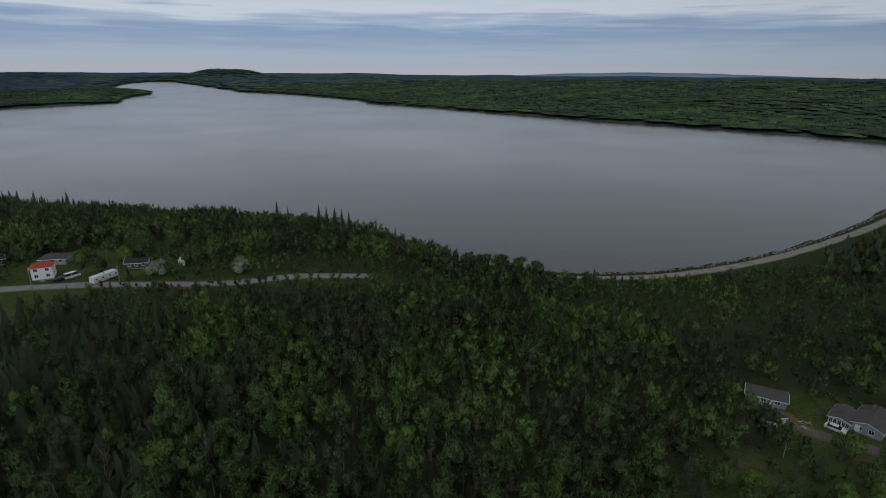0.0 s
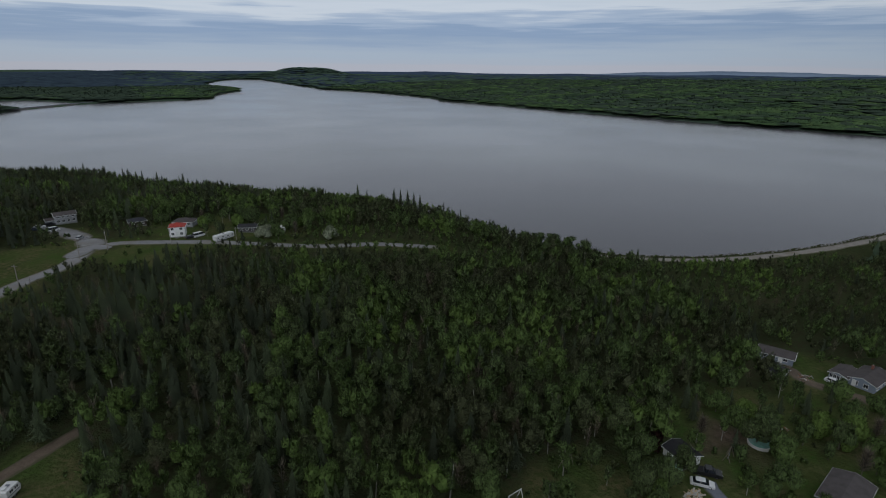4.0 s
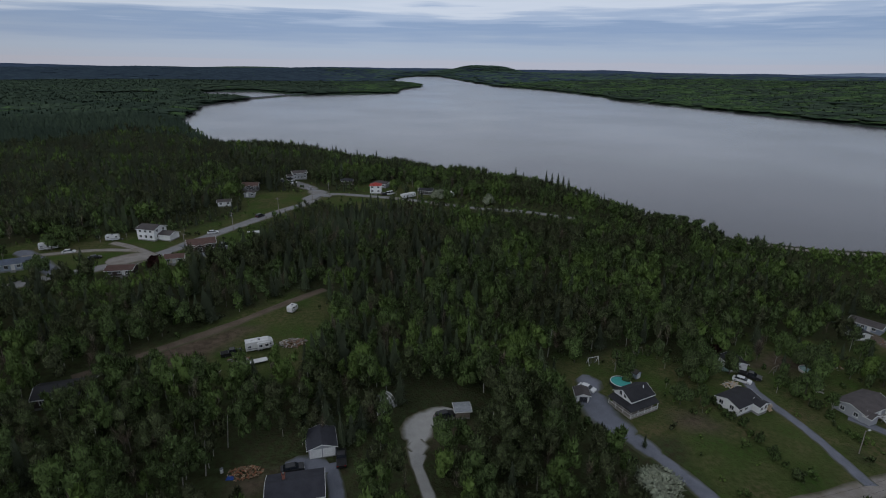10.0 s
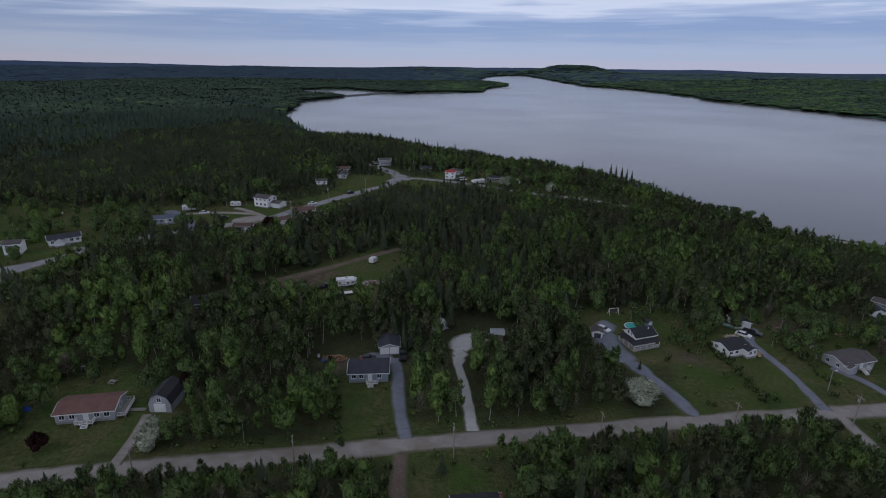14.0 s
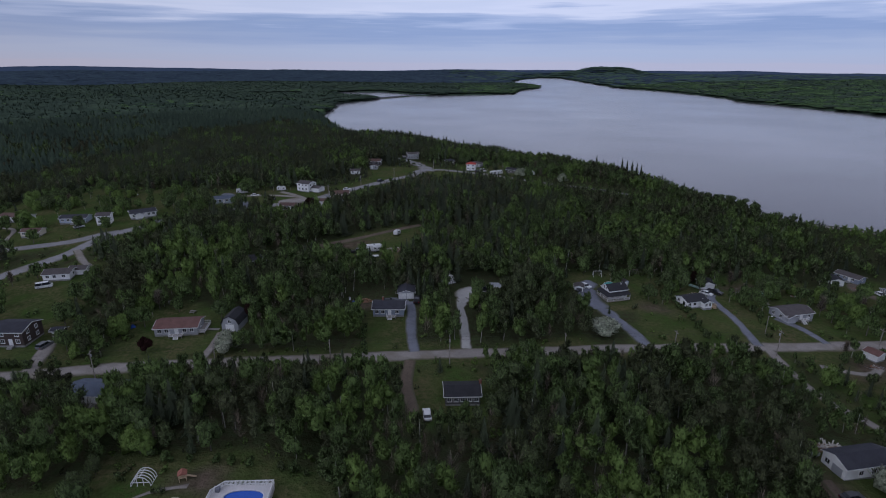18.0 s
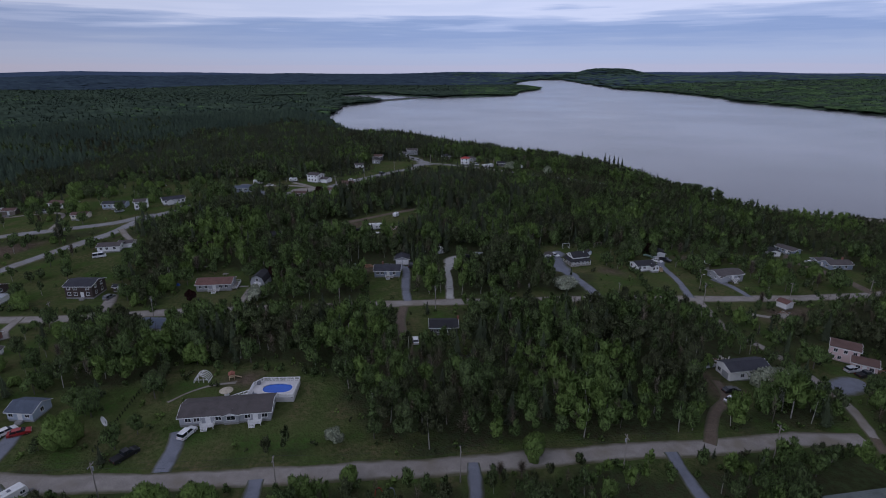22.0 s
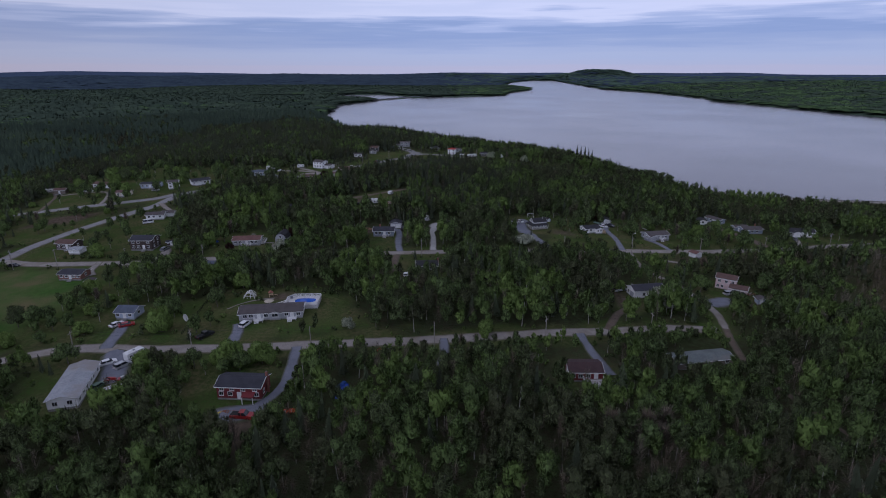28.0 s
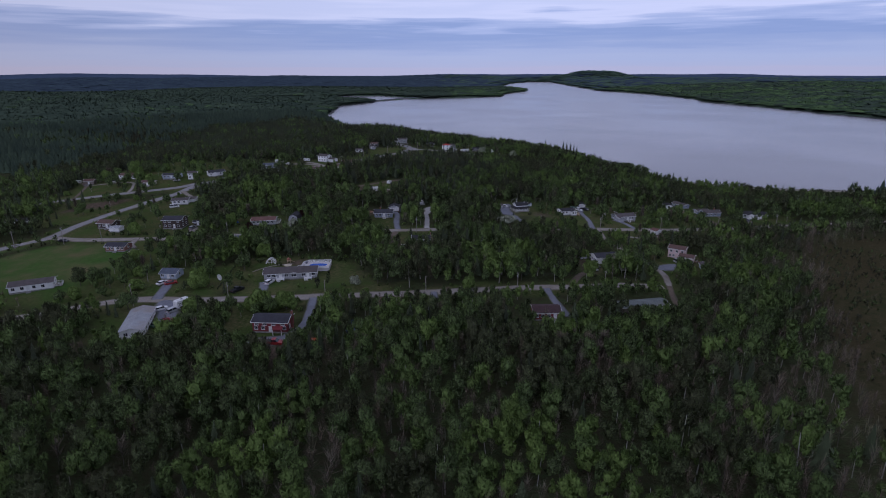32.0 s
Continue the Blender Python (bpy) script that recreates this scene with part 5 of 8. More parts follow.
def gable_block(parent, cx, cy, L, W, h, wall, roof, pitch=0.42, ridge="x", over=0.4, base=0.0, hip=0.0, trim=True, sink=1.2):
    """Walls, foundation and roof of one block. ridge: along x or y. hip: how far the ridge ends are drawn in."""
    pitch *= 0.78
    half, rise = (W / 2, W / 2 * pitch) if ridge == "x" else (L / 2, L / 2 * pitch)
    x0, x1, y0, y1 = cx - L / 2, cx + L / 2, cy - W / 2, cy + W / 2
    part("foundation", Geo().box(x0 + 0.05, x1 - 0.05, y0 + 0.05, y1 - 0.05, base - sink, base + 0.35), CONCRETE, parent)
    g, z = Geo(), base + h
    if hip:
        g.box(x0, x1, y0, y1, base + 0.35, z)
    elif ridge == "x":
        ring = [(y0, base + 0.35), (y1, base + 0.35), (y1, z), (cy, z + rise), (y0, z)]
        g.hull([(x0, a, b) for a, b in ring], [(x1, a, b) for a, b in ring])
    else:
        ring = [(x1, base + 0.35), (x0, base + 0.35), (x0, z), (cx, z + rise), (x1, z)]
        g.hull([(a, y0, b) for a, b in ring], [(a, y1, b) for a, b in ring])
    part("wall", g, wall, parent)
    t, drop = 0.16, over * pitch
    r = Geo()
    if hip:
        k = half * 0.98 if hip is True else hip
        if ridge == "x":
            top = [(x0 + k, cy, z + rise), (x1 - k, cy, z + rise)]
        else:
            top = [(cx, y0 + k, z + rise), (cx, y1 - k, z + rise)]
        o = len(r.v)
        lo = [(x0 - over, y0 - over, z - drop), (x1 + over, y0 - over, z - drop), (x1 + over, y1 + over, z - drop), (x0 - over, y1 + over, z - drop)]
        r.v += lo + [(a, b, c + t) for a, b, c in lo] + [(a, b, c + t) for a, b, c in top]
        r.f += [(3, 2, 1, 0), (0, 1, 5, 4), (1, 2, 6, 5), (2, 3, 7, 6), (3, 0, 4, 7)]
        r.f += [(4, 5, 9, 8), (5, 6, 9), (6, 7, 8, 9), (7, 4, 8)] if ridge == "x" else [(4, 5, 8), (5, 6, 9, 8), (6, 7, 9), (7, 4, 8, 9)]
    else:
        for s in (-1, 1):
            a, b = s * (half + over), 0.0
            za, zb = z - drop + 0.03, z + rise + 0.03
            if ridge == "x":
                r.hull([(x0 - over, cy + a, za), (x1 + over, cy + a, za), (x1 + over, cy + b, zb), (x0 - over, cy + b, zb)][:: (1 if s < 0 else -1)],
                       [(x0 - over, cy + a, za + t), (x1 + over, cy + a, za + t), (x1 + over, cy + b, zb + t), (x0 - over, cy + b, zb + t)][:: (1 if s < 0 else -1)])
            else:
                r.hull([(cx + a, y0 - over, za), (cx + a, y1 + over, za), (cx + b, y1 + over, zb), (cx + b, y0 - over, zb)][:: (1 if s > 0 else -1)],
                       [(cx + a, y0 - over, za + t), (cx + a, y1 + over, za + t), (cx + b, y1 + over, zb + t), (cx + b, y0 - over, zb + t)][:: (1 if s > 0 else -1)])
    ro = part("roof", r, roof, parent)
    if trim:
        def board(g):
            part("fascia", g, TRIM, parent)

        if ridge == "x" or hip:
            board(Geo().box(x0 - over, x1 + over, y0 - over - 0.06, y0 - over + 0.02, z - drop - 0.10, z - drop + 0.12))
            board(Geo().box(x0 - over, x1 + over, y1 + over - 0.02, y1 + over + 0.06, z - drop - 0.10, z - drop + 0.12))
        if ridge == "y" or hip:
            board(Geo().box(x0 - over - 0.06, x0 - over + 0.02, y0 - over, y1 + over, z - drop - 0.10, z - drop + 0.12))
            board(Geo().box(x1 + over - 0.02, x1 + over + 0.06, y0 - over, y1 + over, z - drop - 0.10, z - drop + 0.12))
        if not hip:
            for e in (-1, 1):
                for s in (-1, 1):
                    if ridge == "x":
                        px = (x0 - over - 0.03) if e < 0 else (x1 + over + 0.03)
                        board(Geo().bar((px, cy + s * (half + over), z - drop + 0.08), (px, cy, z + rise + 0.08), 0.07))
                    else:
                        py = (y0 - over - 0.03) if e < 0 else (y1 + over + 0.03)
                        board(Geo().bar((cx + s * (half + over), py, z - drop + 0.08), (cx, py, z + rise + 0.08), 0.07))
    return ro


def windows_row(parent, side, cx, cy, L, W, z, xs, w=1.1, h=1.1, trim=None):
    """Windows at the given places along one wall of a block: front, back, left or right."""
    for a in xs:
        if side == "front":
            window_on(parent, cx + a, cy - W / 2, z, w, h, 0, trim)
        elif side == "back":
            window_on(parent, cx - a, cy + W / 2, z, w, h, 180, trim)
        elif side == "left":
            window_on(parent, cx - L / 2, cy - a, z, w, h, -90, trim)
        else:
            window_on(parent, cx + L / 2, cy + a, z, w, h, 90, trim)


def chimney(parent, x, y, z0, z1, mat=None, s=0.6):
    g = Geo().box(x - s / 2, x + s / 2, y - s / 2, y + s / 2, z0, z1).box(x - s / 2 - 0.08, x + s / 2 + 0.08, y - s / 2 - 0.08, y + s / 2 + 0.08, z1 - 0.2, z1)
    ch = part("chimney", g, mat or BRICK_RED, parent)
    part("flue", Geo().tube(x, y, z1, z1 + 0.3, 0.14), CONCRETE, ch)


def deck_on(parent, x0, x1, y0, y1, z, mat=None, rail=None, posts=True, stairs=None, open_side=None):
    """A raised deck with boards, posts, rail and steps."""
    mat, rail = mat or DECKING, rail or TRIM
    d = part("deck", Geo().box(x0, x1, y0, y1, z - 0.14, z), mat, parent)
    g = Geo()
    for a in np.linspace(x0 + 0.1, x1 - 0.1, max(2, int((x1 - x0) / 2.2) + 1)):
        for b in (y0 + 0.1, y1 - 0.1):
            g.box(a - 0.07, a + 0.07, b - 0.07, b + 0.07, z - 1.6, z - 0.14)
    part("support", g, mat, d)["kind"] = "stuff"
    r = Geo()
    sides = [("s", (x0, y0), (x1, y0)), ("n", (x0, y1), (x1, y1)), ("w", (x0, y0), (x0, y1)), ("e", (x1, y0), (x1, y1))]
    for key, a, b in sides:
        if open_side and key in open_side:
            continue
        for k in (0.18, 0.98):
            r.bar((*a, z + k), (*b, z + k), 0.04)
        n = max(2, int(math.hypot(b[0] - a[0], b[1] - a[1]) / 0.32))
        for i in range(n + 1):
            px, py = a[0] + (b[0] - a[0]) * i / n, a[1] + (b[1] - a[1]) * i / n
            r.box(px - 0.03, px + 0.03, py - 0.03, py + 0.03, z, z + 1.0)
    part("railing", r, rail, d)
    if stairs:
        sx, w, n = stairs
        for i in range(n):
            zz = z - (i + 1) * z / (n + 0.5)
            part("step", Geo().box(sx - w / 2, sx + w / 2, y0 - 0.3 * (i + 1), y0 - 0.3 * i, zz - 0.06, zz), rail, d)
        for e in (-w / 2, w / 2):
            part("stringer", Geo().bar((sx + e, y0, z - 0.1), (sx + e, y0 - 0.3 * n, 0.0), 0.06), rail, d)
            part("handrail", Geo().bar((sx + e, y0, z + 0.9), (sx + e, y0 - 0.3 * n, 0.95), 0.04), rail, d)
    return d


def cottage(name, x, y, turn, L, W, h, wall, roof, label, pitch=0.42, hip=0.0, front=(), back=(), left=(), right=(), door=None, door_mat=None, chim=None, ridge="x", win=(1.1, 1.1), upper=None, category="house", trim=None, steps_at=True, base=0.15):
    """A plain house whose front middle stands at x, y, facing -y before the turn. Window places are along each wall."""
    c, s = math.cos(radians(turn)), math.sin(radians(turn))
    deep = 0.88
    ho = thing(name, x - s * W * deep / 2, y + c * W * deep / 2, turn, label, category)
    ho.scale = (0.95, deep, 0.92)
    gable_block(ho, 0, 0, L, W, h, wall, roof, pitch, ridge, hip=hip, base=base)
    zw = base + 1.75
    for side, xs in (("front", front), ("back", back), ("left", left), ("right", right)):
        windows_row(ho, side, 0, 0, L, W, zw, xs, *win, trim)
        if upper:
            windows_row(ho, side, 0, 0, L, W, zw + upper, xs, *win, trim)
    if door is not None:
        door_on(ho, door, -W / 2, base + 0.4, 0, door_mat)
        if steps_at:
            part("steps", Geo().box(door - 0.8, door + 0.8, -W / 2 - 1.1, -W / 2, -0.4, base + 0.35).box(door - 0.8, door + 0.8, -W / 2 - 1.5, -W / 2 - 1.1, -0.4, base + 0.12), CONCRETE, ho)
    if chim:
        top = base + h + (W if ridge == "x" else L) / 2 * pitch + 0.7
        chimney(ho, chim[0], chim[1], base + h * 0.8, top)
    return ho


# ---- houses along the main road ----
ho = cottage("bungalow", -15.3, -16.3, 0, 10.5, 8.0, 2.8, BLUE_SIDING, SLATE, "blue-grey bungalow with white trim and a dark slate roof", front=(-3.9, -1.9, 2.9), left=(-1.5, 1.5), right=(0,), back=(-3, 2), door=0.4, chim=(-2.2, 1.2))
deck_on(ho, -0.6, 2.6, -5.9, -4.0, 0.55, stairs=(0.6, 1.4, 3), open_side="n")
ho = cottage("garage", -10.3, -3.0, 3, 5.8, 7.0, 2.5, GREY_SIDING, SLATE, "grey garage with two white doors beside a driveway", ridge="y", category="garage", right=(0,))
garage_door_on(ho, -1.4, -3.5, 0.2, 0, 2.3, 2.1)
garage_door_on(ho, 1.4, -3.5, 0.2, 0, 2.3, 2.1)

# the farmhouse with a roofed porch round two sides
ho = thing("farmhouse", 63.6, 3.0, 15, "white storey-and-a-half farmhouse with black roofs and a wraparound porch", "house")
ho.scale = (0.78, 0.78, 0.86)
gable_block(ho, 0, 0, 9.2, 7.2, 3.9, WHITE_SIDING, BLACK_ROOF, 0.62, "x", base=0.2)
for side, xs in (("front", (-3, -1, 1.4, 3.3)), ("left", (-1.8, 1.6)), ("right", (-1.5, 1.5))):
    windows_row(ho, side, 0, 0, 9.2, 7.2, 1.9, xs, 1.0, 1.3)
windows_row(ho, "left", 0, 0, 9.2, 7.2, 4.6, (-0.9, 0.9), 0.9, 1.2)
windows_row(ho, "right", 0, 0, 9.2, 7.2, 4.6, (0,), 0.9, 1.2)
pr = Geo().hull([(-6.9, -5.9, 2.5), (5.0, -5.9, 2.5), (5.0, -3.6, 3.2), (-6.9, -3.6, 3.2)], [(-6.9, -5.9, 2.64), (5.0, -5.9, 2.64), (5.0, -3.6, 3.36), (-6.9, -3.6, 3.36)])
pr.hull([(-7.0, -5.9, 2.49), (-4.6, -3.6, 3.2), (-4.6, 3.8, 3.2), (-7.0, 3.8, 2.49)], [(-7.0, -5.9, 2.63), (-4.6, -3.6, 3.36), (-4.6, 3.8, 3.36), (-7.0, 3.8, 2.63)])
part("porch_roof", pr, BLACK_ROOF, ho)
pp = part("porch_floor", Geo().box(-6.6, 4.8, -5.7, -3.6, 0.1, 0.5).box(-6.6, -4.6, -3.6, 3.6, 0.1, 0.5), DECKING, ho)
for a, b in ((-6.5, -5.6), (-3.6, -5.6), (-0.8, -5.6), (2.0, -5.6), (4.7, -5.6), (-6.5, -2.4), (-6.5, 0.6), (-6.5, 3.5)):
    part("porch_post", Geo().box(a - 0.08, a + 0.08, b - 0.08, b + 0.08, 0.5, 2.55), TRIM, ho)
pg = Geo().bar((-6.5, -5.6, 1.35), (4.7, -5.6, 1.35), 0.05).bar((-6.5, -5.6, 1.35), (-6.5, 3.5, 1.35), 0.05)
for i in range(36):
    pg.box(-6.5 + i * 0.32 - 0.03, -6.5 + i * 0.32 + 0.03, -5.63, -5.57, 0.5, 1.35)
part("porch_railing", pg, TRIM, ho)
door_on(ho, 0.2, -3.6, 0.5, 0)
part("vent_pipe", Geo().tube(2.4, -1.2, 4.8, 6.3, 0.12, 0.12, 8), TRIM, ho)
ho = cottage("garage", 51.6, 5.4, -14, 3.2, 3.9, 2.1, WHITE_SIDING, GREY_ROOF, "small white garage with an open dark bay on a tarmac yard", ridge="y", category="garage")
garage_door_on(ho, 0.1, -1.95, 0.15, 0, 2.0, 1.7, SLATE)

ho = cottage("bungalow", 90.6, -4.2, 16, 8.6, 6.8, 2.6, WHITE_SIDING, BLACK_ROOF, "white bungalow with a black roof and a fresh wooden deck", front=(-3.4, -1.2), left=(-1.8, 1.4), right=(1.5,), back=(0,), pitch=0.4)
gable_block(ho, 3.0, -4.3, 3.4, 2.4, 2.5, WHITE_SIDING, BLACK_ROOF, 0.5, "y", base=0.15)
windows_row(ho, "front", 3.0, -4.3, 3.4, 2.4, 1.8, (-0.8, 0.8), 0.8, 1.1)
deck_on(ho, 4.75, 6.8, -5.4, -2.6, 0.5, NEW_WOOD, NEW_WOOD, stairs=(6.0, 1.2, 2))
ho = cottage("garage", 102.4, 13.4, -6, 5.2, 6.2, 2.5, WHITE_SIDING, BLACK_ROOF, "white gable-fronted garage at the end of a driveway", ridge="y", category="garage", front=(-1.5,), win=(0.8, 0.8))
garage_door_on(ho, 0.9, -3.1, 0.15, 0, 2.4, 2.1)

ho = cottage("bungalow", 122.6, -10.4, 12, 11.8, 8.0, 2.9, GREY_SIDING, GREY_ROOF, "grey split-level bungalow with white front stairs", front=(-4.2, -2.0, 3.9), left=(-1.8, 1.8), right=(0,), back=(-2, 2), pitch=0.36)
door_on(ho, 0.8, -4.0, 0.9, 0)
deck_on(ho, 0.0, 3.2, -5.4, -4.0, 0.9, stairs=(0.9, 1.3, 4), open_side="n")
gable_block(ho, -4.0, -4.6, 3.2, 1.6, 2.7, GREY_SIDING, GREY_ROOF, 0.5, "y")

# the houses by the shore lane
ho = cottage("long_cottage", 171.4, 35.4, -66, 10.0, 6.2, 2.5, BLUE_SIDING, GREY_ROOF, "low blue-sided cottage with a worn grey roof", front=(-3.2, -0.6, 2.8), right=(0,), left=(0,), door=1.4, pitch=0.34)
ho = cottage("garage", 163.0, 28.6, -12, 5.2, 6.6, 2.4, WHITE_SIDING, BLACK_ROOF, "white gabled garage with a dark roof among shrubs", ridge="y", category="garage", front=(0,))
ho = thing("bungalow", 183.0, 15.2, 4, "blue-grey L-shaped bungalow with grey roofs and a sun porch", "house")
ho.scale = (0.92, 0.9, 0.9)
gable_block(ho, 0, 0, 11.5, 7.2, 2.8, BLUE_SIDING, GREY_ROOF, 0.42, "x")
gable_block(ho, -3.0, 6.0, 8.0, 5.2, 2.5, BLUE_SIDING, GREY_ROOF, 0.36, "x")
windows_row(ho, "front", 0, 0, 11.5, 7.2, 1.75, (-3.6, -0.8, 2.2), 1.2, 1.2)
windows_row(ho, "left", 0, 0, 11.5, 7.2, 1.75, (-1.6, 1.2), 1.2, 1.2)
windows_row(ho, "left", -3.0, 6.0, 8.0, 5.2, 1.6, (-1.9, -0.9, 0.1, 1.1, 2.0), 0.75, 1.3)
door_on(ho, -5.75, 2.0, 0.4, -90)
chimney(ho, 3.2, 0.8, 2.6, 5.2)
ho = cottage("bungalow", 206.4, 7.0, -11, 14.5, 8.0, 2.8, WHITE_SIDING, BLACK_ROOF, "long white bungalow with a black roof above the road", front=(-5.6, -2.6, 2.2, 4.8), left=(0,), right=(-1, 1.5), door=-0.4, pitch=0.38)
gable_block(ho, -2.6, -4.8, 4.2, 1.8, 2.7, WHITE_SIDING, BLACK_ROOF, 0.5, "y")
deck_on(ho, 0.4, 5.0, -6.0, -4.0, 0.6, stairs=(1.4, 1.4, 3), open_side="n")

# west end of the main road
ho = cottage("ranch_house", -78.0, -29.2, 6, 13.0, 8.2, 2.7, GREY_SIDING, RUST_ROOF, "grey ranch house with a rust-brown roof and a white front deck", front=(-5.0, -2.8, 2.6, 4.8), left=(-1.5, 1.5), right=(0,), back=(-3, 0, 3), pitch=0.36)
door_on(ho, 0.2, -4.1, 0.6, 0)
deck_on(ho, -1.8, 2.2, -6.0, -4.1, 0.65, stairs=(0.4, 1.4, 3), open_side="n")
deck_on(ho, 6.5, 8.6, -3.6, 3.8, 0.65, open_side="w")
ho = thing("gambrel_barn", -62.6, -22.6, -4, "small gambrel barn with a white front and a dark roof", "barn")
ring = [(-2.6, 0), (2.6, 0), (2.6, 2.4), (1.9, 4.0), (0, 4.9), (-1.9, 4.0), (-2.6, 2.4)]
part("wall", Geo().hull([(a, 3.6, b - (0.6 if b == 0 else 0)) for a, b in ring[::-1]], [(a, -3.6, b - (0.6 if b == 0 else 0)) for a, b in ring[::-1]]), GREY_SIDING, ho)
rg = Geo()
for a, b in (((-2.85, 2.25), (-1.95, 4.05)), ((-1.95, 4.05), (0, 5.0)), ((0, 5.0), (1.95, 4.05)), ((1.95, 4.05), (2.85, 2.25))):
    rg.hull([(a[0], -3.9, a[1]), (b[0], -3.9, b[1]), (b[0], 3.9, b[1]), (a[0], 3.9, a[1])], [(a[0], -3.9, a[1] + 0.14), (b[0], -3.9, b[1] + 0.14), (b[0], 3.9, b[1] + 0.14), (a[0], 3.9, a[1] + 0.14)])
part("roof", rg, BLACK_ROOF, ho)
window_on(ho, 0, -3.6, 3.3, 0.9, 1.0, 0)
garage_door_on(ho, 0, -3.6, 0.1, 0, 2.4, 2.1)
cottage("cottage", -67.8, 24.6, 6, 12.0, 8.0, 2.7, BROWN_SIDING, BLACK_ROOF, "dark-roofed cottage half hidden in the trees", front=(-4, 0, 4), right=(0,), left=(0,), door=2, pitch=0.4)
ho = cottage("two_storey_house", -122.6, -37.0, 0, 10.2, 9.4, 4.9, BROWN_SIDING, SLATE, "dark brown two-storey house with a slate roof and white windows", front=(-3.6, -1.2, 3.4), right=(-2.2, 1.8), left=(-2, 2), back=(-2, 2), door=1.2, upper=2.4, pitch=0.36, base=0.2)
cottage("shed", -112.5, -31.0, 0, 3.4, 3.0, 2.1, BROWN_SIDING, SLATE, "small brown garden shed with a slate roof", front=(-0.9,), win=(0.6, 0.6), door=0.7, steps_at=False, category="shed")
ho = cottage("bungalow", -83.0, -64.6, -3, 11.0, 8.0, 2.7, WHITE_SIDING, BLUE_ROOF, "white bungalow with a blue-grey roof below the road", front=(-4, -1.5, 3.5), left=(-1.5, 1.5), right=(0,), door=1.2, pitch=0.44)
gable_block(ho, 6.8, 0.8, 3.6, 6.0, 2.3, WHITE_SIDING, BLUE_ROOF, 0.4, "y")
ho = cottage("cottage", 6.8, -65.0, 2, 8.8, 7.0, 2.8, DARK_SIDING, BLACK_ROOF, "dark stained cottage with a row of front windows", front=(-3.4, -1.7, 0.0, 1.7, 3.4), right=(0,), left=(0,), win=(1.0, 1.1), pitch=0.4, chim=(4.8, 1.0))

# north-west and north houses
ho = cottage("bungalow", -143.0, 82.4, 35, 11.8, 7.6, 2.7, WHITE_SIDING, SLATE, "white bungalow with a slate roof and a gabled porch", front=(-4.4, 2.4, 4.6), right=(0,), left=(0,), door=0.8, pitch=0.42)
gable_block(ho, -2.2, -4.6, 3.6, 1.8, 2.5, WHITE_SIDING, SLATE, 0.55, "y")
cottage("bungalow", -114.4, 109.4, 17, 11.6, 7.6, 2.7, PALE_BLUE, BLUE_ROOF, "pale blue bungalow with a blue-grey roof", front=(-4, -1.6, 2.2, 4.4), right=(0,), left=(0,), door=0.4, pitch=0.36)
ho = cottage("two_storey_house", -78.6, 138.2, -26, 8.6, 8.4, 5.0, WHITE_SIDING, GREY_ROOF, "tall white two-storey house with a grey roof", front=(-2.6, 0, 2.6), left=(-2, 2), right=(-2, 2), upper=2.5, pitch=0.38)
gable_block(ho, 7.2, 1.4, 6.0, 6.4, 2.6, WHITE_SIDING, GREY_ROOF, 0.38, "x")
garage_door_on(ho, 7.2, -1.8, 0.1, 0, 2.6, 2.1)
ho = cottage("cabin", -54.2, 121.8, 14, 10.6, 7.8, 3.2, BROWN_SIDING, BROWN_ROOF, "brown cabin with a wide brown roof by the road", front=(-3.8, 2.6, 4.2), right=(0,), left=(0,), pitch=0.46)
gable_block(ho, -1.0, -4.8, 3.8, 2.4, 2.9, BROWN_SIDING, BROWN_ROOF, 0.55, "y")
windows_row(ho, "front", -1.0, -4.8, 3.8, 2.4, 1.8, (0,), 1.6, 1.2)
cottage("cottage", -61.8, 109.0, 4, 6.8, 5.6, 2.4, CREAM_SIDING, BROWN_ROOF, "small cream cottage with a brown roof", front=(-2, 1.8), right=(0,), door=0, pitch=0.42)
cottage("cottage", -77.4, 99.2, -3, 9.2, 6.4, 2.4, BROWN_SIDING, BROWN_ROOF, "low brown cottage among trees", front=(-3, 0, 3), door=1.5, pitch=0.36)
ho = cottage("cottage", -46.6, 225.6, -6, 9.0, 7.0, 3.2, DARK_SIDING, BROWN_ROOF, "dark cottage with a brown roof and a white-trimmed gable", front=(-3.2, 2.8), left=(0,), right=(0,), pitch=0.5)
gable_block(ho, 0.0, -4.4, 4.0, 2.2, 3.0, DARK_SIDING, BROWN_ROOF, 0.6, "y")
windows_row(ho, "front", 0.0, -4.4, 4.0, 2.2, 1.9, (-0.9, 0.9), 1.0, 1.2)
cottage("garage", -45.4, 208.6, -4, 5.6, 5.2, 2.4, GREY_SIDING, GREY_ROOF, "grey garage with a grey roof at a lawn's edge", ridge="y", front=(1.6,), category="garage", door=-1.0, steps_at=False)
cottage("cottage", -55.4, 190.0, 8, 6.6, 5.6, 2.5, WHITE_SIDING, GREY_ROOF, "small white cottage half hidden by trees", front=(-1.8, 1.8), door=0, pitch=0.42)
cottage("bungalow", -215.0, -20.0, 6, 12.0, 7.4, 2.6, WHITE_SIDING, SLATE, "white bungalow with a dark roof beside open ground", front=(-4.4, -1.8, 2.4, 4.6), right=(0,), door=0.2, pitch=0.36)
ho = cottage("two_storey_house", -19.6, 259.0, 12, 9.0, 7.6, 4.4, GREY_SIDING, GREY_ROOF, "large grey two-storey house at the end of the road", front=(-3.2, -1.1, 1.1, 3.2), left=(-1.5, 1.5), right=(0,), upper=2.2, pitch=0.4)
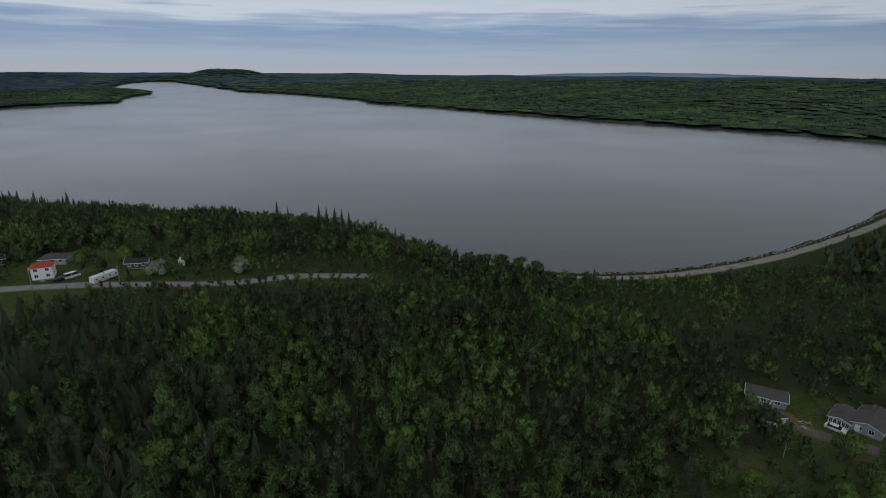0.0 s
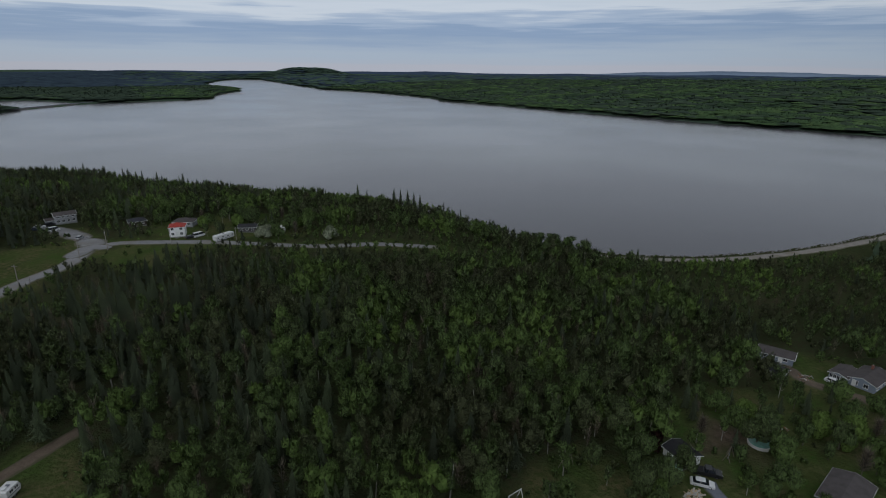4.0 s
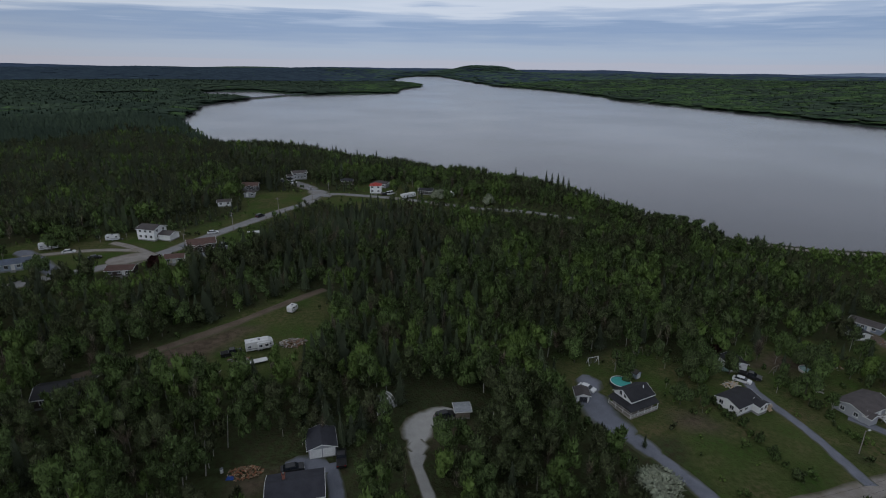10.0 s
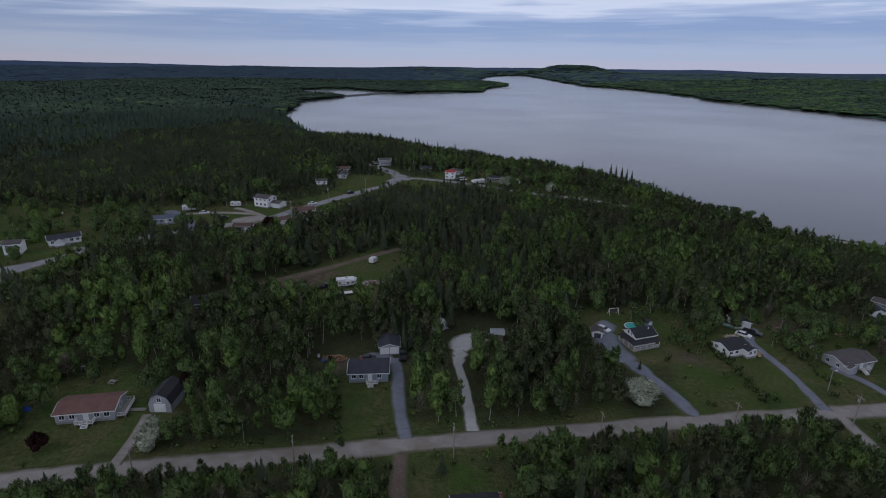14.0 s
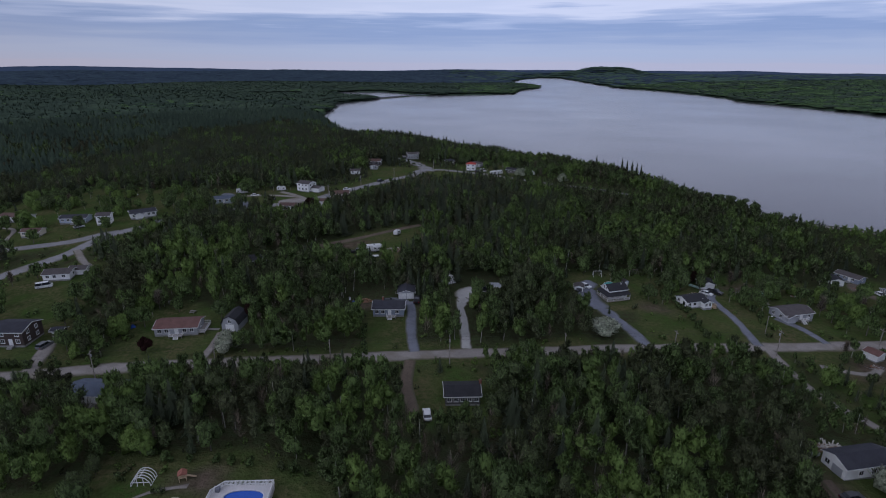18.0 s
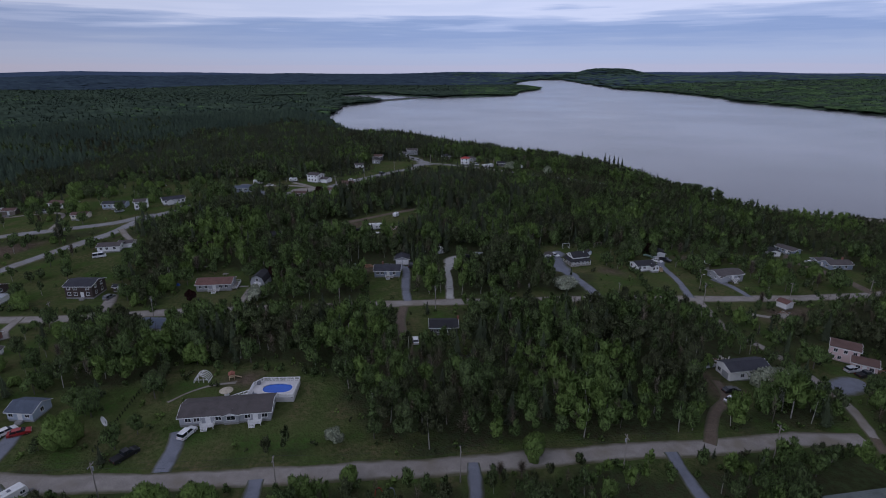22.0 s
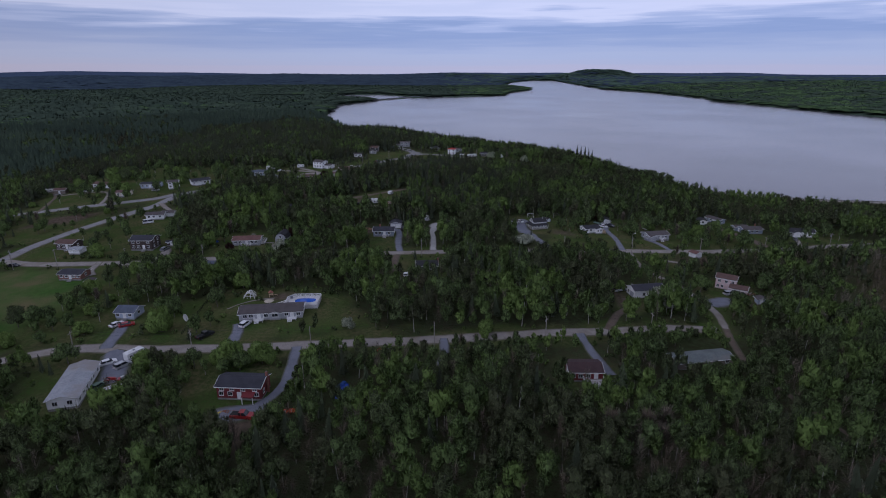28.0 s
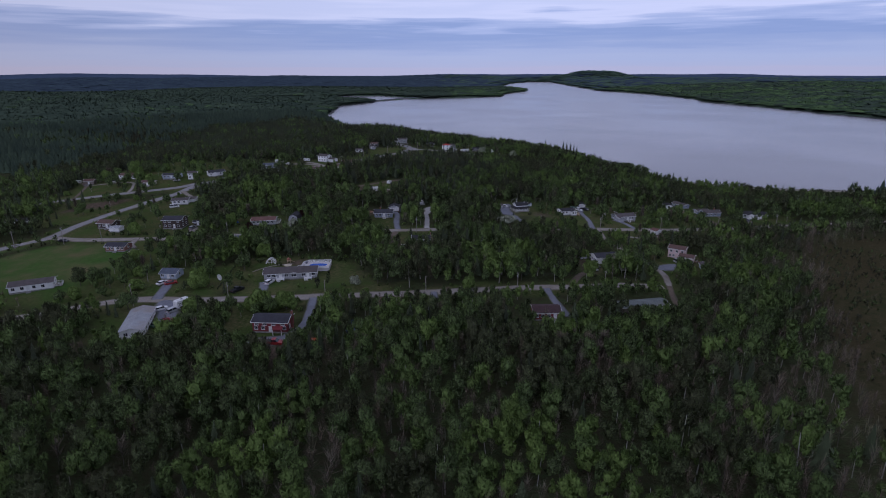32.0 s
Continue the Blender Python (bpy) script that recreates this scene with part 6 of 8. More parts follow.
gable_block(ho, -6.2, 0.6, 3.6, 5.0, 2.4, GREY_SIDING, GREY_ROOF, 0.4, "x")
cottage("two_storey_house", 23.3, 213.4, -12, 6.6, 6.8, 5.0, WHITE_SIDING, RED_ROOF, "narrow white two-storey house with a red roof", front=(-1.8, 1.8), left=(-1.5, 1.5), right=(0,), upper=2.4, pitch=0.5, hip=True, door=0)
cottage("bungalow", 27.0, 231.0, -26, 9.6, 8.0, 2.6, GREY_SIDING, GREY_ROOF, "grey hip-roofed bungalow on a lawn", front=(-3, 0, 3), hip=True, pitch=0.42)
cottage("cottage", 51.9, 210.2, -24, 8.2, 6.4, 2.5, DARK_SIDING, BLACK_ROOF, "dark cottage with white windows under shore trees", front=(-2.6, 0, 2.6), right=(0,), pitch=0.4)
cottage("cottage", 9.2, 241.0, 4, 7.6, 7.0, 2.5, BROWN_SIDING, SLATE, "dark hip-roofed cottage near the shore", front=(-2.2, 2.2), hip=True)
cottage("long_bungalow", -205.8, 80.0, -9, 15.0, 7.4, 2.7, WHITE_SIDING, BROWN_ROOF, "long white bungalow with a brown roof", front=(-6, -3, 1, 4, 6), door=-1, pitch=0.34)
cottage("bungalow", -172.0, 73.4, 7, 12.2, 7.4, 2.7, PALE_BLUE, SLATE, "pale blue bungalow with a dark roof", front=(-4.6, -2, 2, 4.6), door=0, pitch=0.34)
cottage("bungalow", -180.3, 56.0, 7, 8.0, 6.6, 2.5, CREAM_SIDING, BROWN_ROOF, "cream bungalow with a brown roof", front=(-2.6, 2.4), door=0, pitch=0.38)
cottage("two_storey_house", -156.3, 71.2, 14, 6.0, 6.4, 4.6, WHITE_SIDING, GREY_ROOF, "small white two-storey house", front=(-1.6, 1.6), left=(0,), upper=2.3)
ho = cottage("bungalow", -138.6, 9.4, 10, 9.4, 7.2, 2.6, WHITE_SIDING, GREY_ROOF, "white bungalow with a grey roof and a lean-to", front=(-3, -0.6, 2.6), right=(0,), left=(0,), pitch=0.36)
gable_block(ho, 5.4, 4.6, 6.0, 5.6, 2.4, WHITE_SIDING, GREY_ROOF, 0.4, "x")
cottage("small_barn", -232.0, 76.0, 10, 7.0, 6.0, 3.0, OLD_WOOD, BROWN_ROOF, "weathered wooden barn at the field's edge", category="barn", door=0)

# along the south road
ho = thing("long_bungalow", -44.2, -105.6, 7, "long grey bungalow with white porches and a grey shingle roof", "house")
ho.scale = (0.96, 0.86, 0.86)
gable_block(ho, 0, 0, 21.2, 8.6, 2.7, GREY_SIDING, GREY_ROOF, 0.38, "x", base=0.2)
gable_block(ho, 1.4, -4.0, 3.6, 1.4, 2.6, GREY_SIDING, GREY_ROOF, 0.42, "y", base=0.2)
windows_row(ho, "front", 0, 0, 21.2, 8.6, 1.95, (-8.6, -6.6, -1.6, 5.2, 9.2), 1.3, 1.2)
windows_row(ho, "front", 1.4, -4.0, 3.6, 1.4, 1.95, (0,), 1.9, 1.2)
windows_row(ho, "right", 0, 0, 21.2, 8.6, 1.95, (-2, 1.8), 1.1, 1.1)
windows_row(ho, "left", 0, 0, 21.2, 8.6, 1.95, (-2, 1.8), 1.1, 1.1)
windows_row(ho, "back", 0, 0, 21.2, 8.6, 1.95, (-7, -3, 2, 6), 1.2, 1.1)
for dx in (-4.0, 7.0):
    door_on(ho, dx, -4.3, 0.65, 0)
    deck_on(ho, dx - 1.5, dx + 1.5, -6.2, -4.3, 0.65, TRIM, TRIM, stairs=(dx - 0.6, 1.3, 3), open_side="n")
ho = cottage("bungalow", -92.6, -107.6, -5, 6.8, 6.6, 2.6, PALE_BLUE, BLUE_ROOF, "small pale blue bungalow with a blue-grey roof", front=(-2.4, 2.0), right=(0,), left=(0,), door=0.0, pitch=0.5)
cottage("bungalow", -133.2, -71.8, -3, 9.6, 7.0, 2.5, BRICK, SLATE, "brick bungalow with a dark roof on an open lawn", front=(-3.4, -1.4, 1.8, 3.6), right=(0,), left=(0,), door=0.3, pitch=0.36)
cottage("shed", -122.1, -77.6, 14, 3.2, 2.8, 2.0, WHITE_SIDING, GREY_ROOF, "white garden shed on the lawn", ridge="y", category="shed", door=0, steps_at=False)
ho = cottage("long_bungalow", -140.5, -116.6, 24, 15.0, 7.6, 2.8, WHITE_SIDING, GREY_ROOF, "long white bungalow with a grey roof and a side porch", front=(-6, -3, 1, 4), right=(-1.5, 1.5), door=-1, pitch=0.36)
deck_on(ho, 7.5, 10.2, -2.6, 1.6, 0.6, open_side="w")
ho = cottage("two_storey_house", -39.4, -153.4, -4, 12.0, 7.4, 3.9, RED_SIDING, SLATE, "barn-red split-level house with a dark slate roof", front=(-4.8, -2.4, 2.6, 4.8), right=(-1.5, 1.5), left=(0,), back=(-4, -1.5, 1.5, 4), pitch=0.42)
windows_row(ho, "front", 0, 0, 12.0, 7.4, 3.4, (-4.6, -1.8, 1.2, 4.4), 1.1, 0.9)
door_on(ho, 0.1, -3.7, 0.3, 0)
part("porch_roof", Geo().hull([(1.4, -6.0, 2.2), (4.6, -6.0, 2.2), (4.6, -3.7, 2.6), (1.4, -3.7, 2.6)], [(1.4, -6.0, 2.32), (4.6, -6.0, 2.32), (4.6, -3.7, 2.74), (1.4, -3.7, 2.74)]), RED_SIDING, ho)
for a in (1.55, 4.45):
    part("porch_post", Geo().box(a - 0.07, a + 0.07, -5.95, -5.8, -0.5, 2.25), TRIM, ho)
chimney(ho, 6.3, 1.0, -0.5, 6.4)
ho = cottage("long_bungalow", -81.6, -157.0, 15, 7.2, 20.4, 2.9, WHITE_SIDING, STEEL_ROOF, "long white house with a pale steel roof beside a crowded yard", ridge="y", front=(-1.7, 1.7), right=(-8.5, -5, -2, 2, 4, 8), left=(-7, -2, 2, 7), pitch=0.36)
door_on(ho, 3.6, 0.2, 0.4, 90)
door_on(ho, 3.6, 6.2, 0.4, 90)
ho = cottage("bungalow", 51.0, -145.2, -1, 9.4, 7.6, 3.0, RED_SIDING, MAROON_ROOF, "dark red bungalow with a maroon roof and raised pale deck", front=(-3.6, -1.6, 0.6), right=(0,), left=(0,), pitch=0.36)
door_on(ho, 2.8, -3.8, 1.0, 0)
deck_on(ho, -0.8, 4.8, -6.6, -3.8, 1.0, DECKING, TRIM, stairs=(2.6, 1.6, 4), open_side="n")
ho = cottage("long_shed", 87.6, -136.6, 9, 18.2, 6.4, 2.5, OLD_WOOD, GREEN_STEEL, "long low shed with a weathered grey-green steel roof", front=(-6, -2, 3, 7), pitch=0.28, category="shed", door=0.5)
deck_on(ho, -4.5, -0.5, -5.0, -3.2, 0.5, OLD_WOOD, OLD_WOOD, open_side="n")
ho = cottage("workshop", 83.2, -85.0, -80, 6.2, 13.4, 3.4, WHITE_SIDING, SLATE, "white gable-ended workshop with a dark roof", ridge="y", front=(-1.6,), right=(-2.5, 1), pitch=0.5, category="workshop")
garage_door_on(ho, 1.0, -6.7, 0.1, 0, 2.6, 2.4, GREY_SIDING)
ho = thing("two_storey_house", 126.6, -73.2, -34, "pale pink two-storey house with brown roofs and a lower wing", "house")
ho.scale = (0.88, 0.86, 0.88)
gable_block(ho, -1.6, 2.2, 8.2, 7.0, 5.2, PINK_SIDING, BROWN_ROOF, 0.4, "x")
gable_block(ho, 4.0, -2.4, 7.0, 6.0, 2.8, PINK_SIDING, BROWN_ROOF, 0.4, "x")
windows_row(ho, "front", -1.6, 2.2, 8.2, 7.0, 4.0, (-2.6, 0.2, 2.8), 1.0, 1.1)
windows_row(ho, "front", -1.6, 2.2, 8.2, 7.0, 1.6, (-3.0, -1.2), 0.9, 1.1)
windows_row(ho, "left", -1.6, 2.2, 8.2, 7.0, 4.0, (-1.8, 1.4), 1.0, 1.1)
windows_row(ho, "left", -1.6, 2.2, 8.2, 7.0, 1.6, (-1.8, 1.4), 1.0, 1.1)
windows_row(ho, "front", 4.0, -2.4, 7.0, 6.0, 1.6, (-1.8, 1.9), 1.2, 1.1)
windows_row(ho, "right", 4.0, -2.4, 7.0, 6.0, 1.6, (0,), 1.1, 1.1)
door_on(ho, 4.0, -5.4, 0.35, 0)
deck_on(ho, 1.4, 6.6, -7.2, -5.4, 0.5, DECKING, TRIM, open_side="n")
cottage("shed", 132.0, -87.6, -8, 3.8, 3.4, 2.2, PALE_BLUE, GREY_ROOF, "pale grey-blue garden shed by the trees", ridge="y", front=(1.0,), win=(0.6, 0.6), category="shed", door=-0.6, steps_at=False)
cottage("small_barn", 131.2, -36.0, 24, 4.2, 4.4, 2.5, WHITE_SIDING, RUST_ROOF, "small white barn with a rust-brown roof", ridge="y", category="barn", door=0, steps_at=False)
ho = cottage("shed", 21.2, 4.0, -5, 3.4, 3.6, 2.2, OLD_WOOD, STEEL_ROOF, "rough wooden shed with a pale steel roof", category="shed", pitch=0.12)

# the arched storage shelter
HOOP = material("grey_white_sheeting", (0.30, 0.30, 0.31), 0.6, dark=(0.22, 0.22, 0.23), scale=0.5, stains=(0.18, 0.19, 0.17))
ho = thing("arched_shelter", 2.6, 12.0, -60, "arched shelter of pale ribbed sheeting, open at one end", "shelter")
arc = [(math.cos(radians(a)) * 3.2, math.sin(radians(a)) * 2.7) for a in range(0, 181, 15)]
for (a, b), (c, d) in zip(arc[:-1], arc[1:]):
    sk = Geo().hull([(a, -3.5, b), (c, -3.5, d), (c, 4.5, d), (a, 4.5, b)], [(a * 1.02, -3.5, b * 1.02), (c * 1.02, -3.5, d * 1.02), (c * 1.02, 4.5, d * 1.02), (a * 1.02, 4.5, b * 1.02)])
    part("sheeting_panel", sk, HOOP, ho)
ho.scale = (0.8, 0.8, 0.8)
for yy in np.linspace(-3.5, 4.5, 9):
    rb = Geo()
    for (a, b), (c, d) in zip(arc[:-1], arc[1:]):
        rb.bar((a * 1.04, yy, b * 1.04), (c * 1.04, yy, d * 1.04), 0.08)
    part("rib", rb, TRIM, ho)

ho = cottage("cottage", -158.4, -35.0, -8, 9.0, 7.0, 3.0, BROWN_SIDING, BROWN_ROOF, "dark brown cottage with a brown roof in a cluttered yard", front=(-3.0, -0.6, 2.8), right=(0,), left=(0,), door=1.2)
cottage("carport", -150.0, -41.6, -4, 5.4, 5.0, 2.2, WHITE_SIDING, STEEL_ROOF, "open-sided carport with a pale steel roof", category="carport", pitch=0.16, door=0, steps_at=False)

# ---- vehicles ----
TYRE = material("tyre_rubber", (0.025, 0.025, 0.026), 0.9)
RIM = material("alloy_rim", (0.45, 0.45, 0.46), 0.35, metal=0.7)
LAMP = material("headlamp_glass", (0.70, 0.70, 0.68), 0.15)
TAIL = material("tail_lamp_red", (0.35, 0.02, 0.02), 0.3)
PAINT = {}


def paint_of(name, base):
    if name not in PAINT:
        PAINT[name] = material(name + "_car_paint", base, 0.3, dark=tuple(c * 0.85 for c in base), scale=0.6, spec=0.5)
    return PAINT[name]


COLOURS = {"white": (0.72, 0.72, 0.72), "black": (0.02, 0.02, 0.022), "red": (0.30, 0.02, 0.02), "silver": (0.42, 0.43, 0.44), "dark blue": (0.03, 0.045, 0.09), "green": (0.06, 0.12, 0.07), "orange": (0.55, 0.10, 0.03), "grey": (0.16, 0.165, 0.17)}


def wheel_on(parent, x, y, r=0.33, w=0.22):
    key = ("tyre", r)
    if key not in MESHES:
        g = Geo()
        n = 14
        prof = [(r * 0.62, -w / 2), (r * 0.94, -w / 2), (r, -w / 2 + 0.04), (r, w / 2 - 0.04), (r * 0.94, w / 2), (r * 0.62, w / 2)]
        for i in range(n):
            for q, s in prof:
                g.v.append((math.cos(6.28318 * i / n) * q, s, math.sin(6.28318 * i / n) * q))
        for i in range(n):
            for j in range(6):
                a, b = i * 6 + j, i * 6 + (j + 1) % 6
                c, d = ((i + 1) % n) * 6 + (j + 1) % 6, ((i + 1) % n) * 6 + j
                g.f.append((a, b, c, d))
        MESHES[key] = g.mesh("tyre", TYRE)
        MESHES["rim", r] = Geo().tube(0, 0, -w * 0.36, w * 0.36, r * 0.63, r * 0.63, 12, "y").mesh("rim", RIM)
    wh = part("wheel", MESHES[key], None, parent, at=(x, y, r))
    part("rim", MESHES["rim", r], None, wh)


def car(x, y, turn, colour, style="sedan", group="parked cars", where="parked by a house"):
    """A parked car; its length runs along x before the turn."""
    ob = thing({"sedan": "car", "suv": "suv", "pickup": "pickup_truck", "van": "van"}[style], x, y, turn, f"{colour} {'saloon car' if style == 'sedan' else 'sport utility car' if style == 'suv' else style + ' truck' if style == 'pickup' else 'van'} {where}", "car" if style != "pickup" else "truck", group)
    key = ("car", style, colour)
    if key not in MESHES:
        L, W = {"sedan": (4.6, 1.8), "suv": (4.6, 1.9), "pickup": (5.6, 2.0), "van": (5.2, 2.0)}[style]
        low, belt, top = 0.28, {"sedan": 0.92, "suv": 1.05, "pickup": 1.1, "van": 1.15}[style], {"sedan": 1.45, "suv": 1.75, "pickup": 1.85, "van": 2.1}[style]
        g = Geo()
        h = L / 2
        side = [(-h, low + 0.1), (-h + 0.12, low), (h - 0.12, low), (h, low + 0.12), (h - 0.04, belt - 0.18), (h - 0.9, belt), (-h + 0.25, belt), (-h, belt - 0.1)]
        g.hull([(a, W / 2, b) for a, b in side], [(a, -W / 2, b) for a, b in side])
        me = g.mesh("body", paint_of(colour, COLOURS[colour]))
        cab0, cab1 = {"sedan": (-h + 0.5, h - 1.1), "suv": (-h + 0.1, h - 1.1), "pickup": (-0.7, h - 1.3), "van": (-h + 0.1, h - 0.5)}[style]
        c = Geo()
        t0, t1 = cab0 + (0.5 if style == "sedan" else 0.2), cab1 - (0.75 if style != "van" else 0.6)
        c.hull([(cab0, W / 2 - 0.06, belt), (cab0, -W / 2 + 0.06, belt), (cab1, -W / 2 + 0.06, belt), (cab1, W / 2 - 0.06, belt)][::-1],
               [(t0, W / 2 - 0.2, top - 0.05), (t0, -W / 2 + 0.2, top - 0.05), (t1, -W / 2 + 0.2, top - 0.05), (t1, W / 2 - 0.2, top - 0.05)][::-1])
        r = Geo().hull([(t0 - 0.04, -W / 2 + 0.18, top - 0.05), (t1 + 0.04, -W / 2 + 0.18, top - 0.05), (t1 + 0.04, W / 2 - 0.18, top - 0.05), (t0 - 0.04, W / 2 - 0.18, top - 0.05)],
                       [(t0 + 0.05, -W / 2 + 0.26, top), (t1 - 0.05, -W / 2 + 0.26, top), (t1 - 0.05, W / 2 - 0.26, top), (t0 + 0.05, W / 2 - 0.26, top)])
        for k in ((t0 + t1) / 2,):
            r.box(k - 0.05, k + 0.05, -W / 2 + 0.04, -W / 2 + 0.10, belt, top - 0.04).box(k - 0.05, k + 0.05, W / 2 - 0.10, W / 2 - 0.04, belt, top - 0.04)
        MESHES[key] = (me, c.mesh("window_glass", GLASS), r.mesh("roof", paint_of(colour, COLOURS[colour])), L, W, belt,
                       Geo().box(h - 0.10, h + 0.02, -0.18, 0.18, belt - 0.34, belt - 0.20).mesh("headlight", LAMP), Geo().box(-h - 0.02, -h + 0.06, -0.16, 0.16, belt - 0.34, belt - 0.16).mesh("tail_light", TAIL),
                       Geo().box(-h + 0.12, -0.85, -W / 2 + 0.12, W / 2 - 0.12, belt - 0.02, belt + 0.03).mesh("bed", TYRE))
    me, gl, ro, L, W, belt, hl, tl, bed = MESHES[key]
    part("body", me, None, ob)
    part("window_glass", gl, None, ob)
    part("roof", ro, None, ob)
    for s in (-1, 1):
        part("headlight", hl, None, ob, at=(0, s * W * 0.34, 0))
        part("tail_light", tl, None, ob, at=(0, s * W * 0.38, 0))
        for e in (-1, 1):
            wheel_on(ob, e * L * 0.31, s * (W / 2 - 0.1), 0.36 if style != "sedan" else 0.33)
    if style == "pickup":
        part("bed", bed, None, ob)
    return ob


for x, y, a, c, st, wh in [
    (55.3, 10.6, -52, "white", "sedan", "on a tarmac yard"), (99.9, 8.9, -50, "white", "sedan", "beside a garage"), (103.9, 10.6, -48, "black", "pickup", "beside a garage"), (17.3, 5.4, 12, "black", "suv", "on a gravel yard"),
    (174.3, 20.0, -84, "white", "sedan", "by the sun porch"), (28.2, 210.3, 20, "black", "sedan", "beside the red-roofed house"), (31.6, 211.4, 25, "white", "van", "beside the red-roofed house"),
    (-36.6, 169.2, 52, "black", "suv", "on the roadside"), (-54.0, 145.0, 20, "white", "sedan", "on the roadside"), (-45.2, 123.9, -20, "grey", "sedan", "by the brown cabin"), (-42.4, 125.4, 60, "white", "sedan", "by the brown cabin"),
    (-171.0, 126.4, 30, "white", "sedan", "on a far lawn"), (-6.6, -4.4, 88, "black", "pickup", "in front of a garage"), (-16.2, -5.4, 5, "black", "sedan", "behind the bungalow"), (-1.7, -69.5, 96, "white", "sedan", "at the end of a dirt drive"),
    (-77.5, -73.0, 60, "white", "suv", "under trees"), (80.4, -80.8, 20, "silver", "pickup", "beside the workshop"), (79.6, -97.4, 30, "white", "sedan", "on bare soil"), (81.6, -93.0, 10, "black", "sedan", "on bare soil"),
    (-51.0, -113.2, 72, "white", "suv", "at the long bungalow"), (-61.2, -120.2, 58, "black", "pickup", "on the verge"), (-93.0, -111.9, 60, "white", "sedan", "before the blue bungalow"), (-89.6, -112.2, 30, "red", "sedan", "before the blue bungalow"),
    (126.0, -81.0, 10, "black", "pickup", "on the tarmac yard"), (124.0, -78.6, 12, "silver", "suv", "on the tarmac yard"), (-78.6, -147.4, 75, "green", "sedan", "in the crowded yard"), (-82.6, -135.6, 40, "white", "sedan", "in the crowded yard"), (-77.6, -137.2, 60, "silver", "suv", "in the crowded yard"), (-29.6, 255.0, 10, "white", "sedan", "by the grey house"), (-26.0, 257.6, 40, "black", "suv", "by the grey house"), (-47.4, 127.8, 70, "black", "suv", "by the brown cabin"), (-36.4, -160.4, -6, "red", "pickup", "before the red house"),
    (-30.0, -157.4, 60, "black", "sedan", "before the red house"), (-167.5, -54.6, -6, "black", "sedan", "on the road verge"), (-112.4, -36.6, 80, "grey", "suv", "by the brown house"), (-91.5, 119.0, 20, "black", "sedan", "on a gravel yard"), (-103.0, 127.0, 10, "white", "sedan", "on a gravel yard"),
    (-24.0, 246.0, 30, "white", "van", "by the grey house"), (-13.4, 228.0, 70, "silver", "sedan", "by the grey house"), (-30.4, 251.0, 0, "dark blue", "sedan", "by the grey house"), (199.2, 0.4, 70, "grey", "sedan", "on a gravel drive"),
    (-139.6, 4.0, 30, "white", "van", "before the white bungalow"), (-212.0, 74.0, 10, "white", "van", "by the long bungalow"), (-166.0, 68.0, 40, "silver", "sedan", "by the pale blue bungalow"),
]:
    car(x, y, a, c, st, "parked cars", wh)

PLASTIC = material("white_moulded_panel", (0.70, 0.70, 0.69), 0.4, dark=(0.58, 0.58, 0.57), scale=0.5, stains=(0.45, 0.44, 0.42))
STRIPE = material("grey_stripe_paint", (0.20, 0.21, 0.24), 0.5)


def caravan(x, y, turn, L, H=2.5, W=2.3, label="white touring caravan", nose=0.35, group="caravans"):
    ob = thing("caravan", x, y, turn, label, "caravan", group)
    h = L / 2
    ring = [(-h, 0.55), (h - nose * 0.4, 0.55), (h, 1.0), (h, H - 0.7), (h - nose, H), (-h + 0.15, H), (-h, H - 0.2)]
    part("body", Geo().hull([(a, W / 2, b) for a, b in ring], [(a, -W / 2, b) for a, b in ring]), PLASTIC, ob)
    part("stripe", Geo().box(-h + 0.1, h - 0.2, -W / 2 - 0.012, W / 2 + 0.012, 1.0, 1.16), STRIPE, ob)
    for k in np.linspace(-h + 1.0, h - 1.0, max(2, int(L / 2))):
        window_on(ob, k, -W / 2, 1.75, 0.8, 0.6, 0)
        window_on(ob, k, W / 2, 1.75, 0.8, 0.6, 180)
    window_on(ob, h, 0, 1.6, 1.0, 0.6, 90)
    part("roof_vent", Geo().box(-0.3, 0.3, -0.3, 0.3, H, H + 0.16), STRIPE, ob)
    part("roof_unit", Geo().box(-h * 0.5 - 0.5, -h * 0.5 + 0.4, -0.35, 0.35, H, H + 0.28), TRIM, ob)
    for s in (-1, 1):
        for e in ((-0.45, 0.45) if L > 5 else (0,)):
            wheel_on(ob, e, s * (W / 2 - 0.12), 0.34)
    part("drawbar", Geo().bar((h - 0.2, -0.6, 0.55), (h + 1.2, 0, 0.5), 0.05).bar((h - 0.2, 0.6, 0.55), (h + 1.2, 0, 0.5), 0.05).box(h + 0.8, h + 0.9, -0.05, 0.05, -0.05, 0.5), STRIPE, ob)
    return ob


caravan(-18.3, 64.4, 60, 3.2, 2.3, 2.0, "small white camper trailer on a dirt clearing")
rv = caravan(-26.4, 43.0, 12, 7.2, 3.0, 2.5, "long white fifth-wheel caravan with a slide-out room", 1.2)
so = part("slide_out", Geo().box(-0.6, 2.6, -1.95, -1.25, 0.9, 2.7), PLASTIC, rv)
window_on(rv, 0.2, -1.95, 1.9, 0.8, 0.7, 0)
window_on(rv, 1.8, -1.95, 1.9, 0.8, 0.7, 0)
car(-33.4, 41.2, 14, "black", "pickup", "parked cars", "in front of a caravan")
ob = thing("flatbed_trailer", -27.6, 35.6, 15, "long white-decked flatbed trailer on the grass", "trailer")
part("bed", Geo().box(-3.8, 3.8, -1.0, 1.0, 0.62, 0.78), PLASTIC, ob)
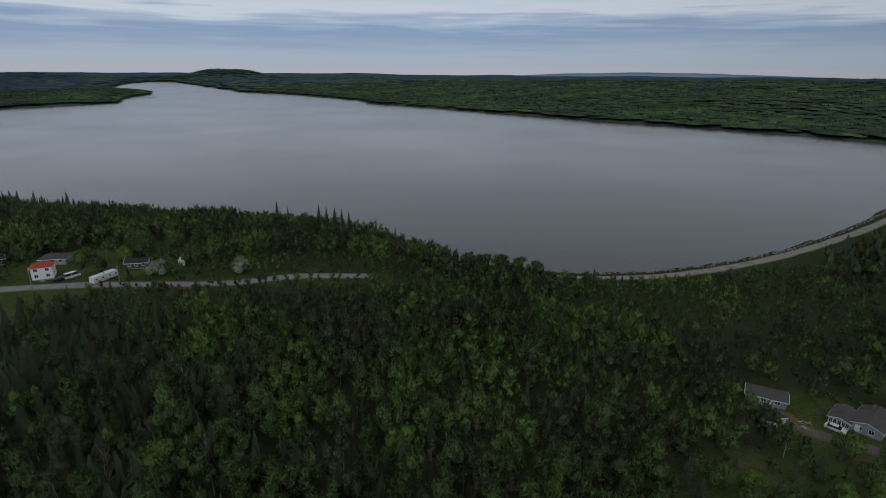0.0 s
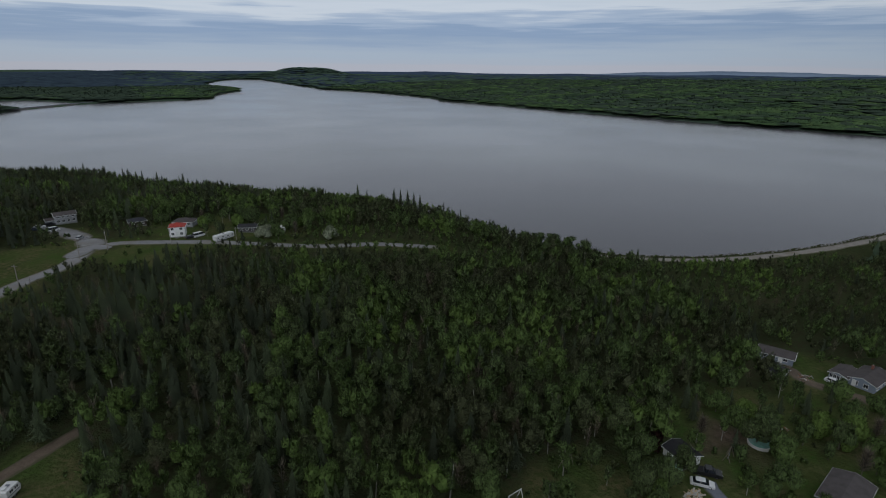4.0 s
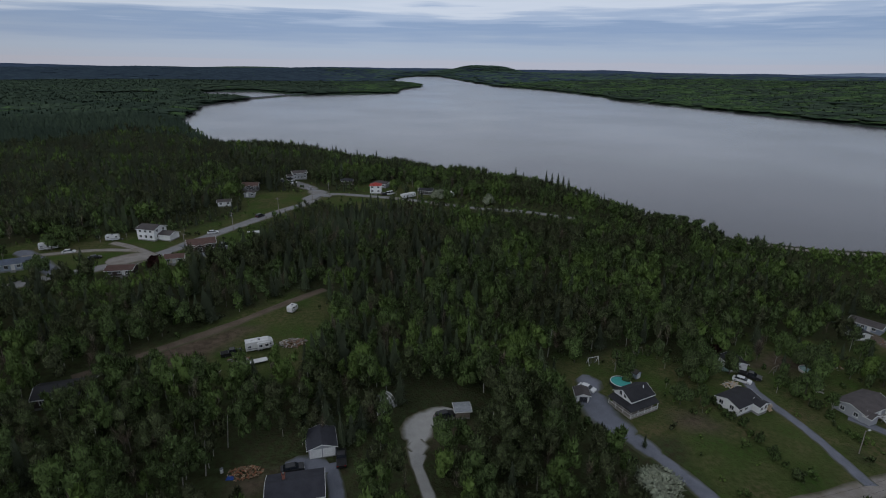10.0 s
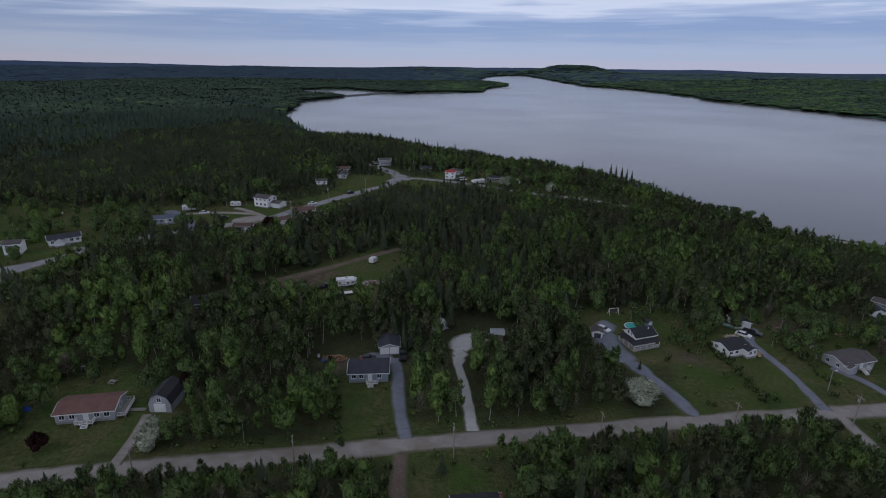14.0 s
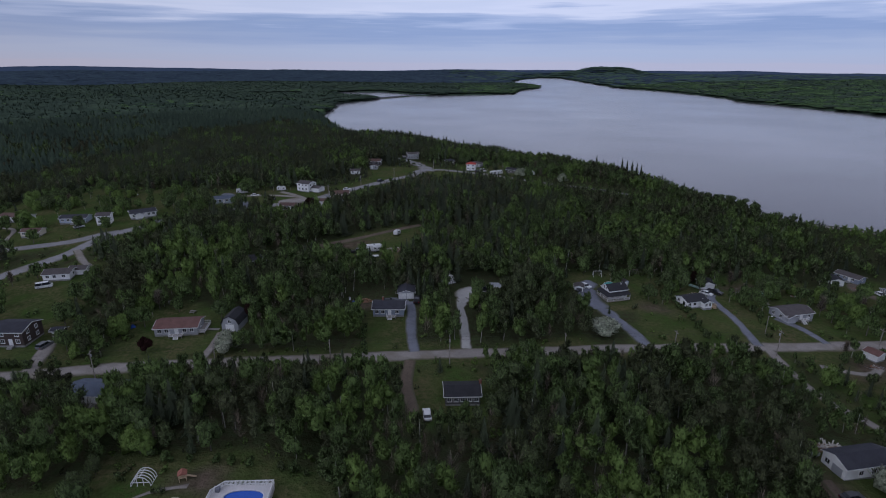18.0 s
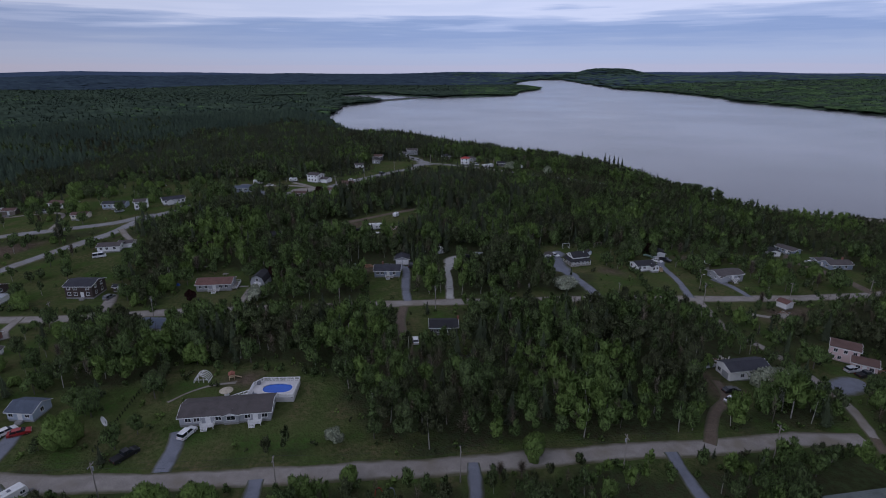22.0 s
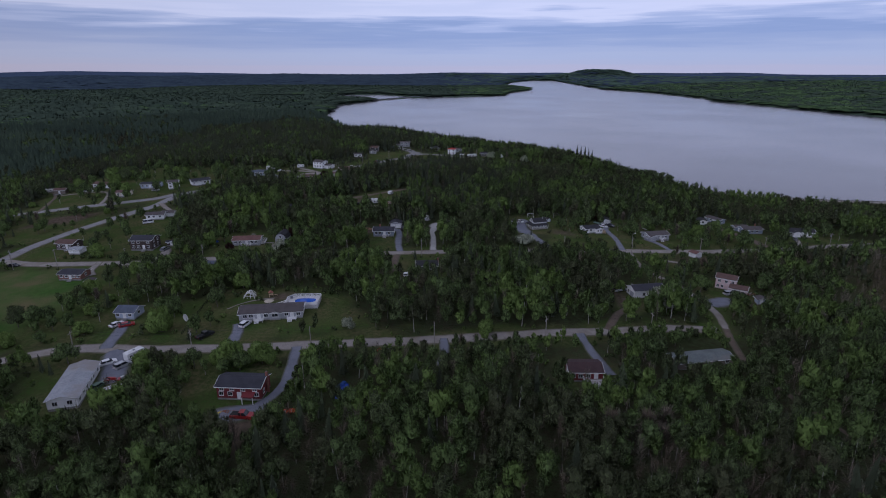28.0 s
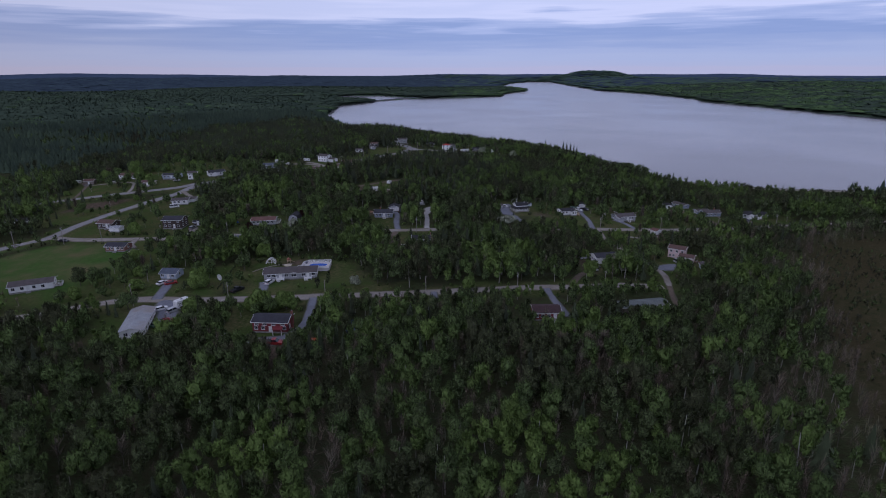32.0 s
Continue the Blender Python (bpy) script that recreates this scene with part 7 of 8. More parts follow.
part("frame", Geo().box(-3.7, 3.7, -0.9, -0.75, 0.45, 0.62).box(-3.7, 3.7, 0.75, 0.9, 0.45, 0.62).bar((3.7, 0, 0.55), (5.2, 0, 0.5), 0.06).box(4.9, 5.0, -0.05, 0.05, -0.05, 0.5), STRIPE, ob)
for s in (-1, 1):
    for e in (-1.2, -0.3):
        wheel_on(ob, e, s * 0.95, 0.31)
caravan(-36.4, 138.3, 10, 5.6, 2.5, 2.2, "white camper trailer on a roadside lawn")
caravan(-91.7, 140.4, 5, 5.0, 2.5, 2.2, "white travel trailer beside the tall white house")
caravan(-112.0, 132.4, 18, 6.2, 2.8, 2.3, "large white motorhome behind a blue bungalow")
caravan(-250.0, 92.0, 20, 5.0, 2.5, 2.2, "white camper at the end of a field track")
caravan(40.6, 202.6, 32, 9.5, 2.7, 2.4, "long white coach parked across from the red-roofed house")
caravan(-76.4, -132.6, 60, 5.4, 2.7, 2.2, "pale camper truck in the crowded yard")


def box_truck(x, y, turn, label):
    ob = thing("box_truck", x, y, turn, label, "truck")
    part("cargo_box", Geo().box(-3.0, 1.4, -1.1, 1.1, 0.8, 3.1), PLASTIC, ob)
    ca = part("cab", Geo().hull([(1.45, -1.0, 0.5), (3.2, -1.0, 0.5), (3.2, 1.0, 0.5), (1.45, 1.0, 0.5)], [(1.45, -0.95, 2.3), (2.5, -0.9, 2.3), (2.5, 0.9, 2.3), (1.45, 0.95, 2.3)]), PLASTIC, ob)
    part("windscreen", Geo().hull([(2.66, -0.85, 2.0), (3.02, -0.9, 1.2), (3.02, 0.9, 1.2), (2.66, 0.85, 2.0)], [(2.70, -0.85, 2.02), (3.06, -0.9, 1.22), (3.06, 0.9, 1.22), (2.70, 0.85, 2.02)]), GLASS, ca)
    part("chassis", Geo().box(-3.0, 3.0, -0.5, 0.5, 0.45, 0.8), STRIPE, ob)
    for e in (-1.8, 2.4):
        for s in (-1, 1):
            wheel_on(ob, e, s * 0.95, 0.42)


box_truck(67.2, 206.4, 70, "white box truck on a grassy clearing")


def boat(x, y, turn, L, mat, label):
    ob = thing("small_boat", x, y, turn, label, "boat")
    g = Geo()
    rings = [(-0.5, 0.85), (-0.2, 1.0), (0.15, 0.95), (0.38, 0.6), (0.5, 0.06)]
    pts = [[(k * L, -w * L * 0.2, 0.62), (k * L, -w * L * 0.12, 0.1), (k * L, w * L * 0.12, 0.1), (k * L, w * L * 0.2, 0.62)] for k, w in rings]
    g.loft([a + [(a[3][0], a[3][1] * 0.94, 0.65), (a[2][0], a[2][1] * 0.94, 0.16), (a[1][0], a[1][1] * 0.94, 0.16), (a[0][0], a[0][1] * 0.94, 0.65)] for a in pts])
    part("transom", Geo().box(-0.5 * L, -0.5 * L + 0.06, -0.16 * L, 0.16 * L, 0.14, 0.62), mat, ob)
    hull = part("hull", g, mat, ob)
    for k in (-0.25, 0.1):
        part("thwart", Geo().box(k * L - 0.14, k * L + 0.14, -0.17 * L, 0.17 * L, 0.42, 0.48), DECKING, ob)


boat(-12.4, 34.8, 12, 3.8, material("pale_green_hull", (0.42, 0.52, 0.40), 0.5), "pale green rowing boat upright on the grass")
boat(98.4, 15.2, -50, 4.6, material("mint_hull", (0.36, 0.52, 0.44), 0.5), "mint-coloured boat beside a garage")
boat(-25.4, -158.6, 10, 4.2, paint_of("orange", COLOURS["orange"]), "orange and white runabout on a gravel yard")
boat(-74.6, -147.8, 40, 4.4, PLASTIC, "white runabout in the crowded yard")

# ---- pools ----
POOL_WATER = material("turquoise_pool_water", (0.10, 0.42, 0.38), 0.08, dark=(0.08, 0.36, 0.33), scale=0.4, bump=0.05, bump_scale=3)
BLUE_WATER = material("blue_pool_water", (0.03, 0.11, 0.50), 0.08, dark=(0.025, 0.095, 0.44), scale=0.4, bump=0.05, bump_scale=3)
POOL_WALL = material("dark_pool_wall", (0.05, 0.055, 0.06), 0.6)


def round_pool(x, y, r, water, wall, label, high=1.2):
    ob = thing("round_pool", x, y, 0, label, "pool")
    n = 28
    ring = [(math.cos(6.28318 * i / n), math.sin(6.28318 * i / n)) for i in range(n)]
    g, rim = Geo().band(r - 0.06, r, -0.4, high, n), Geo().band(r - 0.14, r + 0.06, high, high + 0.06, n)
    part("wall", g, wall, ob)
    part("rim", rim, TRIM, ob)
    part("water_surface", Geo().tube(0, 0, -0.2, high - 0.15, r - 0.07, n=n), water, ob)
    for i in range(0, n, 4):
        part("upright", Geo().box(ring[i][0] * (r + 0.08) - 0.05, ring[i][0] * (r + 0.08) + 0.05, ring[i][1] * (r + 0.08) - 0.05, ring[i][1] * (r + 0.08) + 0.05, -0.3, high), wall, ob)
    part("ladder", Geo().bar((r + 0.25, -0.2, -0.1), (r, -0.2, high + 0.5), 0.03).bar((r + 0.25, 0.2, -0.1), (r, 0.2, high + 0.5), 0.03).bar((r + 0.2, -0.2, 0.4), (r + 0.2, 0.2, 0.4), 0.03).bar((r + 0.1, -0.2, 0.8), (r + 0.1, 0.2, 0.8), 0.03), TRIM, ob)


round_pool(65.0, 11.2, 2.6, POOL_WATER, POOL_WALL, "round above-ground pool with turquoise water and a dark wall")
round_pool(124.8, 12.0, 2.5, material("pale_green_pool_water", (0.22, 0.42, 0.36), 0.1), PLASTIC, "shallow round pool with pale green water", 0.8)

ob = thing("pool_deck", -36.0, -96.9, 2, "white pool deck with railings and an oval blue pool", "deck")
DECK_WHITE = material("pale_painted_deck", (0.58, 0.56, 0.55), 0.7, dark=(0.47, 0.455, 0.45), scale=0.6, wave=0.4, wave_axis="X", wave_scale=3.5)
oval = [(0.7 + 3.7 * math.copysign(abs(math.cos(t)) ** 0.75, math.cos(t)), 0.35 + 2.1 * math.copysign(abs(math.sin(t)) ** 0.75, math.sin(t))) for t in np.linspace(0, 6.28318, 33)[:-1]]
bor = []
for a, b in oval:
    k = min((5.6 - 0.0) / max(abs(a), 1e-6) if abs(a) > 1e-6 else 9e9, 3.9 / max(abs(b), 1e-6))
    bor.append((a * k, b * k))
dk = Geo()
m = len(oval)
for i in range(m):
    j = (i + 1) % m
    part("deck_panel", Geo().hull([(*oval[i], 1.06), (*bor[i], 1.06), (*bor[j], 1.06), (*oval[j], 1.06)], [(*oval[i], 1.2), (*bor[i], 1.2), (*bor[j], 1.2), (*oval[j], 1.2)]), DECK_WHITE, ob)
for a, b in ((5.6, 3.9), (-5.6, 3.9), (-5.6, -3.9), (5.6, -3.9)):
    near_b = sorted(bor, key=lambda q: math.hypot(q[0] - a, q[1] - b))[:2]
    if near_b[0] != (a, b):
        part("deck_panel", Geo().hull([(a, b, 1.06), (*near_b[0], 1.06), (*near_b[1], 1.06)], [(a, b, 1.2), (*near_b[0], 1.2), (*near_b[1], 1.2)]), DECK_WHITE, ob)
lin = Geo()
for i in range(m):
    j = (i + 1) % m
    lin.hull([(*oval[i], -0.2), (oval[i][0] * 1.03, oval[i][1] * 1.03, -0.2), (oval[j][0] * 1.03, oval[j][1] * 1.03, -0.2), (*oval[j], -0.2)], [(*oval[i], 1.24), (oval[i][0] * 1.03, oval[i][1] * 1.03, 1.24), (oval[j][0] * 1.03, oval[j][1] * 1.03, 1.24), (*oval[j], 1.24)])
part("pool_rim", lin, TRIM, ob)
part("pool_water", Geo().hull([(*q, -0.2) for q in oval], [(*q, 1.02) for q in oval]), BLUE_WATER, ob)
part("skirt", Geo().box(-5.6, 5.6, -3.95, -3.85, -0.6, 1.06).box(5.55, 5.65, -3.9, 3.9, -0.6, 1.06).box(-5.65, -5.55, -3.9, 3.9, -0.6, 1.06).box(-5.6, 5.6, 3.85, 3.95, -0.6, 1.06), DECK_WHITE, ob)
for (x0, y0), (x1, y1) in (((-3.6, 3.9), (5.6, 3.9)), ((5.6, -3.9), (5.6, 3.9)), ((-5.6, -3.9), (5.6, -3.9)), ((-5.6, -3.9), (-5.6, 1.6)), ((-5.6, 1.6), (-3.6, 3.9))):
    r = Geo().bar((x0, y0, 2.15), (x1, y1, 2.15), 0.06).bar((x0, y0, 1.4), (x1, y1, 1.4), 0.05)
    n = max(2, int(math.hypot(x1 - x0, y1 - y0) / 0.24))
    for i in range(n + 1):
        px, py = x0 + (x1 - x0) * i / n, y0 + (y1 - y0) * i / n
        w = 0.09 if i % 8 == 0 else 0.045
        r.box(px - w, px + w, py - w, py + w, 1.2, 2.2)
    part("railing", r, TRIM, ob)
ra = Geo().hull([(-5.6, -3.0, 1.0), (-5.6, -1.6, 1.0), (-10.4, -2.6, -0.1), (-10.4, -4.0, -0.1)], [(-5.6, -3.0, 1.16), (-5.6, -1.6, 1.16), (-10.4, -2.6, 0.06), (-10.4, -4.0, 0.06)])
for s, e in (((-5.6, -3.0), (-10.4, -4.0)), ((-5.6, -1.6), (-10.4, -2.6))):
    ra.bar((*s, 2.1), (*e, 1.0), 0.06)
    for i in range(17):
        k = i / 16
        ra.box(s[0] + (e[0] - s[0]) * k - 0.04, s[0] + (e[0] - s[0]) * k + 0.04, s[1] + (e[1] - s[1]) * k - 0.04, s[1] + (e[1] - s[1]) * k + 0.04, 1.0 - 1.05 * k, 2.1 - 1.1 * k)
part("ramp", ra, TRIM, ob)
part("lounge_chair", Geo().box(-4.6, -3.8, -2.9, -2.2, 1.2, 1.6).box(-4.6, -4.45, -2.9, -2.2, 1.6, 2.0), STRIPE, ob)
part("pump_box", Geo().box(-4.9, -4.1, 2.0, 2.8, 1.2, 2.0), STRIPE, ob)

ob = thing("patio_umbrella", -47.4, -98.6, 0, "beige patio umbrella over a round table", "umbrella")
part("pole", Geo().tube(0, 0, 0, 2.5, 0.04), TRIM, ob)
cn = Geo()
for i in range(10):
    a, b = 6.28318 * i / 10, 6.28318 * (i + 1) / 10
    p, q = (math.cos(a) * 1.7, math.sin(a) * 1.7, 1.95), (math.cos(b) * 1.7, math.sin(b) * 1.7, 1.95)
    cn.hull([p, q, (0, 0, 2.5)], [(p[0], p[1], p[2] + 0.04), (q[0], q[1], q[2] + 0.04), (0, 0, 2.54)])
part("canopy", cn, material("beige_canvas", (0.50, 0.44, 0.34), 0.9), ob)
part("tabletop", Geo().tube(0, 0, 0.70, 0.75, 0.65, n=12), TRIM, ob)
part("base", Geo().tube(0, 0, -0.05, 0.12, 0.3, n=10), CONCRETE, ob)

ob = thing("greenhouse", -56.7, -90.6, 3, "small arched greenhouse with white ribs on the lawn", "greenhouse")
arc = [(math.cos(radians(a)) * 1.9, math.sin(radians(a)) * 2.1) for a in range(0, 181, 18)]
for yy in (-1.4, -0.7, 0.0, 0.7, 1.4):
    rb = Geo()
    for (a, b), (c, d) in zip(arc[:-1], arc[1:]):
        rb.bar((a, yy, b), (c, yy, d), 0.06)
    part("rib", rb, TRIM, ob)
part("end_frame", Geo().bar((-0.6, -1.4, -0.1), (-0.6, -1.4, 2.0), 0.05).bar((0.6, -1.4, -0.1), (0.6, -1.4, 2.0), 0.05).bar((-1.8, -1.4, 0.9), (1.8, -1.4, 0.9), 0.05).bar((0, -1.4, 2.1), (0, 1.4, 2.1), 0.05).bar((-1.9, -1.4, 0.05), (-1.9, 1.4, 0.05), 0.05).bar((1.9, -1.4, 0.05), (1.9, 1.4, 0.05), 0.05), TRIM, ob)

ob = thing("play_house", -49.2, -90.2, 20, "wooden climbing frame with a roof on bare soil", "playset")
for a, b in ((-0.8, -0.8), (0.8, -0.8), (-0.8, 0.8), (0.8, 0.8)):
    part("post", Geo().box(a - 0.06, a + 0.06, b - 0.06, b + 0.06, -0.2, 2.3), NEW_WOOD, ob)
part("platform", Geo().box(-0.9, 0.9, -0.9, 0.9, 1.1, 1.2), NEW_WOOD, ob)
part("roof", Geo().hull([(-1.1, -1.0, 2.2), (1.1, -1.0, 2.2), (0, -1.0, 3.0)], [(-1.1, 1.0, 2.2), (1.1, 1.0, 2.2), (0, 1.0, 3.0)]), material("faded_red_cloth", (0.35, 0.14, 0.10), 0.9), ob)
ob.scale = (0.8, 0.8, 0.72)
part("slide", Geo().hull([(0.9, -0.3, 1.15), (0.9, 0.3, 1.15), (3.0, 0.3, 0.1), (3.0, -0.3, 0.1)], [(0.9, -0.3, 1.25), (0.9, 0.3, 1.25), (3.0, 0.3, 0.2), (3.0, -0.3, 0.2)]), NEW_WOOD, ob)


def swing_set(x, y, turn, label, mat=None):
    ob = thing("swing_set", x, y, turn, label, "swing")
    mat = mat or TRIM
    part("beam", Geo().bar((-1.7, 0, 2.2), (1.7, 0, 2.2), 0.06), mat, ob)
    for a in (-1.6, 1.6):
        for b in (-0.8, 0.8):
            part("leg", Geo().bar((a, b, -0.1), (a, 0, 2.2), 0.05), mat, ob)
    for a in (-0.6, 0.6):
        sw = part("seat", Geo().box(a - 0.22, a + 0.22, -0.1, 0.1, 0.5, 0.55), STRIPE, ob)
        part("rope", Geo().bar((a - 0.2, 0, 0.55), (a - 0.2, 0, 2.2), 0.015).bar((a + 0.2, 0, 0.55), (a + 0.2, 0, 2.2), 0.015), STRIPE, sw)


swing_set(62.7, 22.0, 8, "white swing set at the edge of the trees")
swing_set(78.4, 25.4, 15, "weathered wooden swing frame by the trees", OLD_WOOD)
swing_set(113.2, 12.0, 20, "rust-brown swing frame on the lawn", OLD_WOOD)


def trampoline(x, y, r, label):
    ob = thing("trampoline", x, y, 0, label, "trampoline")
    part("mat", Geo().tube(0, 0, 0.75, 0.79, r - 0.25, n=20), POOL_WALL, ob)
    n = 20
    g = Geo()
    for i in range(n):
        a, b = 6.28318 * i / n, 6.28318 * (i + 1) / n
        g.bar((math.cos(a) * r, math.sin(a) * r, 0.8), (math.cos(b) * r, math.sin(b) * r, 0.8), 0.09)
    part("pad_ring", g, material("pale_pad", (0.45, 0.48, 0.48), 0.7), ob)
    for i in range(6):
        a = 6.28318 * i / 6
        part("leg", Geo().bar((math.cos(a) * r, math.sin(a) * r, -0.1), (math.cos(a) * r, math.sin(a) * r, 0.8), 0.04), STRIPE, ob)


trampoline(128.4, 18.2, 1.9, "round black trampoline with a pale ring")

# ---- heaps and yard clutter ----
SCRAP = [material("scrap_" + n, c, 0.8, scale=2) for n, c in (("pale", (0.55, 0.52, 0.47)), ("grey", (0.28, 0.28, 0.28)), ("brown", (0.24, 0.16, 0.10)), ("rust", (0.30, 0.13, 0.07)))]


def heap(name, x, y, wide, deep, high, n, label, long=1.4, seed=1, mats=SCRAP, category="heap", piece="plank"):
    """A tumbled heap of boards and oddments, each a piece of its own."""
    ob = thing(name, x, y, 0, label, category)
    r = random.Random(seed)
    shapes = []
    for m in mats:
        for _ in range(2):
            l, w, t = long * r.uniform(0.6, 1.2), r.uniform(0.10, 0.32), r.uniform(0.05, 0.14)
            shapes.append(Geo().box(-l / 2, l / 2, -w / 2, w / 2, -t / 2, t / 2).mesh(piece, m))
    for i in range(n):
        q = new(piece, shapes[i % len(shapes)])
        q.parent = ob
        k = math.sqrt(r.random())
        a = r.uniform(0, 6.283)
        q.location = (math.cos(a) * k * wide / 2, math.sin(a) * k * deep / 2, 0.1 + high * (1 - k) * r.random())
        q.rotation_euler = (r.uniform(-0.3, 0.3), r.uniform(-0.5, 0.5), r.uniform(0, 6.283))
    return ob


heap("scrap_heap", -17.6, 44.8, 7.5, 5.0, 1.5, 150, "sprawling heap of pale boards and scrap", 1.6, 2)
heap("scrap_heap", -31.5, 38.6, 6.0, 2.6, 0.6, 40, "weathered boards and oddments beside a caravan", 1.1, 21)
heap("lumber_stack", 95.2, 7.4, 4.4, 2.4, 0.7, 36, "loose stack of fresh lumber beside a garage", 2.6, 3, [NEW_WOOD, SCRAP[0]], "lumber")
heap("firewood_heap", -25.4, -4.4, 7.0, 4.0, 1.0, 160, "spread heap of split firewood on bare soil", 0.55, 4, [NEW_WOOD, SCRAP[2], SCRAP[3]], "firewood", "log")
heap("log_stack", 87.0, -77.6, 8.0, 2.6, 0.7, 46, "stack of peeled logs beside the workshop", 3.4, 5, [SCRAP[0], SCRAP[2]], "logs", "log")
heap("scrap_heap", -40.6, -158.4, 4.0, 2.0, 0.5, 24, "dark yard clutter before the red house", 0.9, 6, [SCRAP[1], SCRAP[3]])
heap("scrap_heap", 136.0, 13.0, 4.0, 2.4, 0.5, 20, "scattered pale clutter on the lawn", 1.0, 7)
heap("scrap_heap", 169.5, 25.5, 6.0, 4.0, 0.6, 40, "scattered boards and clutter by a dirt drive", 1.2, 8)
heap("scrap_heap", 131.5, -77.8, 5.0, 2.2, 0.8, 34, "pile of pale boards beside the pink house", 2.0, 9)
heap("scrap_heap", -38.0, 32.6, 5.0, 2.5, 0.5, 26, "fallen poles and boards at the clearing's edge", 2.4, 10)
heap("scrap_heap", 127.0, -39.5, 6.0, 2.5, 0.5, 26, "low clutter around the small barn", 1.2, 12)
heap("scrap_heap", 118.4, 2.0, 2.4, 1.2, 0.5, 12, "white garden clutter on the lawn", 0.8, 13, [SCRAP[0]])
heap("scrap_heap", -154.0, -37.0, 7.0, 3.5, 0.7, 44, "scattered pale clutter in a brown cottage's yard", 1.1, 15)
heap("scrap_heap", -80.0, -69.5, 6.0, 3.0, 0.5, 26, "clutter behind the white bungalow", 1.2, 14)

ob = thing("pool_hut", 71.2, 14.2, 20, "small grey-green plastic play hut beside the pool", "hut")
gable_block(ob, 0, 0, 1.9, 1.7, 1.6, PALE_BLUE, GREY_ROOF, 0.8, "y", over=0.2, trim=False, sink=0.3)
door_on(ob, 0, -0.85, 0.1, 0, None, 0.7, 1.3)
ob = thing("satellite_dish", -63.6, -112.4, -30, "large pale satellite dish on a post", "dish")
ob.matrix_world = pose(-71.2, -109.9, lift(-71.2, -109.9), 0, 0, -30)
part("post", Geo().tube(0, 0, -0.3, 1.4, 0.07), STRIPE, ob)
ds = Geo().loft([[(math.cos(0.5236 * i) * q, y, 1.6 + math.sin(0.5236 * i) * q) for i in range(12)] for q, y in ((0.02, 0.16), (0.75, 0.03), (1.3, -0.24), (1.3, -0.30), (0.75, -0.03), (0.02, 0.10))])
part("reflector", ds, PLASTIC, ob)
ob = thing("tractor", -77.0, -144.8, 20, "red compact tractor in the crowded yard", "tractor")
RED_STEEL = paint_of("red", COLOURS["red"])
part("hood", Geo().hull([(0.2, -0.4, 0.7), (1.6, -0.35, 0.7), (1.6, 0.35, 0.7), (0.2, 0.4, 0.7)], [(0.2, -0.38, 1.35), (1.55, -0.3, 1.2), (1.55, 0.3, 1.2), (0.2, 0.38, 1.35)]), RED_STEEL, ob)
part("mudguard", Geo().box(-1.1, 0.1, -0.9, -0.45, 1.0, 1.15).box(-1.1, 0.1, 0.45, 0.9, 1.0, 1.15), RED_STEEL, ob)
part("seat", Geo().box(-0.8, -0.3, -0.25, 0.25, 0.9, 1.05).box(-0.85, -0.75, -0.25, 0.25, 1.05, 1.5), STRIPE, ob)
part("loader", Geo().bar((0.2, -0.5, 1.0), (2.1, -0.5, 0.5), 0.06).bar((0.2, 0.5, 1.0), (2.1, 0.5, 0.5), 0.06).box(2.0, 2.5, -0.8, 0.8, 0.1, 0.6), RED_STEEL, ob)
for s in (-1, 1):
    wheel_on(ob, -0.6, s * 0.7, 0.62, 0.3)
    wheel_on(ob, 1.3, s * 0.6, 0.36)
ob = thing("tarpaulin_pool", -13.8, -151.0, 8, "bright blue covered pool among trees", "pool")
part("cover", Geo().hull([(-1.7, -3.2, 0.9), (1.7, -3.2, 0.9), (1.7, 3.2, 0.9), (-1.7, 3.2, 0.9)], [(-1.5, -3.0, 1.0), (1.5, -3.0, 1.0), (1.5, 3.0, 1.0), (-1.5, 3.0, 1.0)]), material("bright_blue_tarpaulin", (0.03, 0.07, 0.42), 0.5, scale=0.6, bump=0.5, bump_scale=3), ob)
part("wall", Geo().box(-1.7, 1.7, -3.2, 3.2, -0.4, 0.9), POOL_WALL, ob)
part("ladder", Geo().bar((-2.0, -1.0, -0.1), (-1.7, -1.0, 1.5), 0.04).bar((-2.0, -0.5, -0.1), (-1.7, -0.5, 1.5), 0.04).bar((-1.85, -1.0, 0.7), (-1.85, -0.5, 0.7), 0.04), TRIM, ob)
for x in (-6.0, -3.6):
    ob = thing("red_garden_arch", x, -131.0, 10, "red metal garden arch at the end of a drive", "arch", "garden arches")
    g = Geo()
    ar = [(math.cos(radians(a)) * 0.7, 0.6 + math.sin(radians(a)) * 1.2) for a in range(0, 181, 20)]
    for (a, b), (c, d) in zip(ar[:-1], ar[1:]):
        g.bar((a, 0, b), (c, 0, d), 0.08)
    part("hoop", g, RED_STEEL if x < -5 else STRIPE, ob)
    part("leg", Geo().bar((-0.7, 0, -0.1), (-0.7, 0, 0.6), 0.08), RED_STEEL if x < -5 else STRIPE, ob)
    part("leg", Geo().bar((0.7, 0, -0.1), (0.7, 0, 0.6), 0.08), RED_STEEL if x < -5 else STRIPE, ob)

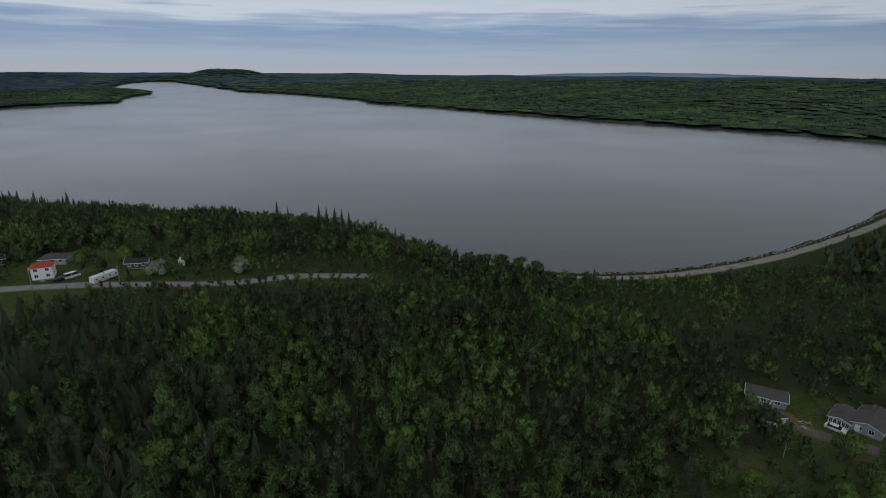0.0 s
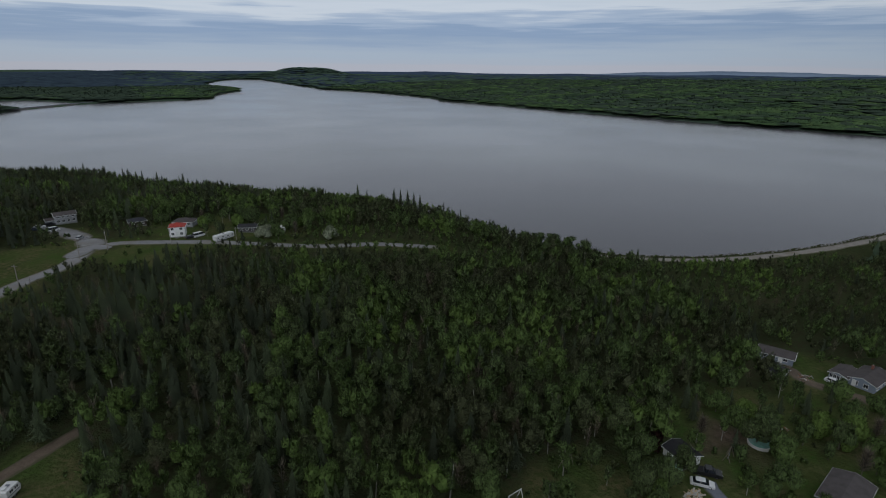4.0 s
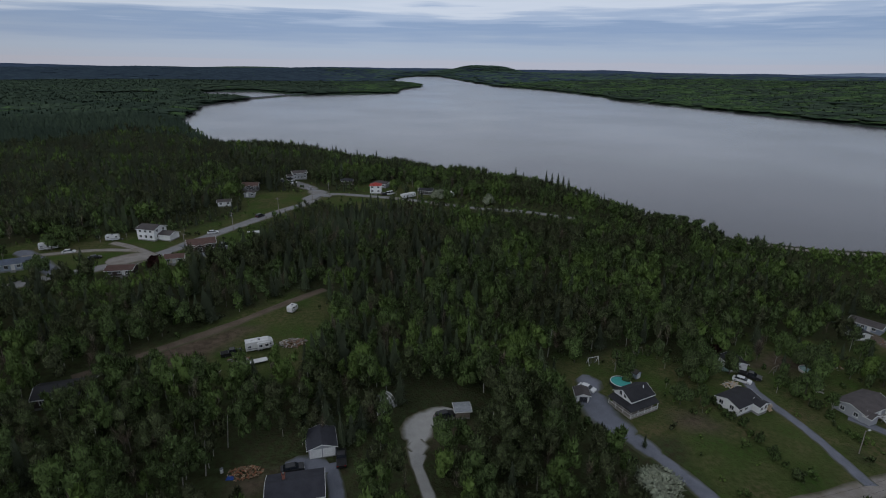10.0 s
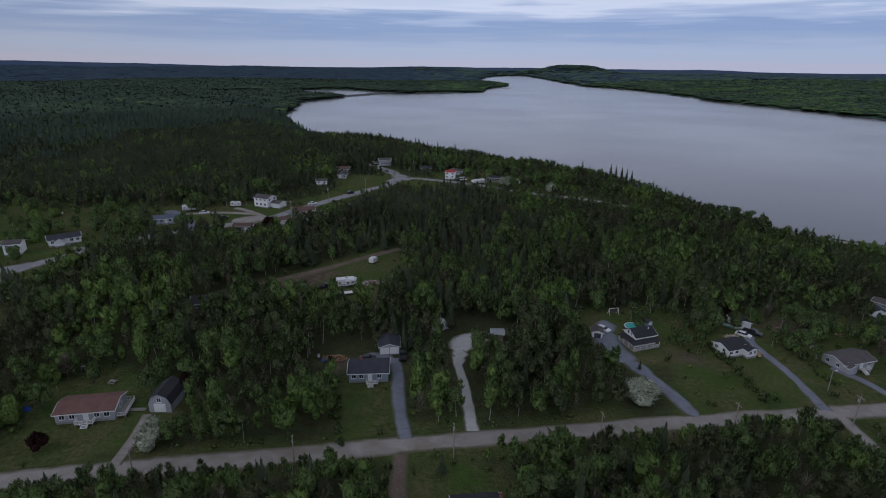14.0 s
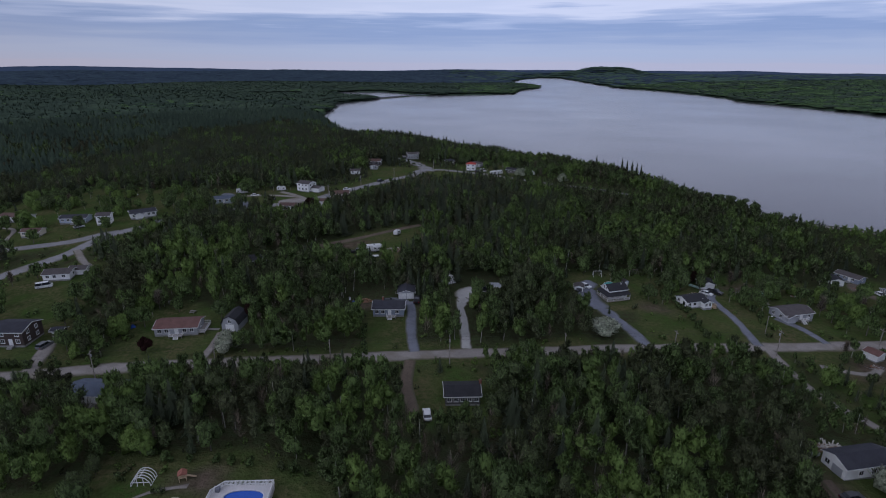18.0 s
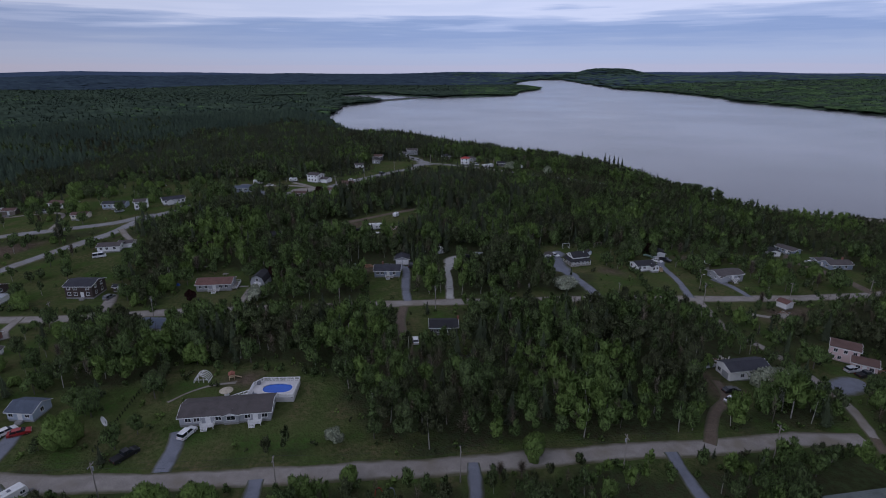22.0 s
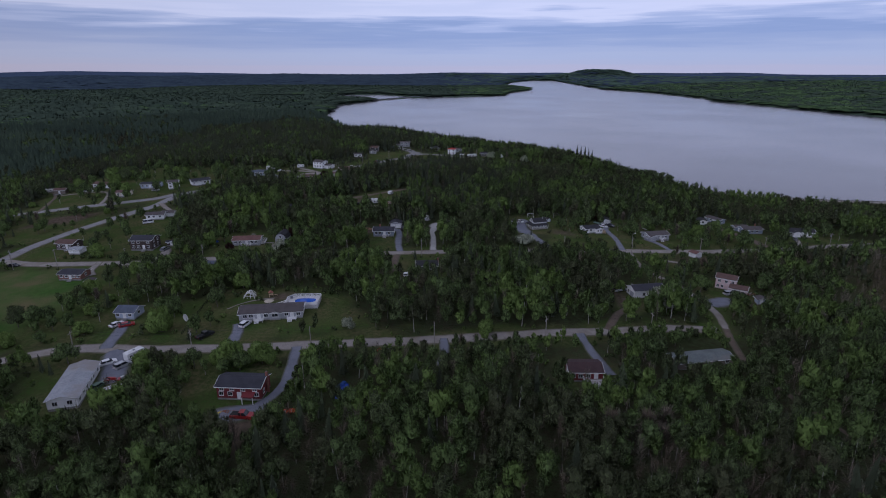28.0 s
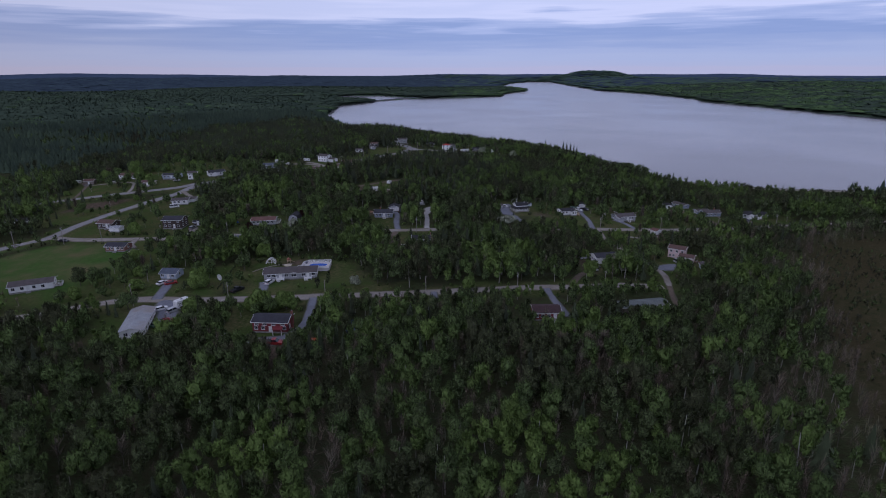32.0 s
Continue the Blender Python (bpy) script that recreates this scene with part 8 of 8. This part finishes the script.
# a row of clipped dark shrubs as a boundary
HEDGE = broadleaf(700, 60, 0.07, 3, 3, 6, 1.4)
hv = mesh_of("hedge_shrub", HEDGE[:, :3] * (0.9, 0.9, 1.5), np.arange(len(HEDGE)).reshape(-1, 3))
paint(hv, "tint", np.full(len(HEDGE), 0.7))
hv.materials.append(NEEDLE)
for i in range(24):
    k = i / 23
    x, y = -70.9 + k * 1.8, -90.6 - k * 28
    tagged(new("hedge_shrub", hv), "dark clipped cedar shrub in a boundary row", "shrub", "hedge row").matrix_world = pose(x, y, lift(x, y) - 0.35, 0, 0, i * 77)

# ---- poles and wires ----
POLE_WOOD = material("grey_pole_wood", (0.30, 0.27, 0.24), 0.9, scale=3)
WIRE = material("black_cable", (0.02, 0.02, 0.02), 0.6)


def utility_pole(x, y, turn, lamp=False):
    ob = thing("utility_pole", x, y, turn, "grey wooden utility pole with a cross-arm by the road", "pole", "utility poles")
    part("pole", Geo().tube(0, 0, -0.8, 8.6, 0.15, 0.10, 8), POLE_WOOD, ob)
    arm = part("cross_arm", Geo().box(-1.0, 1.0, -0.06, 0.06, 7.9, 8.05), POLE_WOOD, ob)
    for a in (-0.9, 0.0, 0.9):
        part("insulator", Geo().tube(a, 0, 8.05, 8.22, 0.05, 0.04, 6), STRIPE, arm)
    if lamp:
        part("transformer", Geo().tube(0.32, 0, 6.6, 7.4, 0.22, n=8), STEEL_ROOF, ob)
    return ob


LINES = [[(-186, -62), (-165, -58.5), (-146.6, -58.4), (-118, -58), (-88, -53.6), (-58, -50), (-28, -48), (4, -45.5), (36, -42.5), (68, -39.5), (100, -36), (134, -31), (168, -25), (205, -17)],
         [(-94, -132), (-60, -132), (-26, -130.5), (10, -127.5), (44, -123.5), (78, -119)], [(-60, 120), (-46, 148), (-28, 172), (-12, 196), (-3, 206), (20, 203.5), (44, 191)]]
for line in LINES:
    for k, (x, y) in enumerate(line):
        nxt = line[min(k + 1, len(line) - 1)]
        prv = line[max(k - 1, 0)]
        utility_pole(x, y, math.degrees(math.atan2(nxt[1] - prv[1], nxt[0] - prv[0])) + 90, k % 3 == 1)
    for k in range(len(line) - 1):
        (x0, y0), (x1, y1) = line[k], line[k + 1]
        z0, z1 = lift(x0, y0) + 8.15, lift(x1, y1) + 8.15
        d = math.hypot(x1 - x0, y1 - y0)
        nx_, ny_ = -(y1 - y0) / d, (x1 - x0) / d
        for off in (-0.9, 0.9):
            g, n = Geo(), 9
            for i in range(n):
                q = i / (n - 1)
                px, py, pz = x0 + (x1 - x0) * q + nx_ * off, y0 + (y1 - y0) * q + ny_ * off, z0 + (z1 - z0) * q - 0.7 * 4 * q * (1 - q)
                g.v += [(px + nx_ * 0.014, py + ny_ * 0.014, pz), (px - nx_ * 0.014, py - ny_ * 0.014, pz), (px, py, pz + 0.024)]
                if i:
                    o = 3 * i
                    g.f += [(o - 3, o - 2, o + 1, o), (o - 2, o - 1, o + 2, o + 1), (o - 1, o - 3, o, o + 2)]
            tagged(new("power_cable", g.mesh("power_cable", WIRE)), "black overhead cable strung between two poles", "cable", "overhead cables")
ob = thing("yard_lamp", 105.3, -20.9, 0, "wooden yard pole with a lamp head", "lamp")
part("pole", Geo().tube(0, 0, -0.6, 6.0, 0.12, 0.09), POLE_WOOD, ob)
part("lamp_arm", Geo().bar((0, 0, 5.7), (0.9, 0, 6.0), 0.04), STRIPE, ob)
part("lamp_head", Geo().box(0.7, 1.3, -0.15, 0.15, 5.92, 6.08), TRIM, ob)

# ---- shore: boulders along the road, a far jetty ----
r = random.Random(5)
rocks = []
for s in range(4):
    t = lump(np.random.RandomState(800 + s), 3, 6)
    rocks.append(mesh_of("boulder", t, np.arange(len(t)).reshape(-1, 3)))
    rocks[-1].materials.append(STONE)
sc = curve_through([(214, 132), (243, 114.5), (290, 99.8), (336, 92.8), (407, 89.6), (481, 92)], 1.5)
for i, (x, y) in enumerate(sc[::1][:230]):
    ob = new("boulder", rocks[i % 4])
    px, py = x + r.uniform(-1.2, 1.2), y + r.uniform(-1.0, 1.6)
    s = r.uniform(0.35, 0.95)
    ob.matrix_world = pose(px, py, max(lift(px, py), LAKE - 0.2) + 0.1, r.uniform(0, 360), 0, r.uniform(0, 360)) @ Matrix.Diagonal((s, s * 0.8, s * 0.7, 1))
    tagged(ob, "rough grey boulder at the water's edge", "boulder", "shore boulders")
ob = thing("jetty", 318, 1812, -8, "long low timber jetty off the wooded point", "jetty", z=LAKE)
part("walkway", Geo().box(-40, 42, -2.0, 2.0, 1.0, 1.6), OLD_WOOD, ob)
for a in range(-36, 43, 12):
    part("pile", Geo().box(a - 0.5, a + 0.5, -2.4, 2.4, -3, 1.0), OLD_WOOD, ob)
ob = thing("causeway", -160, 1340, 0, "low causeway with a dark rail across the inlet", "causeway", z=LAKE)
ob.matrix_world = pose(-150, 1338, LAKE, 0, 0, 57)
part("bank", Geo().hull([(-95, -7, -3), (200, -7, -3), (200, 7, -3), (-95, 7, -3)], [(-95, -4, 2.2), (200, -4, 2.2), (200, 4, 2.2), (-95, 4, 2.2)]), STONE, ob)
part("rail", Geo().box(-95, 200, -3.6, -3.2, 2.2, 3.4), STRIPE, ob)

# ---- smaller things on the lawns ----
BLUE_TARP = material("wrinkled_blue_tarpaulin", (0.03, 0.09, 0.36), 0.45, scale=1.5, bump=0.6, bump_scale=4)
GREY_PLANK = material("weathered_planks", (0.30, 0.28, 0.25), 0.9, scale=2, bump=0.3)


def tarp_bundle(x, y, turn, s, label):
    ob = thing("tarpaulin_bundle", x, y, turn, label, "tarpaulin")
    part("cover", Geo().hull([(-s, -s * 0.6, -0.1), (s, -s * 0.5, -0.1), (s * 0.9, s * 0.6, -0.1), (-s * 0.9, s * 0.5, -0.1)], [(-s * 0.6, -s * 0.2, 0.75 * s), (s * 0.5, -s * 0.25, 0.6 * s), (s * 0.5, s * 0.2, 0.7 * s), (-s * 0.5, s * 0.25, 0.8 * s)]), BLUE_TARP, ob)
    part("rope", Geo().bar((-s, 0, 0.1), (0, 0, 0.85 * s), 0.03).bar((0, 0, 0.85 * s), (s, 0, 0.1), 0.03), STRIPE, ob)


def picnic_table(x, y, turn):
    ob = thing("picnic_table", x, y, turn, "weathered wooden picnic table on a lawn", "table", "picnic tables")
    for k in (-0.28, 0.0, 0.28):
        part("board", Geo().box(-0.9, 0.9, k - 0.12, k + 0.12, 0.70, 0.75), GREY_PLANK, ob)
    for k in (-0.75, 0.75):
        part("bench", Geo().box(-0.9, 0.9, k - 0.14, k + 0.14, 0.42, 0.47), GREY_PLANK, ob)
    for k in (-0.65, 0.65):
        part("leg_frame", Geo().bar((k, -0.75, -0.05), (k, -0.25, 0.70), 0.05).bar((k, 0.75, -0.05), (k, 0.25, 0.70), 0.05).bar((k, -0.75, 0.40), (k, 0.75, 0.40), 0.05), GREY_PLANK, ob)


def kayak(x, y, turn, mat, label):
    ob = thing("kayak", x, y, turn, label, "kayak")
    part("hull", Geo().hull([(-1.2, -0.15, 0.0), (1.2, -0.15, 0.0), (1.2, 0.15, 0.0), (-1.2, 0.15, 0.0)], [(-1.7, -0.05, 0.32), (1.7, -0.05, 0.32), (1.7, 0.05, 0.32), (-1.7, 0.05, 0.32)]).hull([(-1.2, -0.3, 0.14), (1.2, -0.3, 0.14), (1.2, 0.3, 0.14), (-1.2, 0.3, 0.14)], [(-1.3, -0.28, 0.3), (1.3, -0.28, 0.3), (1.3, 0.28, 0.3), (-1.3, 0.28, 0.3)]), mat, ob)
    part("cockpit", Geo().box(-0.35, 0.35, -0.2, 0.2, 0.29, 0.33), STRIPE, ob)


tarp_bundle(-94.1, -24.2, 20, 1.3, "bright blue tarpaulin over a bundle on the lawn")
tarp_bundle(-14.0, -147.6, 80, 1.8, "bright blue tarpaulin over a stack in a clearing of the wood")
tarp_bundle(-28.0, -5.4, -10, 0.8, "blue tarpaulin over a small stack beside firewood")
picnic_table(-89.8, -6.7, 25)
picnic_table(-79.5, -13.6, -15)
picnic_table(119.0, 2.8, 30)
picnic_table(130.2, 19.6, -20)
kayak(-43.2, -159.6, 55, paint_of("yellow", (0.55, 0.42, 0.05)), "yellow kayak lying on the yard")
kayak(-75.4, -143.2, 60, PLASTIC, "white kayak lying between parked vehicles")
ob = thing("plank_walkway", -69.6, -24.9, -1, "pale plank walkway from a deck to a shed", "walkway")
for i in range(16):
    part("plank", Geo().box(-2.7 + i * 0.35, -2.7 + i * 0.35 + 0.31, -0.55, 0.55, 0.16, 0.21), GREY_PLANK, ob)
for k in (-0.4, 0.4):
    part("bearer", Geo().box(-2.7, 2.9, k - 0.05, k + 0.05, -0.1, 0.16), GREY_PLANK, ob)
ribbon("garden_path", 0.9, GRAVEL, [(-61.5, -100.6), (-60.4, -99.3), (-57.6, -96.3), (-54.3, -93.9), (-49.6, -92.4), (-47.5, -92.3)], 0.06, 91, "narrow pale gravel garden path across a lawn")
ob = thing("plastic_drum", -29.8, -3.3, 0, "white plastic drum beside a firewood heap", "drum")
part("drum", Geo().tube(0, 0, -0.1, 0.9, 0.32, 0.32, 12), PLASTIC, ob)
part("lid", Geo().tube(0, 0, 0.9, 0.96, 0.34, 0.34, 12), STRIPE, ob)

# ---- single trees ----


def tree_kit(name, crown_tris, mat, stem_mat, tint=0.4, sides=7, wide=0.02, top=0.6, limbs=5, seed=1):
    """Meshes of one kind of tree, one unit high: crown, and trunk with limbs."""
    me = mesh_of("crown", crown_tris[:, :3], np.arange(len(crown_tris)).reshape(-1, 3))
    paint(me, "tint", np.full(len(crown_tris), tint))
    if crown_tris.shape[1] == 6:
        face_along(me, crown_tris[:, 3:])
    me.materials.append(mat)
    g = Geo().tube(0, 0, -0.05, top, wide, wide * 0.4, sides)
    r = random.Random(seed)
    for i in range(limbs):
        a, z = r.uniform(0, 6.283), 0.25 + 0.4 * i / limbs
        g.bar((0, 0, z), (math.cos(a) * 0.13, math.sin(a) * 0.13, z + 0.16), wide * 0.28)
    return me, g.mesh("trunk", stem_mat)


KITS = {
    "broadleaf_tree": [tree_kit("a", broadleaf(900 + v, 420, 0.032, 7, 3, 6, 1.45 + 0.2 * v, 0.12), LEAF, BARK, seed=v) for v in range(4)],
    "birch_tree": [tree_kit("b", broadleaf(920 + v, 260, 0.028, 5, 3, 6, 0.85, 0.28), LEAF, PALE_BARK, wide=0.013, top=0.85, limbs=7, seed=v) for v in range(3)],
    "spruce_tree": [tree_kit("c", conifer(940 + v, 14, 12, 0.17 + 0.02 * v), NEEDLE, BARK, wide=0.016, top=0.9, limbs=0) for v in range(3)],
    "round_tree": [tree_kit("d", broadleaf(960, 1500, 0.032, 12, 4, 7, 2.3, 0.06), LEAF, BARK, tint=0.95, top=0.4, limbs=4)],
    "blossom_tree": [tree_kit("e", broadleaf(970 + v, 1100, 0.032, 10, 3, 6, 2.1, 0.1), BLOSSOM, BARK, top=0.6, limbs=8, seed=v) for v in range(2)],
    "maroon_tree": [tree_kit("f", broadleaf(980, 900, 0.034, 9, 3, 6, 1.9, 0.1), MAROON, BARK, top=0.5)],
    "leafless_tree": [tree_kit("g", bare(990 + v, 420), TWIG, BARK, wide=0.014, top=0.75, limbs=9, seed=v) for v in range(3)],
}
KITS["leafy_bush"] = [tree_kit("h", broadleaf(1000 + v, 260, 0.06, 6, 3, 6, 2.5, -0.1), LEAF, BARK, top=0.3, limbs=3, seed=v) for v in range(3)]
TREE_SAYS = {"leafy_bush": "low rounded leafy bush on a lawn boundary", "broadleaf_tree": "leafy green broadleaf tree at the edge of a lawn", "birch_tree": "slender pale-stemmed birch in young leaf", "spruce_tree": "dark pointed spruce tree standing free",
             "round_tree": "round-crowned bright green tree on a lawn", "blossom_tree": "white blossoming tree in a yard", "maroon_tree": "dark maroon-leaved tree on a lawn", "leafless_tree": "grey leafless tree among green ones"}


def plant(kind_name, x, y, tall, spread=1.0, seed=0):
    r = random.Random(seed * 131 + int(x * 7) + int(y * 13))
    crown, trunk = r.choice(KITS[kind_name])
    ob = thing(kind_name, x, y, r.uniform(0, 360), TREE_SAYS[kind_name], "bush" if "bush" in kind_name else "tree", kind_name.replace("_", " ") + ("es" if "bush" in kind_name else "s"))
    ob.scale = (tall * spread, tall * spread, tall)
    part("trunk", trunk, None, ob)
    part("crown", crown, None, ob)


for kd, x, y, h, s in [
    ("blossom_tree", -59.4, -37.6, 5.6, 1.5), ("maroon_tree", -59.6, -17.5, 5.5, 1.1), ("blossom_tree", 53.0, -25.4, 4.4, 2.9), ("blossom_tree", -17.5, -116.0, 4.2, 1.1), ("blossom_tree", 92.5, -93.4, 7.6, 1.6), ("round_tree", -46.4, -138.0, 8.4, 1.0),
    ("maroon_tree", -82.4, -38.6, 4.8, 1.0), ("round_tree", -12.0, -128.5, 4.5, 1.0), ("round_tree", 26.2, -119.8, 5.5, 1.1), ("blossom_tree", 57.0, 199.0, 6.0, 1.4), ("blossom_tree", 84.5, 190.0, 6.0, 1.4), ("round_tree", -76.5, -116.5, 8.5, 0.95),
    ("broadleaf_tree", -81.5, -104.0, 7.0, 1.2), ("maroon_tree", -66.8, 104.0, 6.0, 1.3), ("blossom_tree", -105.0, -56.5, 4.0, 1.3), ("maroon_tree", 100.0, 21.0, 5, 1.2), ("broadleaf_tree", 112.0, 0.5, 8.5, 1.3), ("broadleaf_tree", 94.5, 20.0, 8.0, 1.2),
    ("broadleaf_tree", 141.0, 3.0, 8.0, 1.2), ("spruce_tree", 57.6, -12.0, 3.6, 1.1), ("spruce_tree", 62.6, -118.9, 3.4, 1.1), ("spruce_tree", 64.6, -119.6, 2.8, 1.1), ("spruce_tree", -73.0, -51.5, 5.5, 1.0), ("spruce_tree", -70.4, -51.8, 4.5, 1.0),
    ("round_tree", -191.7, 69.0, 9.0, 1.0), ("round_tree", -216.0, 111.0, 9.0, 1.0), ("round_tree", -223.0, 83.0, 8.0, 1.0), ("broadleaf_tree", -198.0, 66.0, 8.5, 1.3), ("broadleaf_tree", -212.0, 70.0, 8.0, 1.3), ("broadleaf_tree", -164.0, 65.0, 7.5, 1.3), ("broadleaf_tree", -174.0, 49.0, 7.0, 1.3), ("broadleaf_tree", -151.0, 64.0, 7.0, 1.3), ("broadleaf_tree", -118.0, 101.0, 8.0, 1.3), ("broadleaf_tree", -105.0, 106.0, 7.0, 1.3),
    ("broadleaf_tree", 20.0, 178.0, 5.0, 1.3), ("spruce_tree", -2.0, 172.0, 5.0, 1.0), ("spruce_tree", -16.0, 160.0, 6.0, 1.0), ("spruce_tree", 34.0, 172.0, 7.0, 1.0),
    ("broadleaf_tree", 81.0, -144.0, 6.5, 1.3), ("broadleaf_tree", 88.0, -143.0, 6.0, 1.4), ("broadleaf_tree", 95.0, -141.0, 6.0, 1.3), ("broadleaf_tree", 77.0, -128.0, 6.5, 1.3), ("broadleaf_tree", 84.0, -124.0, 6.0, 1.3),
    ("leafless_tree", 18.0, -126.5, 4.2, 1.3), ("leafless_tree", 22.5, -126.0, 4.2, 1.3), ("broadleaf_tree", 113.0, -78.0, 8.5, 1.3), ("spruce_tree", 108.5, -72.0, 8.5, 1.0), ("broadleaf_tree", 100.0, -92.0, 7.5, 1.3), ("broadleaf_tree", 134.0, -60.0, 8.0, 1.2),
    ("spruce_tree", 159.4, 172.0, 13.0, 0.9), ("spruce_tree", 130.0, 273.0, 15.0, 0.9), ("spruce_tree", 134.0, 268.0, 12.0, 0.9), ("spruce_tree", 151.8, 239.5, 14.0, 0.9), ("spruce_tree", 149.0, 242.0, 15.0, 0.9), ("spruce_tree", 146.0, 245.5, 14.5, 0.9), ("spruce_tree", 143.0, 248.0, 15.5, 0.9), ("spruce_tree", 154.0, 236.0, 13.0, 0.9),
    ("birch_tree", 172.0, 150.0, 11.0, 1.7), ("birch_tree", 176.0, 144.0, 11.5, 1.7), ("birch_tree", 181.0, 139.0, 11.0, 1.6), ("birch_tree", 168.0, 157.0, 10.0, 1.6), ("birch_tree", 186.0, 133.0, 9.5, 1.5), ("leafless_tree", 50.0, -170.0, 9.5, 1.4), ("leafless_tree", 54.0, -173.0, 9.0, 1.5), ("leafless_tree", 58.0, -170.0, 9.5, 1.4), ("leafless_tree", 63.0, -168.0, 9.0, 1.3), ("leafless_tree", 60.5, -174.0, 8.5, 1.4), ("spruce_tree", -74.6, -57.0, 6.5, 1.0), ("spruce_tree", -72.0, -58.5, 5.5, 1.0),
]:
    plant(kd, x, y, h, s)
# bushes along the lot lines
rr = random.Random(17)
count = 0
for x0, y0, x1, y1, n in ((84.6, 5.5, 84.2, -25, 13), (112, 18, 109, -18, 9), (44, 20, 50, -6, 7), (-20, -40, -24, -14, 7), (-92, -46, -98, -16, 8), (-104, -20, -101, -46, 6), (150, 4, 152, -20, 6), (-58, -84, -24, -89, 9), (-150, -46, -113, -48, 12),
                          (-148, 28, -154, 8, 4), (-138, 34, -133, 60, 6), (-120, 96, -92, 104, 7), (36, -122, 60, -125, 5), (66, -122, 98, -116, 8), (-70, -131, -64, -146, 5), (-52, -130, -38, -130, 3), (-28, -140, -27, -158, 5), (130, -60, 137, -88, 6), (-186, 0, -178, 6, 3), (-122, -48, -104, -47, 7), (2, 198, 30, 188, 5), (-18, 232, -21, 236, 3)):
    for i in range(n):
        k = (i + rr.uniform(-0.3, 0.3)) / max(n - 1, 1)
        plant("leafy_bush", x0 + k * (x1 - x0) + rr.uniform(-0.8, 0.8), y0 + k * (y1 - y0) + rr.uniform(-0.8, 0.8), rr.uniform(1.4, 3.0), rr.uniform(0.8, 1.2), i)
# yard and hedge trees over the lawns and along their edges
ex, ey = jittered(-255, 225, -170, 252, 6.0, 21)
on_lawn = np.zeros(ex.shape, bool)
edge_gap = np.full(ex.shape, 1e9)
for poly in LAWNS:
    on_lawn |= inside(ex, ey, poly)
    edge_gap = np.minimum(edge_gap, away(ex, ey, poly, True))
clear = np.zeros(ex.shape, bool)
for name, w, s, pts in ROADS + DRIVES:
    clear |= away(ex, ey, pts) < w / 2 + (7.0 if name in ("west_road", "upper_road") else 2.2)
for cx, cy, rad in YARDS:
    clear |= np.hypot(ex - cx, ey - cy) < rad
    clear |= (np.abs(ex - cx) < rad) & (ey < cy) & (ey > cy - rad - 9)
for poly in (LAWNS[0], [(84, -2), (88, -30), (111, -28), (107, -4)], [(-66, -32), (-66, -44), (-52, -44), (-52, -30)], [(67, -33), (95, -30), (97, -6), (70, -8)], [(-200, -60), (-140, -60), (-122, -92), (-128, -120), (-170, -116), (-215, -90)], [(-62, -114), (-60, -84), (-26, -84), (-10, -98), (-9, -122), (-62, -124)], LAWNS[13], LAWNS[14]):
    clear |= inside(ex, ey, poly)
order = [i for i in np.argsort(edge_gap + 6 * np.random.RandomState(3).rand(len(ex))) if on_lawn[i] and not clear[i]]
for i in order:
    if count >= 520:
        break
    if rr.random() < (0.4 if ex[i] < -120 else 0.88):
        kd = rr.choices(["broadleaf_tree", "birch_tree", "spruce_tree", "leafless_tree", "round_tree"], [6, 2, 0.8, 0.7, 1.5])[0]
        tall = rr.uniform(3.6, 8.5) if ey[i] < 60 else rr.uniform(5.0, 8.5)
        plant(kd, float(ex[i]), float(ey[i]), tall * (0.8 if kd == "round_tree" else 1), rr.uniform(0.9, 1.25))
        count += 1
